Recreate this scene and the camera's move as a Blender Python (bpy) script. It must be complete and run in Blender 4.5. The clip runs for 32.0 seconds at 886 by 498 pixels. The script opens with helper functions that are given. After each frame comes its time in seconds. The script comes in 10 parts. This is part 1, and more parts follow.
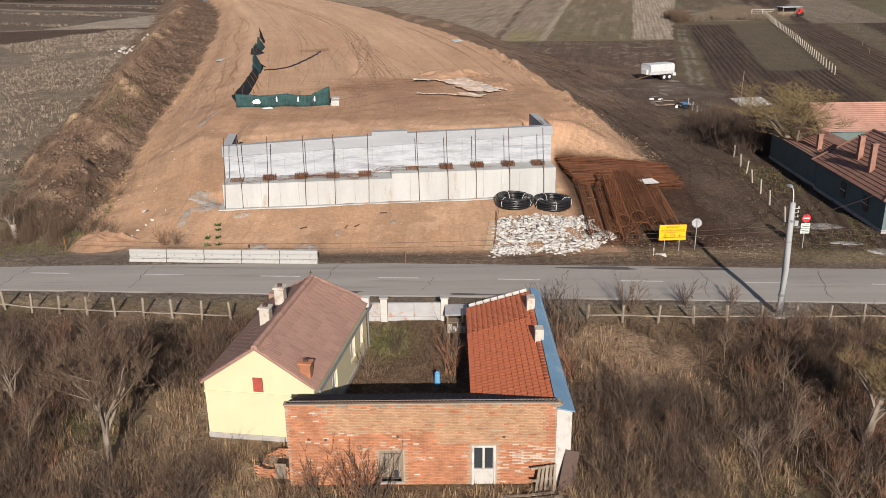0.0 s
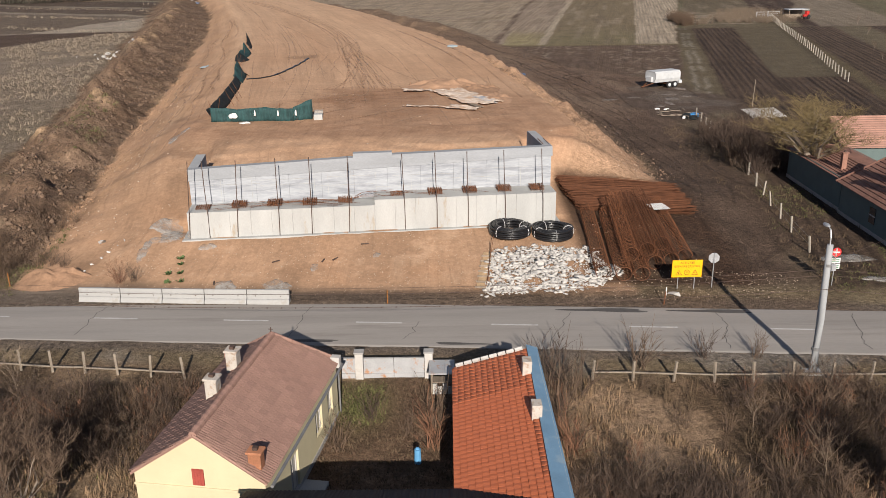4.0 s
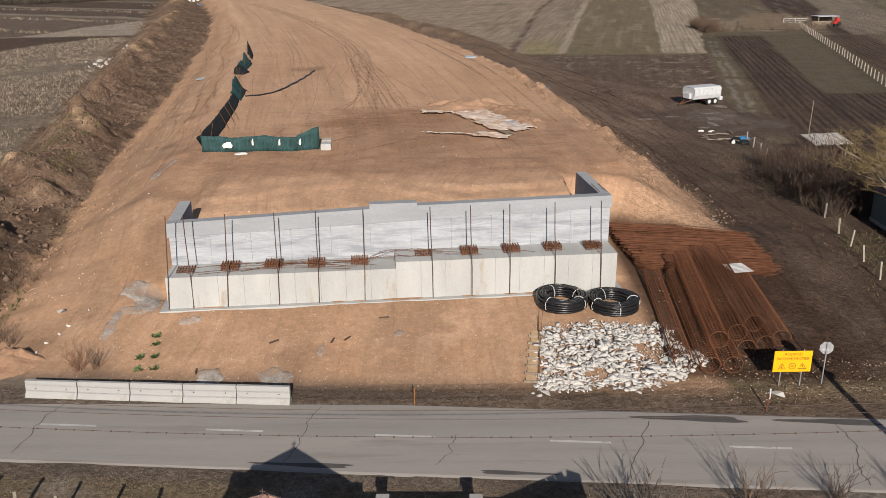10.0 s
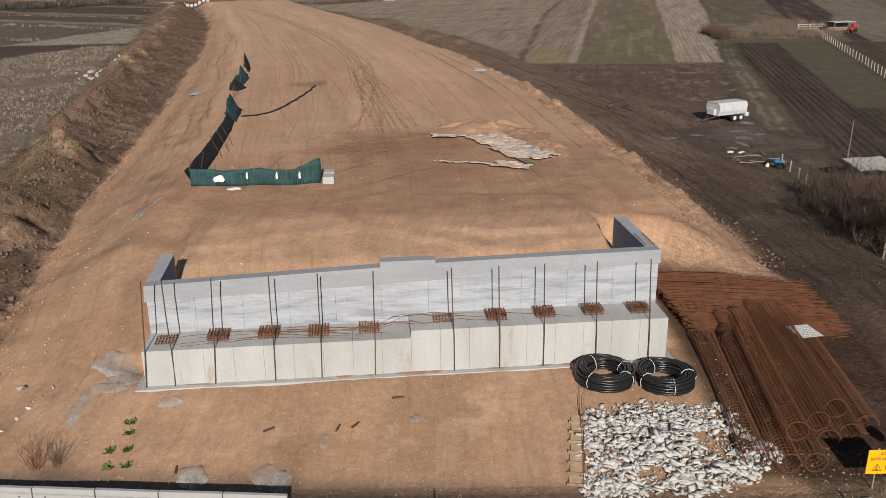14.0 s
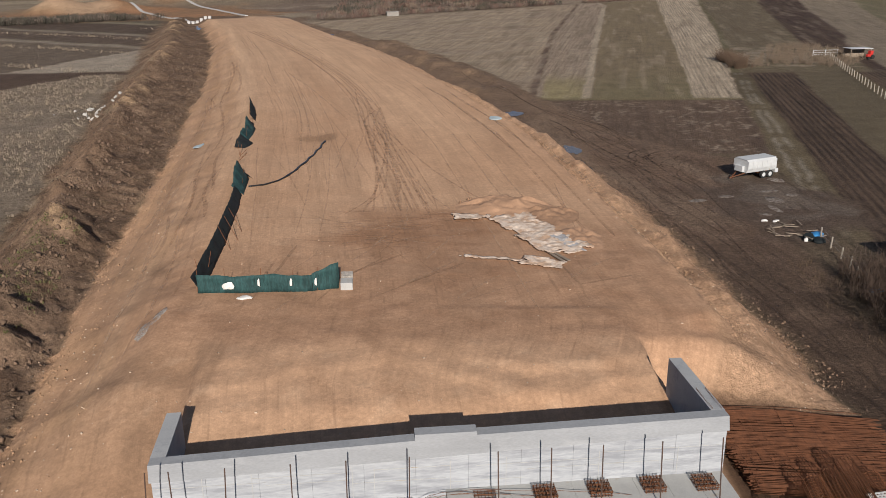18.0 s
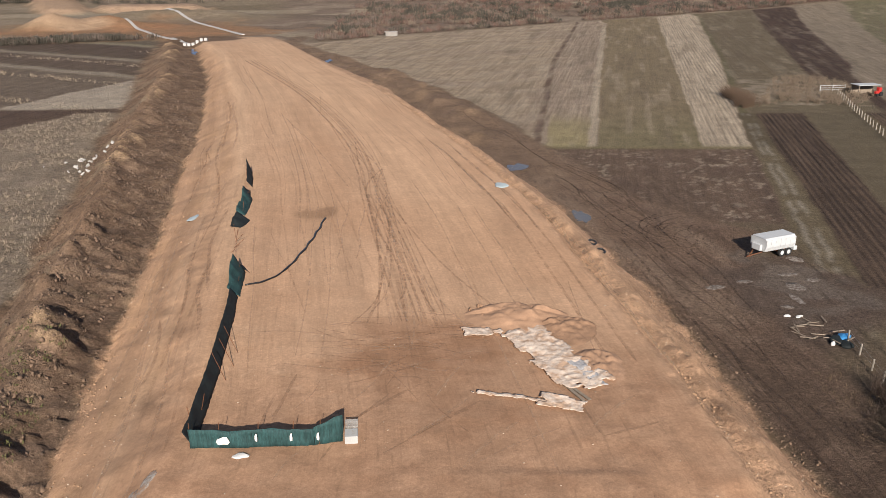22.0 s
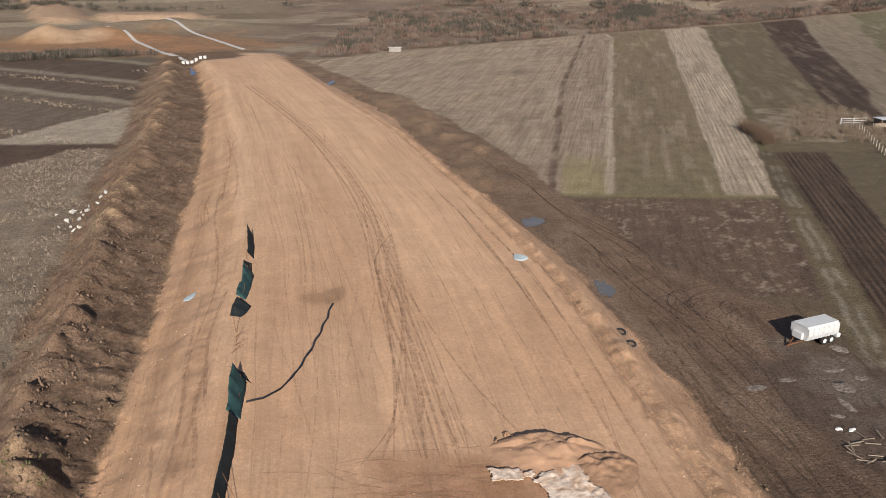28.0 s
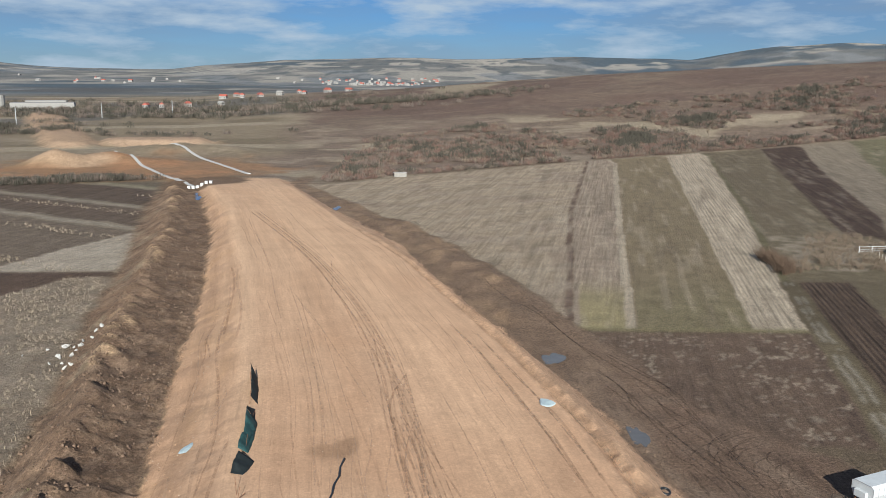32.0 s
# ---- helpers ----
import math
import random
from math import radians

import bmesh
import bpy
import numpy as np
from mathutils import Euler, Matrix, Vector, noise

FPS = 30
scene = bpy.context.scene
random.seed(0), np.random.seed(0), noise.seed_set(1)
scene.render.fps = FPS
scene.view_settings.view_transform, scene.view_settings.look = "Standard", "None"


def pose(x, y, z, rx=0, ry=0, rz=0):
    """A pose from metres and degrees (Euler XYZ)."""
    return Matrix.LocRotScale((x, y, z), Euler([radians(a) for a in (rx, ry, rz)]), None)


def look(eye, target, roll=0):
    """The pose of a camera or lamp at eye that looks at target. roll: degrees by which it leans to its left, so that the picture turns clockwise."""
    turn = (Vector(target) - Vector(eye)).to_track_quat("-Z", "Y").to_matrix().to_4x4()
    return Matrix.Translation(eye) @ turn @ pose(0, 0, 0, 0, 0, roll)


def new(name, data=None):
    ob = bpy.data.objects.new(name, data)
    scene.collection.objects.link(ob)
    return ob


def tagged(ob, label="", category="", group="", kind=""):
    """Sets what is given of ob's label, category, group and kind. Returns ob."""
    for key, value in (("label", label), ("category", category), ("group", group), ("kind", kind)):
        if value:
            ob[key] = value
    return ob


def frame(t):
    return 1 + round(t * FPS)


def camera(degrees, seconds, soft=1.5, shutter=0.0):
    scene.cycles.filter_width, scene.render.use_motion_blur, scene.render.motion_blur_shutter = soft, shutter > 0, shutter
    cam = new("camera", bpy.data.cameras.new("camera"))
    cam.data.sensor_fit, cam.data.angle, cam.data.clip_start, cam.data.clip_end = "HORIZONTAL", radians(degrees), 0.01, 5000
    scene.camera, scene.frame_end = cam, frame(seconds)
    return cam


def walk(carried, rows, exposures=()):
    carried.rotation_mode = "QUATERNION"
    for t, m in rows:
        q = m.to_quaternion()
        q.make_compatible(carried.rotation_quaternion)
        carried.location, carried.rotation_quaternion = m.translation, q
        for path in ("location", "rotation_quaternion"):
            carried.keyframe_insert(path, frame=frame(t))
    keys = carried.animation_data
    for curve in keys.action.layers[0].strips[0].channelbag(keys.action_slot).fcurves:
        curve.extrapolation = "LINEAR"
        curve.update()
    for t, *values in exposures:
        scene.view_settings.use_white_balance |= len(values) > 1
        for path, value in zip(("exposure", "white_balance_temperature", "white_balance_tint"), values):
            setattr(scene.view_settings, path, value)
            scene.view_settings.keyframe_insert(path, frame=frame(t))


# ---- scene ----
cam = camera(55.0, 32.0, soft=0.82)
# the clip's own exposure drifts a little
EXPOSURE = [(0.0, 0.66, 6500, 10), (2.0, 0.60, 6500, 10), (6.0, 0.59, 6500, 10), (9.0, 0.50, 6500, 10), (13.0, 0.33, 6400, 9), (15.5, 0.24, 6400, 9), (17.0, 0.27, 6400, 9), (19.0, 0.49, 6450, 10), (21.0, 0.68, 6500, 10), (23.0, 0.76, 6500, 10), (28.0, 0.71, 6450, 9), (29.0, 0.62, 6450, 9), (30.0, 0.76, 6300, 9), (31.0, 0.83, 6020, 7), (32.0, 0.89, 5900, 2)]
PATH = [
    (0, (0.02, -0.00, 21.09), (-0.099, 18.830, 14.359), -0.69),
    (0.5, (0.09, 0.43, 21.17), (-0.025, 19.260, 14.424), -0.70),
    (1, (0.26, 1.01, 21.06), (0.149, 19.846, 14.333), -0.69),
    (1.5, (0.41, 1.74, 21.03), (0.315, 20.576, 14.296), -0.70),
    (2, (0.59, 2.66, 21.05), (0.495, 21.492, 14.328), -0.71),
    (2.5, (0.74, 3.62, 21.13), (0.638, 22.460, 14.423), -0.74),
    (3, (0.82, 4.67, 21.19), (0.712, 23.513, 14.480), -0.77),
    (3.5, (0.84, 5.76, 21.16), (0.723, 24.603, 14.445), -0.76),
    (5.5, (0.85, 10.47, 21.22), (0.720, 29.300, 14.486), -0.65),
    (6, (0.69, 11.54, 21.33), (0.549, 30.369, 14.587), -0.58),
    (6.5, (0.51, 12.54, 21.40), (0.357, 31.373, 14.660), -0.54),
    (7, (0.29, 13.54, 21.42), (0.128, 32.369, 14.682), -0.52),
    (7.5, (0.05, 14.49, 21.51), (-0.124, 33.312, 14.754), -0.48),
    (8, (-0.18, 15.38, 21.52), (-0.378, 34.209, 14.773), -0.44),
    (8.5, (-0.46, 16.26, 21.51), (-0.661, 35.096, 14.776), -0.44),
    (9, (-0.74, 17.16, 21.52), (-0.941, 35.993, 14.790), -0.44),
    (9.5, (-0.96, 18.07, 21.47), (-1.161, 36.917, 14.768), -0.43),
    (10, (-1.14, 18.95, 21.44), (-1.337, 37.786, 14.733), -0.41),
    (10.5, (-1.30, 19.76, 21.41), (-1.499, 38.596, 14.695), -0.41),
    (11, (-1.42, 20.58, 21.36), (-1.614, 39.427, 14.664), -0.39),
    (11.5, (-1.59, 21.42, 21.39), (-1.776, 40.259, 14.686), -0.39),
    (12, (-1.69, 22.33, 21.44), (-1.878, 41.182, 14.750), -0.40),
    (12.5, (-1.76, 23.36, 21.53), (-1.959, 42.207, 14.847), -0.42),
    (13, (-1.83, 24.43, 21.66), (-2.041, 43.281, 14.981), -0.46),
    (13.5, (-2.05, 25.58, 21.87), (-2.265, 44.431, 15.197), -0.47),
    (14, (-2.34, 26.72, 22.13), (-2.546, 45.568, 15.454), -0.50),
    (14.5, (-2.68, 27.81, 22.50), (-2.894, 46.658, 15.808), -0.48),
    (16.5, (-3.98, 31.42, 24.94), (-4.191, 50.270, 18.269), -0.42),
    (17, (-4.11, 32.25, 25.88), (-4.317, 51.103, 19.215), -0.41),
    (17.5, (-4.23, 33.11, 26.81), (-4.428, 51.967, 20.157), -0.42),
    (18, (-4.34, 34.01, 27.75), (-4.537, 52.869, 21.097), -0.37),
    (18.5, (-4.51, 34.94, 28.76), (-4.684, 53.796, 22.095), -0.33),
    (19, (-4.65, 35.86, 29.76), (-4.820, 54.714, 23.097), -0.27),
    (19.5, (-4.78, 36.74, 30.70), (-4.949, 55.606, 24.053), -0.24),
    (20, (-4.99, 37.68, 31.66), (-5.146, 56.542, 25.025), -0.24),
    (20.5, (-5.18, 38.65, 32.58), (-5.322, 57.527, 25.964), -0.20),
    (21, (-5.29, 39.65, 33.53), (-5.417, 58.516, 26.903), -0.15),
    (21.5, (-5.36, 40.54, 34.46), (-5.475, 59.414, 27.830), -0.09),
    (22, (-5.50, 41.47, 35.35), (-5.596, 60.334, 28.715), -0.04),
    (22.5, (-5.66, 42.33, 36.23), (-5.735, 61.189, 29.584), -0.02),
    (23, (-5.74, 43.17, 37.14), (-5.806, 62.028, 30.492), 0.03),
    (23.5, (-5.81, 44.00, 38.03), (-5.871, 62.870, 31.393), 0.08),
    (24, (-5.94, 44.95, 38.94), (-5.989, 63.816, 32.303), 0.10),
    (24.5, (-6.09, 45.90, 39.90), (-6.149, 64.759, 33.241), 0.15),
    (25, (-6.40, 46.80, 40.76), (-6.509, 65.664, 34.118), 0.19),
    (25.5, (-6.68, 47.60, 41.56), (-6.809, 66.469, 34.917), 0.24),
    (27.5, (-7.37, 50.99, 42.23), (-7.454, 69.866, 35.613), 0.29),
    (28, (-7.56, 51.94, 42.33), (-7.629, 70.777, 35.627), 0.30),
    (28.2, (-7.69, 52.28, 42.35), (-7.753, 71.108, 35.608), 0.31),
    (28.3, (-7.76, 52.45, 42.36), (-7.814, 71.166, 35.305), 0.31),
    (28.4, (-7.82, 52.62, 42.37), (-7.875, 71.173, 34.891), 0.31),
    (28.5, (-7.89, 52.79, 42.37), (-7.937, 71.162, 34.461), 0.32),
    (29, (-8.19, 53.72, 42.49), (-8.223, 72.048, 34.492), 0.34),
    (29.5, (-8.42, 54.63, 42.51), (-8.457, 73.026, 34.659), 0.36),
    (29.6, (-8.49, 54.85, 42.50), (-8.531, 73.291, 34.754), 0.36),
    (29.7, (-8.56, 55.07, 42.50), (-8.606, 73.651, 35.085), 0.37),
    (29.8, (-8.63, 55.30, 42.49), (-8.681, 74.011, 35.435), 0.38),
    (29.9, (-8.70, 55.52, 42.48), (-8.756, 74.381, 35.838), 0.39),
    (30, (-8.77, 55.74, 42.47), (-8.831, 74.778, 36.353), 0.39),
    (30.1, (-8.85, 55.95, 42.46), (-8.923, 75.121, 36.781), 0.40),
    (30.2, (-8.94, 56.15, 42.45), (-9.014, 75.462, 37.239), 0.41),
    (30.3, (-9.02, 56.36, 42.44), (-9.106, 75.757, 37.565), 0.41),
    (30.4, (-9.10, 56.57, 42.42), (-9.197, 75.990, 37.654), 0.42),
    (30.5, (-9.19, 56.77, 42.41), (-9.288, 76.200, 37.655), 0.43),
    (31, (-9.51, 57.68, 42.46), (-9.609, 77.110, 37.710), 0.44),
    (31.5, (-9.80, 58.57, 42.49), (-9.881, 78.023, 37.822), 0.45),
    (31.7, (-9.92, 58.95, 42.51), (-9.995, 78.446, 38.029), 0.46),
    (31.85, (-10.01, 59.24, 42.53), (-10.081, 78.795, 38.337), 0.47),
    (32, (-10.10, 59.52, 42.55), (-10.167, 79.119, 38.547), 0.47),
]
walk(cam, [(t, look(eye, target, roll)) for t, eye, target, roll in PATH], EXPOSURE)

# ---- world and sun ----
SUN_EL, SUN_AZ = radians(24.5), radians(174.5)
world = bpy.data.worlds.new("world")
scene.world = world
world.use_nodes = True
wt = world.node_tree
wt.nodes.clear()
w_out = wt.nodes.new("ShaderNodeOutputWorld")
w_bg = wt.nodes.new("ShaderNodeBackground")
w_sky = wt.nodes.new("ShaderNodeTexSky")
w_sky.sky_type, w_sky.sun_disc = "NISHITA", False
w_sky.sun_elevation, w_sky.sun_rotation = SUN_EL, SUN_AZ
w_sky.altitude = 400
w_sky.air_density, w_sky.dust_density, w_sky.ozone_density = 1.0, 0.0, 6.0
w_bg.inputs["Strength"].default_value = 0.043
# broken bright cumulus over blue
w_co = wt.nodes.new("ShaderNodeTexCoord")
w_map = wt.nodes.new("ShaderNodeMapping")
w_map.inputs["Scale"].default_value = (3.0, 3.0, 13.0)
w_no = wt.nodes.new("ShaderNodeTexNoise")
w_no.inputs["Scale"].default_value, w_no.inputs["Detail"].default_value, w_no.inputs["Roughness"].default_value = 2.6, 9, 0.56
w_rg = wt.nodes.new("ShaderNodeMapRange")
w_rg.inputs[1].default_value, w_rg.inputs[2].default_value = 0.48, 0.68
w_mx = wt.nodes.new("ShaderNodeMix")
w_mx.data_type = "RGBA"
w_mx.inputs["B"].default_value = (6.0, 6.7, 7.8, 1)
wt.links.new(w_co.outputs["Generated"], w_map.inputs[0])
wt.links.new(w_map.outputs[0], w_no.inputs[0])
wt.links.new(w_no.outputs[0], w_rg.inputs[0])
wt.links.new(w_rg.outputs[0], w_mx.inputs["Factor"])
w_ti = wt.nodes.new("ShaderNodeVectorMath")
w_ti.operation = "MULTIPLY"
w_ti.inputs[1].default_value = (0.47, 0.57, 0.79)
wt.links.new(w_sky.outputs[0], w_ti.inputs[0])
# a thin grey veil in wide soft sheets under the cumulus
w_vm = wt.nodes.new("ShaderNodeMapping")
w_vm.inputs["Scale"].default_value, w_vm.inputs["Location"].default_value = (1.6, 1.6, 11.0), (0.7, 0.2, 0.4)
w_vn = wt.nodes.new("ShaderNodeTexNoise")
w_vn.inputs["Scale"].default_value, w_vn.inputs["Detail"].default_value, w_vn.inputs["Roughness"].default_value = 1.5, 6, 0.55
w_vr = wt.nodes.new("ShaderNodeMapRange")
w_vr.inputs[1].default_value, w_vr.inputs[2].default_value, w_vr.inputs[4].default_value = 0.38, 0.68, 0.75
w_vx = wt.nodes.new("ShaderNodeMix")
w_vx.data_type = "RGBA"
w_vx.inputs["B"].default_value = (3.1, 3.9, 5.2, 1)
wt.links.new(w_co.outputs["Generated"], w_vm.inputs[0])
wt.links.new(w_vm.outputs[0], w_vn.inputs[0])
wt.links.new(w_vn.outputs[0], w_vr.inputs[0])
wt.links.new(w_vr.outputs[0], w_vx.inputs["Factor"])
wt.links.new(w_ti.outputs[0], w_vx.inputs["A"])
wt.links.new(w_vx.outputs["Result"], w_mx.inputs["A"])
wt.links.new(w_mx.outputs["Result"], w_bg.inputs[0])
wt.links.new(w_bg.outputs[0], w_out.inputs[0])
sun = new("sun", bpy.data.lights.new("sun", "SUN"))
sun.data.energy, sun.data.angle, sun.data.color = 5.0, radians(0.53), (1.0, 0.905, 0.81)
sun.matrix_world = look((0, 0, 80), (-0.1 * math.cos(SUN_EL), 0.995 * math.cos(SUN_EL), 80 - math.sin(SUN_EL)))

# ---- materials ----
def rgb(c):
    return (c[0], c[1], c[2], 1.0)


def material(name, base, rough=0.8, scale=3.0, vary=0.25, fine=40.0, bump=0.2, metal=0.0, dark=None, stain=0.0, per_object=0.0, spec=0.3, axis=None):
    """A surface with variation at two scales: patches (scale, vary) and grain (fine, bump); stain mixes dark over it in blotches."""
    m = bpy.data.materials.new(name)
    m.use_nodes = True
    nt = m.node_tree
    n, ln = nt.nodes, nt.links
    b = n["Principled BSDF"]
    b.inputs["Metallic"].default_value = metal
    b.inputs["Specular IOR Level"].default_value = spec
    co = n.new("ShaderNodeTexCoord").outputs["Object"]
    if axis:
        mp = n.new("ShaderNodeMapping")
        mp.inputs["Scale"].default_value = axis
        ln.new(co, mp.inputs[0])
        co = mp.outputs[0]
    a = n.new("ShaderNodeTexNoise")
    a.inputs["Scale"].default_value, a.inputs["Detail"].default_value, a.inputs["Roughness"].default_value = scale, 6, 0.65
    f = n.new("ShaderNodeTexNoise")
    f.inputs["Scale"].default_value, f.inputs["Detail"].default_value = fine, 4
    ln.new(co, a.inputs[0])
    ln.new(co, f.inputs[0])
    r = n.new("ShaderNodeMapRange")
    r.inputs[1].default_value, r.inputs[2].default_value = 0.3, 0.7
    r.inputs[3].default_value, r.inputs[4].default_value = 1 - vary, 1 + vary
    ln.new(a.outputs[0], r.inputs[0])
    r2 = n.new("ShaderNodeMapRange")
    r2.inputs[1].default_value, r2.inputs[2].default_value = 0.3, 0.7
    r2.inputs[3].default_value, r2.inputs[4].default_value = 1 - vary * 0.6, 1 + vary * 0.6
    ln.new(f.outputs[0], r2.inputs[0])
    mul = n.new("ShaderNodeMath")
    mul.operation = "MULTIPLY"
    ln.new(r.outputs[0], mul.inputs[0])
    ln.new(r2.outputs[0], mul.inputs[1])
    fac = mul.outputs[0]
    if per_object:
        oi = n.new("ShaderNodeObjectInfo")
        r3 = n.new("ShaderNodeMapRange")
        r3.inputs[3].default_value, r3.inputs[4].default_value = 1 - per_object, 1 + per_object
        ln.new(oi.outputs["Random"], r3.inputs[0])
        m3 = n.new("ShaderNodeMath")
        m3.operation = "MULTIPLY"
        ln.new(fac, m3.inputs[0])
        ln.new(r3.outputs[0], m3.inputs[1])
        fac = m3.outputs[0]
    col = n.new("ShaderNodeVectorMath")
    col.operation = "SCALE"
    col.inputs[0].default_value = base
    ln.new(fac, col.inputs["Scale"])
    out = col.outputs[0]
    if dark:
        s = n.new("ShaderNodeTexNoise")
        s.inputs["Scale"].default_value, s.inputs["Detail"].default_value, s.inputs["Roughness"].default_value = scale * 1.7, 7, 0.7
        ln.new(co, s.inputs[0])
        sr = n.new("ShaderNodeMapRange")
        sr.inputs[1].default_value, sr.inputs[2].default_value = 0.66 - stain * 0.35, 0.76 - stain * 0.25
        ln.new(s.outputs[0], sr.inputs[0])
        mx = n.new("ShaderNodeMix")
        mx.data_type = "RGBA"
        ln.new(sr.outputs[0], mx.inputs["Factor"])
        ln.new(out, mx.inputs["A"])
        mx.inputs["B"].default_value = rgb(dark)
        out = mx.outputs["Result"]
    ln.new(out, b.inputs["Base Color"])
    rr = n.new("ShaderNodeMapRange")
    rr.inputs[3].default_value, rr.inputs[4].default_value = max(0.02, rough - 0.12), min(1, rough + 0.12)
    ln.new(a.outputs[0], rr.inputs[0])
    ln.new(rr.outputs[0], b.inputs["Roughness"])
    if bump:
        bp = n.new("ShaderNodeBump")
        bp.inputs["Strength"].default_value, bp.inputs["Distance"].default_value = bump, 0.6 / fine
        ln.new(f.outputs[0], bp.inputs["Height"])
        ln.new(bp.outputs[0], b.inputs["Normal"])
    return m


M_ASPHALT = material("asphalt", (0.258, 0.238, 0.216), 0.85, 0.5, 0.10, 24, 0.15, dark=(0.215, 0.195, 0.175), stain=0.35, axis=(0.12, 1.6, 1.0))
M_PAINT = material("road_paint", (0.40, 0.395, 0.38), 0.7, 1.2, 0.2, 20, 0.1, dark=(0.3, 0.29, 0.28), stain=0.35)
M_CONC = material("concrete", (0.31, 0.32, 0.325), 0.85, 0.5, 0.1, 25, 0.1, dark=(0.24, 0.25, 0.262), stain=0.35)
M_CONC_BACK = material("board_marked_concrete", (0.335, 0.352, 0.372), 0.85, 0.9, 0.14, 12, 0.1, dark=(0.225, 0.237, 0.258), stain=0.55, axis=(0.22, 0.22, 1.5))
M_CONC_WARM = material("concrete_stained", (0.355, 0.358, 0.345), 0.85, 0.6, 0.12, 25, 0.1, dark=(0.29, 0.235, 0.165), stain=0.22, axis=(1, 1, 0.25))
M_YELLOW = material("yellow_render", (0.50, 0.445, 0.29), 0.85, 0.7, 0.07, 30, 0.1)
M_WHITE = material("white_plaster", (0.42, 0.405, 0.38), 0.85, 0.8, 0.12, 30, 0.1, dark=(0.27, 0.235, 0.2), stain=0.35)
M_TILE = material("old_roof_tile", (0.275, 0.165, 0.13), 0.85, 0.7, 0.2, 14, 0.2, dark=(0.13, 0.088, 0.072), stain=0.13, per_object=0.12)
M_ORANGE = material("orange_roof_tile", (0.43, 0.125, 0.055), 0.6, 0.7, 0.1, 14, 0.1, per_object=0.04)
M_BRICK = material("brick", (0.33, 0.145, 0.078), 0.85, 1.2, 0.25, 30, 0.2, dark=(0.36, 0.23, 0.15), stain=0.2, per_object=0.16)
M_BRICK_TAN = material("tan_brick", (0.33, 0.20, 0.118), 0.88, 1.2, 0.2, 30, 0.2, dark=(0.24, 0.15, 0.095), stain=0.2, per_object=0.14)
M_BRICK_LIME = material("limed_brick", (0.42, 0.335, 0.27), 0.9, 5, 0.3, 30, 0.2, dark=(0.34, 0.17, 0.10), stain=0.45, per_object=0.2)
M_MORTAR = material("mortar", (0.29, 0.225, 0.165), 0.9, 2, 0.2, 30, 0.2)
M_WOOD = material("weathered_wood", (0.21, 0.17, 0.13), 0.85, 3, 0.25, 30, 0.2, axis=(1, 1, 0.2), per_object=0.2)
M_RUST = material("rusty_steel", (0.125, 0.05, 0.022), 0.8, 3, 0.3, 30, 0.1)
M_RUST_D = material("dark_rusty_bars", (0.105, 0.042, 0.02), 0.85, 2, 0.35, 30, 0.1)
M_BLACK = material("black_polyethylene", (0.012, 0.012, 0.013), 0.35, 3, 0.2, 30, 0.05, spec=0.5)
M_GREY_METAL = material("galvanised_steel", (0.42, 0.43, 0.44), 0.45, 3, 0.15, 30, 0.05, metal=0.6)

# ---- building helpers ----
def mesh_of(bm, name, mat):
    me = bpy.data.meshes.new(name)
    bm.to_mesh(me)
    bm.free()
    for one in mat if isinstance(mat, (list, tuple)) else (mat,):
        me.materials.append(one)
    return me


def part(name, bm, mat, parent=None, label="", smooth=False):
    """One mesh object from a bmesh, under a thing or a part."""
    me = mesh_of(bm, name, mat)
    if smooth:
        for p in me.polygons:
            p.use_smooth = True
    ob = new(name, me)
    if parent:
        ob.parent = parent
    if label:
        tagged(ob, label)
    return ob


def thing(name, x, y, z, turn, label, category, group="", kind=""):
    ob = new(name)
    ob.matrix_basis = pose(x, y, z, 0, 0, turn)
    return tagged(ob, label, category, group, kind)


def add_box(bm, x0, x1, y0, y1, z0, z1, bevel=0.0, m=None):
    r = bmesh.ops.create_cube(bm, size=1.0)
    vs = r["verts"]
    for v in vs:
        v.co = Vector(((x0 + x1) / 2 + v.co.x * (x1 - x0), (y0 + y1) / 2 + v.co.y * (y1 - y0), (z0 + z1) / 2 + v.co.z * (z1 - z0)))
    if bevel:
        es = list({e for v in vs for e in v.link_edges})
        made = bmesh.ops.bevel(bm, geom=es, offset=bevel, segments=1, affect="EDGES", profile=0.5)
        vs = list({v for f in made["faces"] for v in f.verts} | {v for v in vs if v.is_valid})
    if m is not None:
        bmesh.ops.transform(bm, matrix=m, verts=vs)
    return vs


def box(x0, x1, y0, y1, z0, z1, bevel=0.0, m=None):
    bm = bmesh.new()
    add_box(bm, x0, x1, y0, y1, z0, z1, bevel, m)
    return bm


def add_prism(bm, pts, z0, z1, m=None):
    """An upright prism over a polygon of (x, y), counter-clockwise."""
    lo = [bm.verts.new((x, y, z0)) for x, y in pts]
    hi = [bm.verts.new((x, y, z1)) for x, y in pts]
    n = len(pts)
    bm.faces.new(lo[::-1])
    bm.faces.new(hi)
    for i in range(n):
        bm.faces.new((lo[i], lo[(i + 1) % n], hi[(i + 1) % n], hi[i]))
    if m is not None:
        bmesh.ops.transform(bm, matrix=m, verts=lo + hi)
    return lo + hi


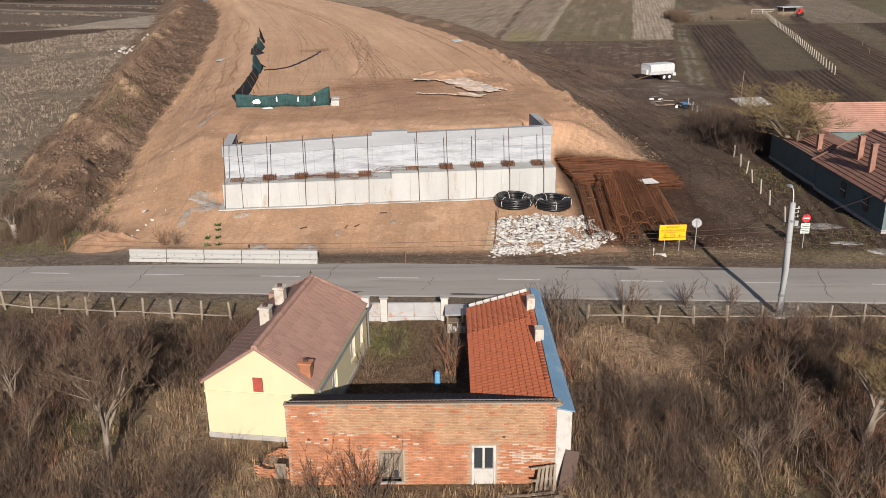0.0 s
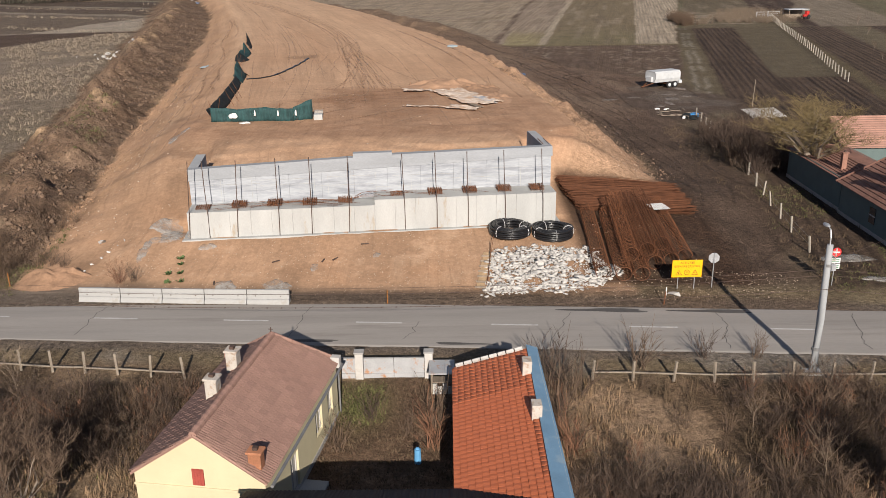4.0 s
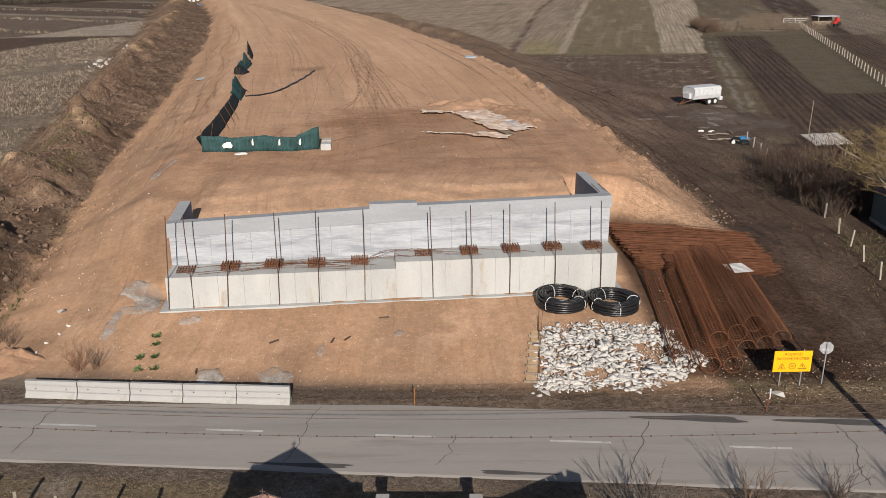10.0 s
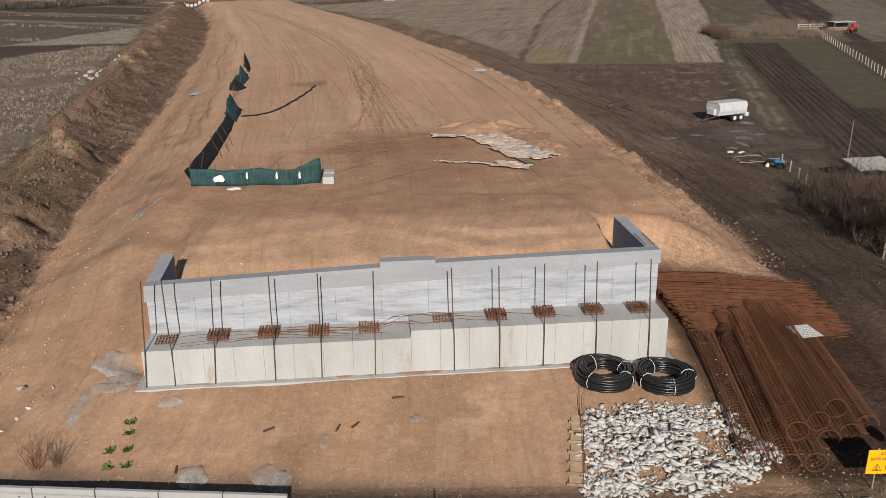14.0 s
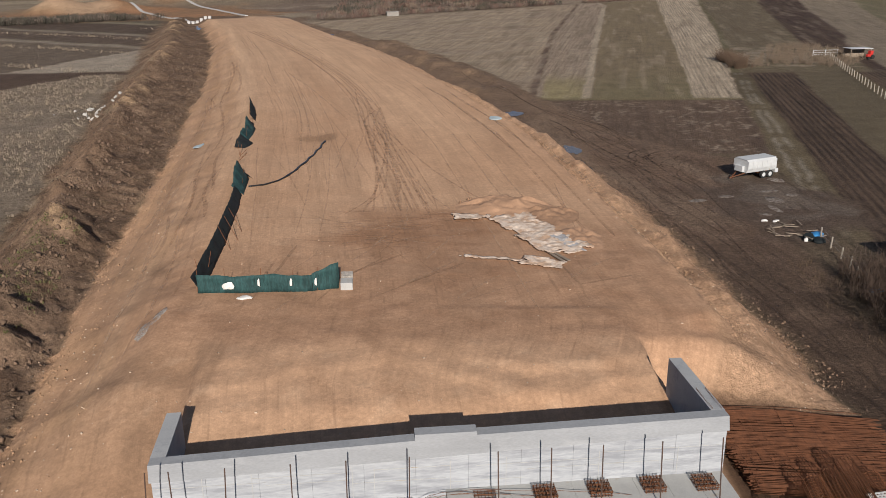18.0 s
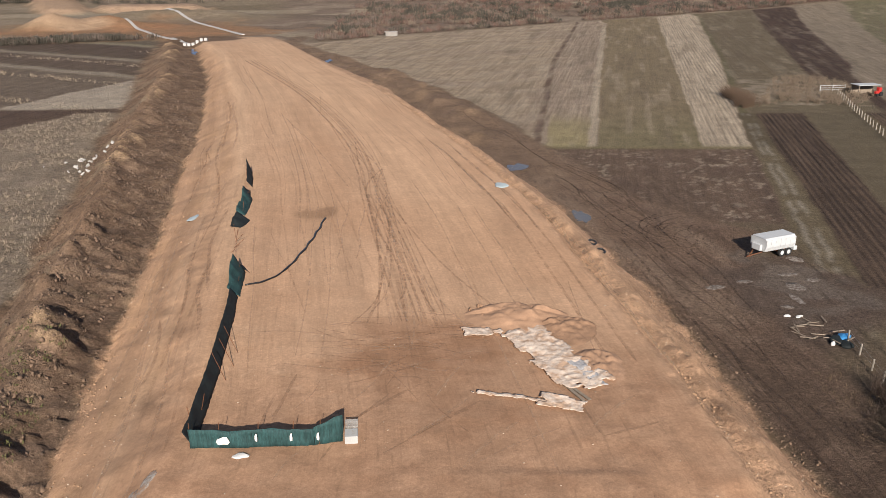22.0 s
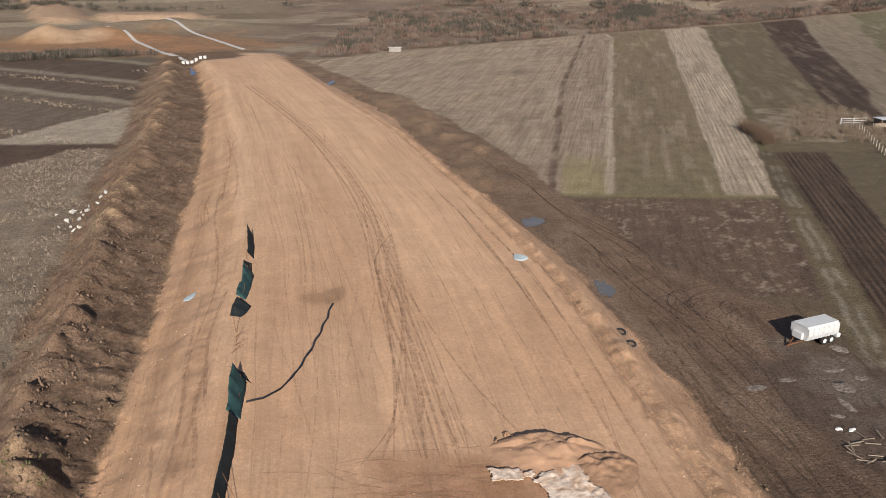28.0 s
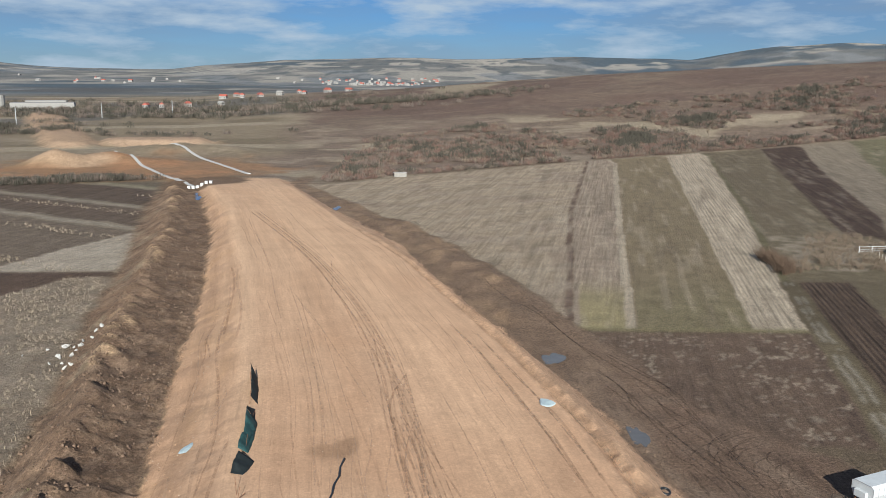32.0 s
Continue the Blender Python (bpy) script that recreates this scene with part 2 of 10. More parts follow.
def add_tube(bm, a, b, r0, r1=None, n=6, caps=True):
    """A straight tapered rod from a to b."""
    a, b = Vector(a), Vector(b)
    r1 = r0 if r1 is None else r1
    d = (b - a).normalized()
    u = d.orthogonal().normalized()
    w = d.cross(u)
    rings = []
    for p, r in ((a, r0), (b, r1)):
        rings.append([bm.verts.new(p + (u * math.cos(2 * math.pi * k / n) + w * math.sin(2 * math.pi * k / n)) * r) for k in range(n)])
    for k in range(n):
        bm.faces.new((rings[0][k], rings[0][(k + 1) % n], rings[1][(k + 1) % n], rings[1][k]))
    if caps:
        bm.faces.new(rings[0][::-1])
        bm.faces.new(rings[1])
    return rings


def add_path_tube(bm, pts, r, n=6, closed=False):
    """A tube along a line of points."""
    pts = [Vector(p) for p in pts]
    rings = []
    up = Vector((0, 0, 1))
    for i, p in enumerate(pts):
        q0 = pts[i - 1] if (i or closed) else p
        q1 = pts[(i + 1) % len(pts)] if (i < len(pts) - 1 or closed) else p
        d = (q1 - q0).normalized()
        u = d.cross(up)
        u = u.normalized() if u.length > 1e-3 else Vector((1, 0, 0))
        w = d.cross(u)
        rr = r[i] if isinstance(r, (list, tuple)) else r
        rings.append([bm.verts.new(p + (u * math.cos(2 * math.pi * k / n) + w * math.sin(2 * math.pi * k / n)) * rr) for k in range(n)])
    last = len(rings) if closed else len(rings) - 1
    for i in range(last):
        a, b = rings[i], rings[(i + 1) % len(rings)]
        for k in range(n):
            bm.faces.new((a[k], b[k], b[(k + 1) % n], a[(k + 1) % n]))
    if not closed:
        bm.faces.new(rings[0])
        bm.faces.new(rings[-1][::-1])


# ---- noise over arrays ----
def lattice(ix, iy, seed):
    h = (ix.astype(np.int64) * 374761393 + iy.astype(np.int64) * 668265263 + seed * 1442695041) & 0xFFFFFFFF
    h = ((h ^ (h >> 13)) * 1274126177) & 0xFFFFFFFF
    return ((h ^ (h >> 16)) & 0xFFFF) / 65535.0


def vnoise(x, y, size, seed=0):
    """Smooth noise from -1 to 1 with features of that size in metres."""
    x, y = np.asarray(x, float) / size, np.asarray(y, float) / size
    ix, iy = np.floor(x), np.floor(y)
    fx, fy = x - ix, y - iy
    fx, fy = fx * fx * (3 - 2 * fx), fy * fy * (3 - 2 * fy)
    kx, ky = np.uint32(374761393), np.uint32(668265263)
    hx = ix.astype(np.int64).astype(np.uint32) * kx
    hy = iy.astype(np.int64).astype(np.uint32) * ky + np.uint32((seed * 1442695041) & 0xFFFFFFFF)

    def corner(h):
        h = (h ^ (h >> np.uint32(13))) * np.uint32(1274126177)
        return ((h ^ (h >> np.uint32(16))) & np.uint32(0xFFFF)) * (1 / 65535.0)

    low = corner(hx + hy)
    low += (corner(hx + kx + hy) - low) * fx
    hy = hy + ky
    top = corner(hx + hy)
    top += (corner(hx + kx + hy) - top) * fx
    return 2 * (low + (top - low) * fy) - 1


def fbm(x, y, size, seed=0, octaves=4):
    s, amp, tot = 0, 1.0, 0
    for k in range(octaves):
        s = s + amp * vnoise(x, y, size / 2**k, seed + k)
        tot += amp
        amp *= 0.55
    return s / tot


def step(a, b, v):
    t = np.clip((v - a) / (b - a), 0, 1)
    return t * t * (3 - 2 * t)


# ---- the lie of the land: lines along which the ground breaks, as (y, x, z) ----
BERM_FOOT = [(60, -33, 0.2), (81, -42, 0.5), (101, -46.4, 0.8), (118, -50, 0.8), (159, -60.6, 0.8), (202, -72, 0.8), (248, -83, 1), (321, -104, 1.2), (393, -120, 1)]
BERM_CREST = [(60, -30, 0.3), (81, -36.5, 3.2), (103, -40.5, 4.2), (144, -50, 4.5), (175, -59, 4.3), (206, -66, 4.3), (267, -80, 4.3), (326, -97, 4), (393, -116, 2)]
DITCH = [(60, -28, 0.2), (74, -29, 1.7), (98, -33.5, 2.3), (143, -41, 2.3), (167, -46.5, 2.1), (195, -51.5, 2), (223, -58, 2), (270, -69, 2), (340, -91, 1.8), (393, -110, 1)]
LEFT_CREST = [(57, -22.5, 0.15), (63, -21, 1.6), (66, -20.6, 2.4), (70, -21, 3.5), (76, -22.5, 4.9), (84, -23, 5.4), (92, -23.4, 5.4), (125, -29, 5.4), (159, -34.8, 5.2), (224, -50, 5), (303, -73, 5), (340, -87, 4.6), (393, -108, 2)]
RIGHT_CREST = [(57, 12, 0.15), (63, 11, 1.2), (68, 10, 1.5), (76.5, 10, 1.6), (78.2, 10.5, 1.9), (82.0, 12.0, 4.9), (85.5, 12.6, 5.2), (91, 11.8, 5.3), (110, 9.6, 5.2), (128, 7, 5.2), (145, 4.6, 5.1), (178, -3.5, 5), (237, -21, 5), (280, -38, 5), (348, -62, 4.6), (393, -78, 2)]
RIGHT_TOE = [(57, 13, 0.1), (63, 13.5, 0.8), (68, 17, 1.0), (76.5, 20.5, 1.1), (80, 20.6, 0.9), (84, 20.2, 0.35), (90, 19.8, 0.3), (104, 18.2, 0.2), (123, 17, 0.1), (146, 13.3, 0), (170, 8.5, 0), (208, -4, 0), (275, -23, 0), (331, -47, 0), (393, -72, 0.3)]


def along(line, y):
    ys, xs, zs = zip(*line)
    return np.interp(y, ys, xs), np.interp(y, ys, zs)


def road_y(x):
    return 53.0 - 0.0625 * x


FIELD_END = [(-60, 394), (-45, 405), (-10, 438), (62, 497), (135, 538), (196, 556), (240, 561), (330, 572), (430, 590)]


def field_end(x):
    """How far north the strip fields reach."""
    xs, ys = zip(*FIELD_END)
    return np.interp(x, xs, ys)


# heaps tipped from trucks along the spoil bank: place along it, offset from its crest, radius, height
pile_rnd = random.Random(17)
TIPPED = []
tip_y = 66.0
while tip_y < 385:
    TIPPED.append((tip_y, pile_rnd.gauss(0.2, 1.3), pile_rnd.uniform(2.0, 4.0), pile_rnd.uniform(0.6, 1.7)))
    tip_y += pile_rnd.uniform(1.6, 5.5)


def tipped_heaps(x, y, crest):
    z = np.zeros(x.shape)
    for py, off, rad, h in TIPPED:
        near = np.abs(y - py) < rad
        if near.any():
            d = np.hypot(x[near] - crest[near] - off, y[near] - py) / rad
            z[near] = np.maximum(z[near], h * np.clip(1.08 - d, 0, 0.95))
    return z


EYE0 = (-10.0, 59.5)
HILL = [(-0.60, 0), (-0.3, 2), (-0.17, 9), (-0.05, 20), (0.08, 33), (0.21, 43), (0.34, 50), (0.52, 58), (0.9, 62), (1.5, 55), (4, 30)]
RANGE = [(-4, 70), (-0.9, 70), (-0.52, 66), (-0.47, 50), (-0.42, 42), (-0.32, 40), (-0.28, 62), (-0.19, 88), (-0.09, 100), (-0.03, 106), (0.01, 100), (0.08, 104), (0.14, 112), (0.24, 108), (0.28, 102), (0.34, 140), (0.38, 158), (0.44, 164), (0.52, 160), (0.9, 140), (4, 90)]


def height(x, y):
    x, y = np.asarray(x, float), np.asarray(y, float)
    yy = np.clip(y, 57, 392)
    foot, crest, ditch = along(BERM_FOOT, yy), along(BERM_CREST, yy), along(DITCH, yy)
    lc, rc, toe = along(LEFT_CREST, yy), along(RIGHT_CREST, yy), along(RIGHT_TOE, yy)
    knots = [foot, crest, ditch, lc, rc, toe]
    wob = 1.2 * fbm(x, y, 9, 3)
    xw = x + np.where(x < lc[0] - 2, wob, 0.25 * wob)
    z = np.where(xw < foot[0], foot[1] * step(-60, 0, xw - foot[0]) * 1.0, 0.0)
    for a, b in zip(knots, knots[1:]):
        t = np.clip((xw - a[0]) / np.maximum(b[0] - a[0], 0.1), 0, 1)
        if a is rc:
            t = t + (np.interp(t, [0, 0.12, 0.22, 0.6, 0.8, 1], [0, 0.13, 0.16, 0.46, 0.76, 1]) - t) * step(86, 96, y) * (1 - step(250, 330, y))
        z = np.where((xw >= a[0]) & (xw < b[0]), a[1] + (b[1] - a[1]) * t, z)
    z = np.where(xw >= toe[0], toe[1] * (1 - step(0, 12, xw - toe[0])), z)
    z = np.where(y < 57, z * step(55.5, 57, y), z)
    z = z * (1 - step(392, 430, y))
    # the hollow behind the abutment and its ragged scarp
    lip = np.interp(x, [-24, -22, -18, -13.7, -7.6, -2.8, 0, 4, 8, 11, 13], [74, 75.5, 77.6, 79.8, 81.3, 78.8, 77.6, 78, 79.3, 79.5, 74]) + 0.5 * fbm(x, y, 3.2, 8) + 0.35 * vnoise(x, y, 1.1, 9)
    yl = -0.1092 * (x + 17.5) + 0.994 * (y - 64.0)
    xl = 0.994 * (x + 17.5) + 0.1092 * (y - 64.0)
    inside = step(-0.6, 0.4, xl) * (1 - step(26.1, 27.0, xl)) * step(2.2, 2.6, yl) * (y < 86)
    low = np.interp(yl, [2, 5, 9, 13, 17], [3.4, 3.9, 4.85, 5.15, 5.25])
    z = z * (1 - inside) + inside * (low + (5.35 - low) * (0.6 * step(-0.7, 0.1, y - lip) + 0.4 * step(-0.5, 0.1, y - lip + 2.6 + 0.6 * vnoise(x, y, 2.5, 28))))
    # front bench where the wall stands
    kerb = road_y(x) + 3.3
    run = (y - kerb) / np.maximum(64.0 + 0.11 * (x + 17.5) - kerb, 1)
    front = step(-2.5, -0.5, xl) * (1 - step(27.0, 29.5, xl)) * (1 - step(2.0, 2.4, yl)) * step(0, 0.06, run)
    ramp = 1.8 * np.interp(run, [0, 0.1, 0.5, 0.9, 1.0], [0.03, 0.09, 0.5, 0.94, 1.0]) - 0.4 * step(24, 27.5, xl) * run
    z = z * (1 - front) + ramp * front
    z = z - 0.45 * (1 - step(41, 47, y))
    # far country
    dx, dy = x - EYE0[0], y - EYE0[1]
    r = np.hypot(dx, dy)
    a = np.where(dy > 1, dx / np.maximum(dy, 1), np.sign(dx) * 4)
    hc = np.interp(a, *zip(*HILL))
    hf = np.interp(a, *zip(*RANGE))
    hill = hc * step(430, 1000, r) * (1 - step(1050, 1900, r)) + 2.5 * fbm(x, y, 140, 5) * step(380, 600, r) * (1 - step(1000, 1500, r))
    far = (hf - 12) * step(2300, 3700, r) * (0.93 + 0.07 * fbm(x, y, 300, 6)) + step(1200, 2200, r) * 3
    z = z + hill + far + 0.0075 * np.maximum(0, r - 480) * (dy > 0)
    # the cut and spoil heaps of the works further on
    z = z + 8 * np.maximum(0, 1 - np.hypot((x + 193) / 17, (y - 456) / 15)) + 5 * np.exp(-(((x + 172) / 16) ** 2 + ((y - 470) / 12) ** 2)) * (1 + 0.3 * fbm(x, y, 18, 9)) + 5 * np.exp(-(((x + 150) / 45) ** 2 + ((y - 520) / 22) ** 2)) * (1 + 0.4 * fbm(x, y, 14, 10))
    # low terraces of spoil and the next length of embankment
    z = z + 3.2 * step(0.25, 0.6, np.exp(-(((x + 0.52 * y - 60) / 16) ** 2)) * step(520, 560, y) * (1 - step(800, 900, y)) + 0.12 * fbm(x, y, 16, 58))
    z = z + 3.5 * step(0.35, 0.6, np.exp(-(((x + 185) / 40) ** 2 + ((y - 575) / 16) ** 2)) + 0.3 * fbm(x, y, 14, 59))
    # roughness
    flat = 1 - step(2.7, 3.3, np.abs(y - road_y(x)))
    soft = np.where(xw < lc[0], 1.0, 0.35) * (1 - flat)
    near = 1 - step(400, 900, r)
    z = z + soft * near * (0.10 * fbm(x, y, 2.2, 11) + 0.22 * fbm(x, y, 8, 12) * (xw < foot[0] + 30))
    edge_r = step(0.0, 0.6, x - rc[0]) * (1 - step(-1.0, 0.2, x - toe[0])) * step(82, 90, y) * (1 - step(220, 300, y))
    off_r = x - rc[0] + 0.7 * fbm(x, y, 9, 51)
    tooth = 0.55 + 0.45 * np.abs(fbm(x, y, 2.0, 52)) * 2
    z = z + edge_r * (0.60 * np.exp(-(((off_r - 0.7) / 0.6) ** 2)) * tooth - 0.50 * np.exp(-(((off_r - 2.2) / 0.75) ** 2)) + 0.62 * np.exp(-(((off_r - 3.9) / 0.9) ** 2)) * tooth + 0.16 * np.abs(fbm(x, y, 1.5, 53)))
    worked = step(lc[0] - 8, lc[0] - 6, x) * (1 - step(-1, 0.5, x - toe[0])) * step(57.5, 60, y) * (1 - step(88, 110, y)) * (1 - flat)
    z = z + worked * (0.07 * fbm(x, y, 1.3, 60) + 0.10 * np.minimum(0, fbm(x + 0.6 * y, y * 0.5, 3.0, 62)))
    bank_f = step(9.5, 11, x) * (1 - step(18, 20, x)) * step(77, 78.5, y) * (1 - step(83, 86, y))
    z = z + bank_f * (0.35 * fbm(x, y * 0.5, 1.4, 56) - 0.25 * np.abs(fbm(x, y, 2.6, 57)))
    z = z + edge_r * np.exp(-(((off_r - 2.6) / 1.6) ** 2)) * (0.30 * np.abs(fbm(x, y, 1.1, 63)) - 0.1)
    wind = step(2.5, 6, x - toe[0]) * (1 - step(11, 19, x - toe[0])) * step(192, 215, y) * (1 - step(330, 375, y))
    z = z + wind * (2.2 * np.maximum(0, 0.35 + fbm(x, y, 13, 64)) + 0.7 * np.abs(fbm(x, y, 4, 65)))
    z = z + edge_r * step(1.5, 3.0, off_r) * (0.75 * np.maximum(0, fbm(x, y, 4.5, 66)) + 0.35 * np.abs(fbm(x, y, 1.7, 67)) - 0.5 * np.maximum(0, fbm(x, y, 6, 68)))
    foot_r = step(-1.6, -0.2, x - toe[0]) * (1 - step(1.2, 2.6, x - toe[0])) * step(86, 92, y) * (1 - step(300, 390, y))
    z = z + foot_r * (0.55 * np.maximum(0, fbm(x, y, 3.2, 54)) + 0.30 * np.abs(fbm(x, y, 1.3, 55)))
    on_berm = np.where((xw > foot[0]) & (xw < ditch[0]) & (y > 62) & (y < 393), 1.0, 0.0)
    z = z + on_berm * (0.5 * np.abs(fbm(x, y, 7.5, 21)) + 0.8 * np.abs(fbm(x, y + 0.4 * x, 2.4, 23)) + 0.65 * np.abs(fbm(x * 0.7, y * 1.3, 1.3, 22)) + 0.6 * np.maximum(0, fbm(x, y, 16, 24)) - 0.85)
    if on_berm.any():
        wx_ = x + 0.9 * fbm(x, y, 3.5, 25)
        z = z + on_berm * tipped_heaps(np.atleast_1d(wx_), np.atleast_1d(y), np.atleast_1d(crest[0])).reshape(z.shape)
    # wheel-worn hollows of the haul strip beside the spoil bank
    haul = step(0.5, 2.0, x - ditch[0]) * (1 - step(-1.5, 0.0, x - lc[0])) * step(72, 84, y) * (1 - step(300, 380, y))
    z = z + haul * (0.16 * fbm(x * 1.4, y / 4, 2.2, 26) + 0.05 * fbm(x, y, 0.9, 27))
    return z - 0.05 * flat


# ---- the ground sheet ----
def axis_of(stops):
    """Grid lines from (start, end, first step, last step) stretches."""
    out = [stops[0][0]]
    for a, b, s0, s1 in stops:
        v = a
        while v < b - 1e-6:
            f = (v - a) / (b - a)
            v = min(b, v + s0 * (s1 / s0) ** f)
            out.append(v)
    return np.array(out)


gx = axis_of([(-4600, -2400, 160, 50), (-2400, -900, 50, 26), (-900, -160, 26, 4), (-160, -60, 4, 0.9), (-60, -47, 0.6, 0.42), (-47, 22, 0.41, 0.41), (22, 62, 0.5, 0.6), (62, 130, 0.7, 1.5), (130, 900, 1.5, 26), (900, 2400, 26, 50), (2400, 4600, 50, 160)])
gy = axis_of([(-1500, -60, 200, 10), (-60, 22, 10, 0.8), (22, 57, 0.5, 0.5), (57, 130, 0.40, 0.43), (130, 250, 0.5, 1.3), (250, 700, 1.4, 5), (700, 1600, 5, 24), (1600, 4700, 24, 60)])
GX, GY = np.meshgrid(gx, gy)
GZ = height(GX, GY)
gxl, gyl, gzl = gx.tolist(), gy.tolist(), GZ.tolist()


def ground_at(x, y):
    """The height of the sheet at a place."""
    i = min(max(int(gx.searchsorted(x, 'right')) - 1, 0), len(gxl) - 2)
    j = min(max(int(gy.searchsorted(y, 'right')) - 1, 0), len(gyl) - 2)
    u, v = (x - gxl[i]) / (gxl[i + 1] - gxl[i]), (y - gyl[j]) / (gyl[j + 1] - gyl[j])
    a, b = gzl[j], gzl[j + 1]
    return (a[i] * (1 - u) + a[i + 1] * u) * (1 - v) + (b[i] * (1 - u) + b[i + 1] * u) * v


def tone(x, y, size, seed=0):
    return fbm(x, y, size, seed, 3)


def paint(x, y):
    """Base colour of the soil and, last, how deep it is furrowed."""
    n1, n2, n3 = tone(x, y, 14, 31), tone(x, y, 4, 32), tone(x, y, 45, 33)
    col = np.zeros(x.shape + (4,))

    def lay(mask, c, furrow=0.0):
        m = np.clip(mask, 0, 1)[..., None]
        col[:] = col * (1 - m) + np.array([*c, furrow]) * m

    yy = np.clip(y, 57, 392)
    foot, crest, ditch = along(BERM_FOOT, yy)[0], along(BERM_CREST, yy)[0], along(DITCH, yy)[0]
    lc, rc, toe = along(LEFT_CREST, yy)[0], along(RIGHT_CREST, yy)[0], along(RIGHT_TOE, yy)[0]
    wx = x + 1.5 * tone(x, y, 7, 34)
    dx, dy = x - EYE0[0], y - EYE0[1]
    r = np.hypot(dx, dy)
    a = np.where(dy > 1, dx / np.maximum(dy, 1), np.sign(dx) * 4)
    # dry grass country
    lay(np.ones(x.shape), (0.155, 0.115, 0.07))
    lay(step(-0.1, 0.5, n1), (0.20, 0.155, 0.095))
    lay(step(0.1, 0.6, n3) * 0.6, (0.12, 0.10, 0.05))
    # scrub south of the road
    south = 1 - step(46, 48, y + 0.06 * x)
    lay(south, (0.10, 0.068, 0.042))
    lay(south * (1 - step(-0.15, 0.1, vnoise(x, y, 6, 61))), (0.25, 0.178, 0.112))
    lay(south * step(0.0, 0.35, tone(x, y, 2.2, 62)) * 0.6, (0.19, 0.125, 0.078))
    glade = np.exp(-(((x - 9.5) / 4.5) ** 2 + ((y - 41.8) / 3.6) ** 2))
    lay(south * step(0.3, 0.6, glade + 0.25 * n2), (0.255, 0.175, 0.112))
    yard_in = step(-6.5, -5.8, x) * (1 - step(1.0, 1.4, x)) * step(33, 34, y) * (1 - step(46, 46.6, y))
    lay(south * step(0.15, 0.5, n1) * 0.7, (0.10, 0.07, 0.043))
    lay(south * step(0.3, 0.6, tone(x, y, 9, 35)) * (1 - step(0.3, 0.5, glade)) * 0.7, (0.10, 0.10, 0.035))
    lay(yard_in, (0.125, 0.08, 0.052))
    lay(yard_in * step(0.0, 0.35, tone(x, y, 1.4, 36)) * 0.6, (0.185, 0.12, 0.078))
    lay(yard_in * np.exp(-(((x + 3.6) / 1.3) ** 2 + ((y - 44) / 1.8) ** 2)), (0.105, 0.11, 0.04))
    # left fields: straw, dark ploughed bands and weeds, lying across
    left = (1 - step(-1, 1, wx - foot)) * step(60, 62, y)
    v = y + 0.62 * (x + 60) + 2 * n1
    lay(left, (0.23, 0.182, 0.134), 0.0)
    lay(left * step(-0.1, 0.4, tone(x, y, 5, 80)) * 0.6, (0.185, 0.142, 0.103))
    lay(left * step(0.05, 0.4, tone(x, y, 1.8, 81)) * 0.5, (0.295, 0.24, 0.18))
    lay(left * step(0.2, 0.5, tone(x, y * 0.6, 16, 82)) * 0.5, (0.15, 0.125, 0.08))
    y_dark = y + 0.6 * n2
    ploughed = left * step(-0.8, 0.8, y_dark - np.interp(x, (-130, -104, -88), (176, 196, 231))) * (1 - step(-0.8, 0.8, y_dark - 235.5))
    lay(ploughed, (0.098, 0.066, 0.048), 0.5)
    pale_w = left * step(-0.8, 0.8, y_dark - 236.5) * (1 - step(-0.8, 0.8, y_dark - np.interp(x, (-110, -92), (238, 284))))
    lay(pale_w, (0.345, 0.29, 0.225), 0.3)
    over = left * step(-0.8, 0.8, y_dark - np.maximum(236.5, np.interp(x, (-110, -92), (238, 284))))
    lay(over, (0.15, 0.115, 0.085), 0.4)
    for v0, v1, c, f in ((262, 268, (0.27, 0.225, 0.17), 0), (268, 292, (0.115, 0.084, 0.062), 0.7), (292, 298, (0.24, 0.20, 0.15), 0), (298, 330, (0.10, 0.072, 0.053), 0.8), (330, 337, (0.22, 0.19, 0.13), 0), (337, 352, (0.13, 0.105, 0.075), 0.5), (352, 420, (0.2, 0.17, 0.115), 0)):
        lay(over * step(-1.0, 1.0, v - v0) * (1 - step(-1.0, 1.0, v - v1)), c, f)
    # right fields in strips between straight borders, as (y, x)
    end = field_end(x)
    strips = step(-1.0, 1.0, y - 200.3 - 0.5 * tone(x, y, 5, 61)) * (1 - step(-2, 2, y - end)) * step(0, 2, wx - toe - 4)

    def border(*pts):
        ys, xs = zip(*pts)
        return np.interp(y, ys, xs)

    lines = [border((200, 11.2), (330, 29.8), (490, 61.0)), border((200, 22.2), (232, 27.8), (303, 40.5), (484, 74)), border((200, 42.8), (235, 50.3), (328, 69.3), (512, 107)), border((200, 52.4), (246, 63.8), (335, 87), (523, 131)), border((200, 77), (290, 99.7), (346, 115), (548, 169)), border((200, 90), (297, 114.6), (324, 126), (546, 192)), border((200, 112), (300, 139), (550, 222))]
    xs_ = x + 0.45 * tone(x, y, 3, 83) + 0.35 * tone(x, y, 14, 84)

    def between(a0, a1, soft=0.35):
        return strips * step(-soft, soft, xs_ - a0) * (1 - step(-soft, soft, xs_ - a1))

    lay(strips, (0.27, 0.21, 0.148), 0.65)
    lay(between(lines[0] - 0.8, lines[0] + 0.9), (0.115, 0.078, 0.056), 0.3)
    lay(between(lines[0] + 0.9, lines[1]), (0.245, 0.19, 0.14), 0.8)
    lay(between(lines[1] - 1.2, lines[1] + 0.8) * 0.85, (0.345, 0.285, 0.21), 0.4)
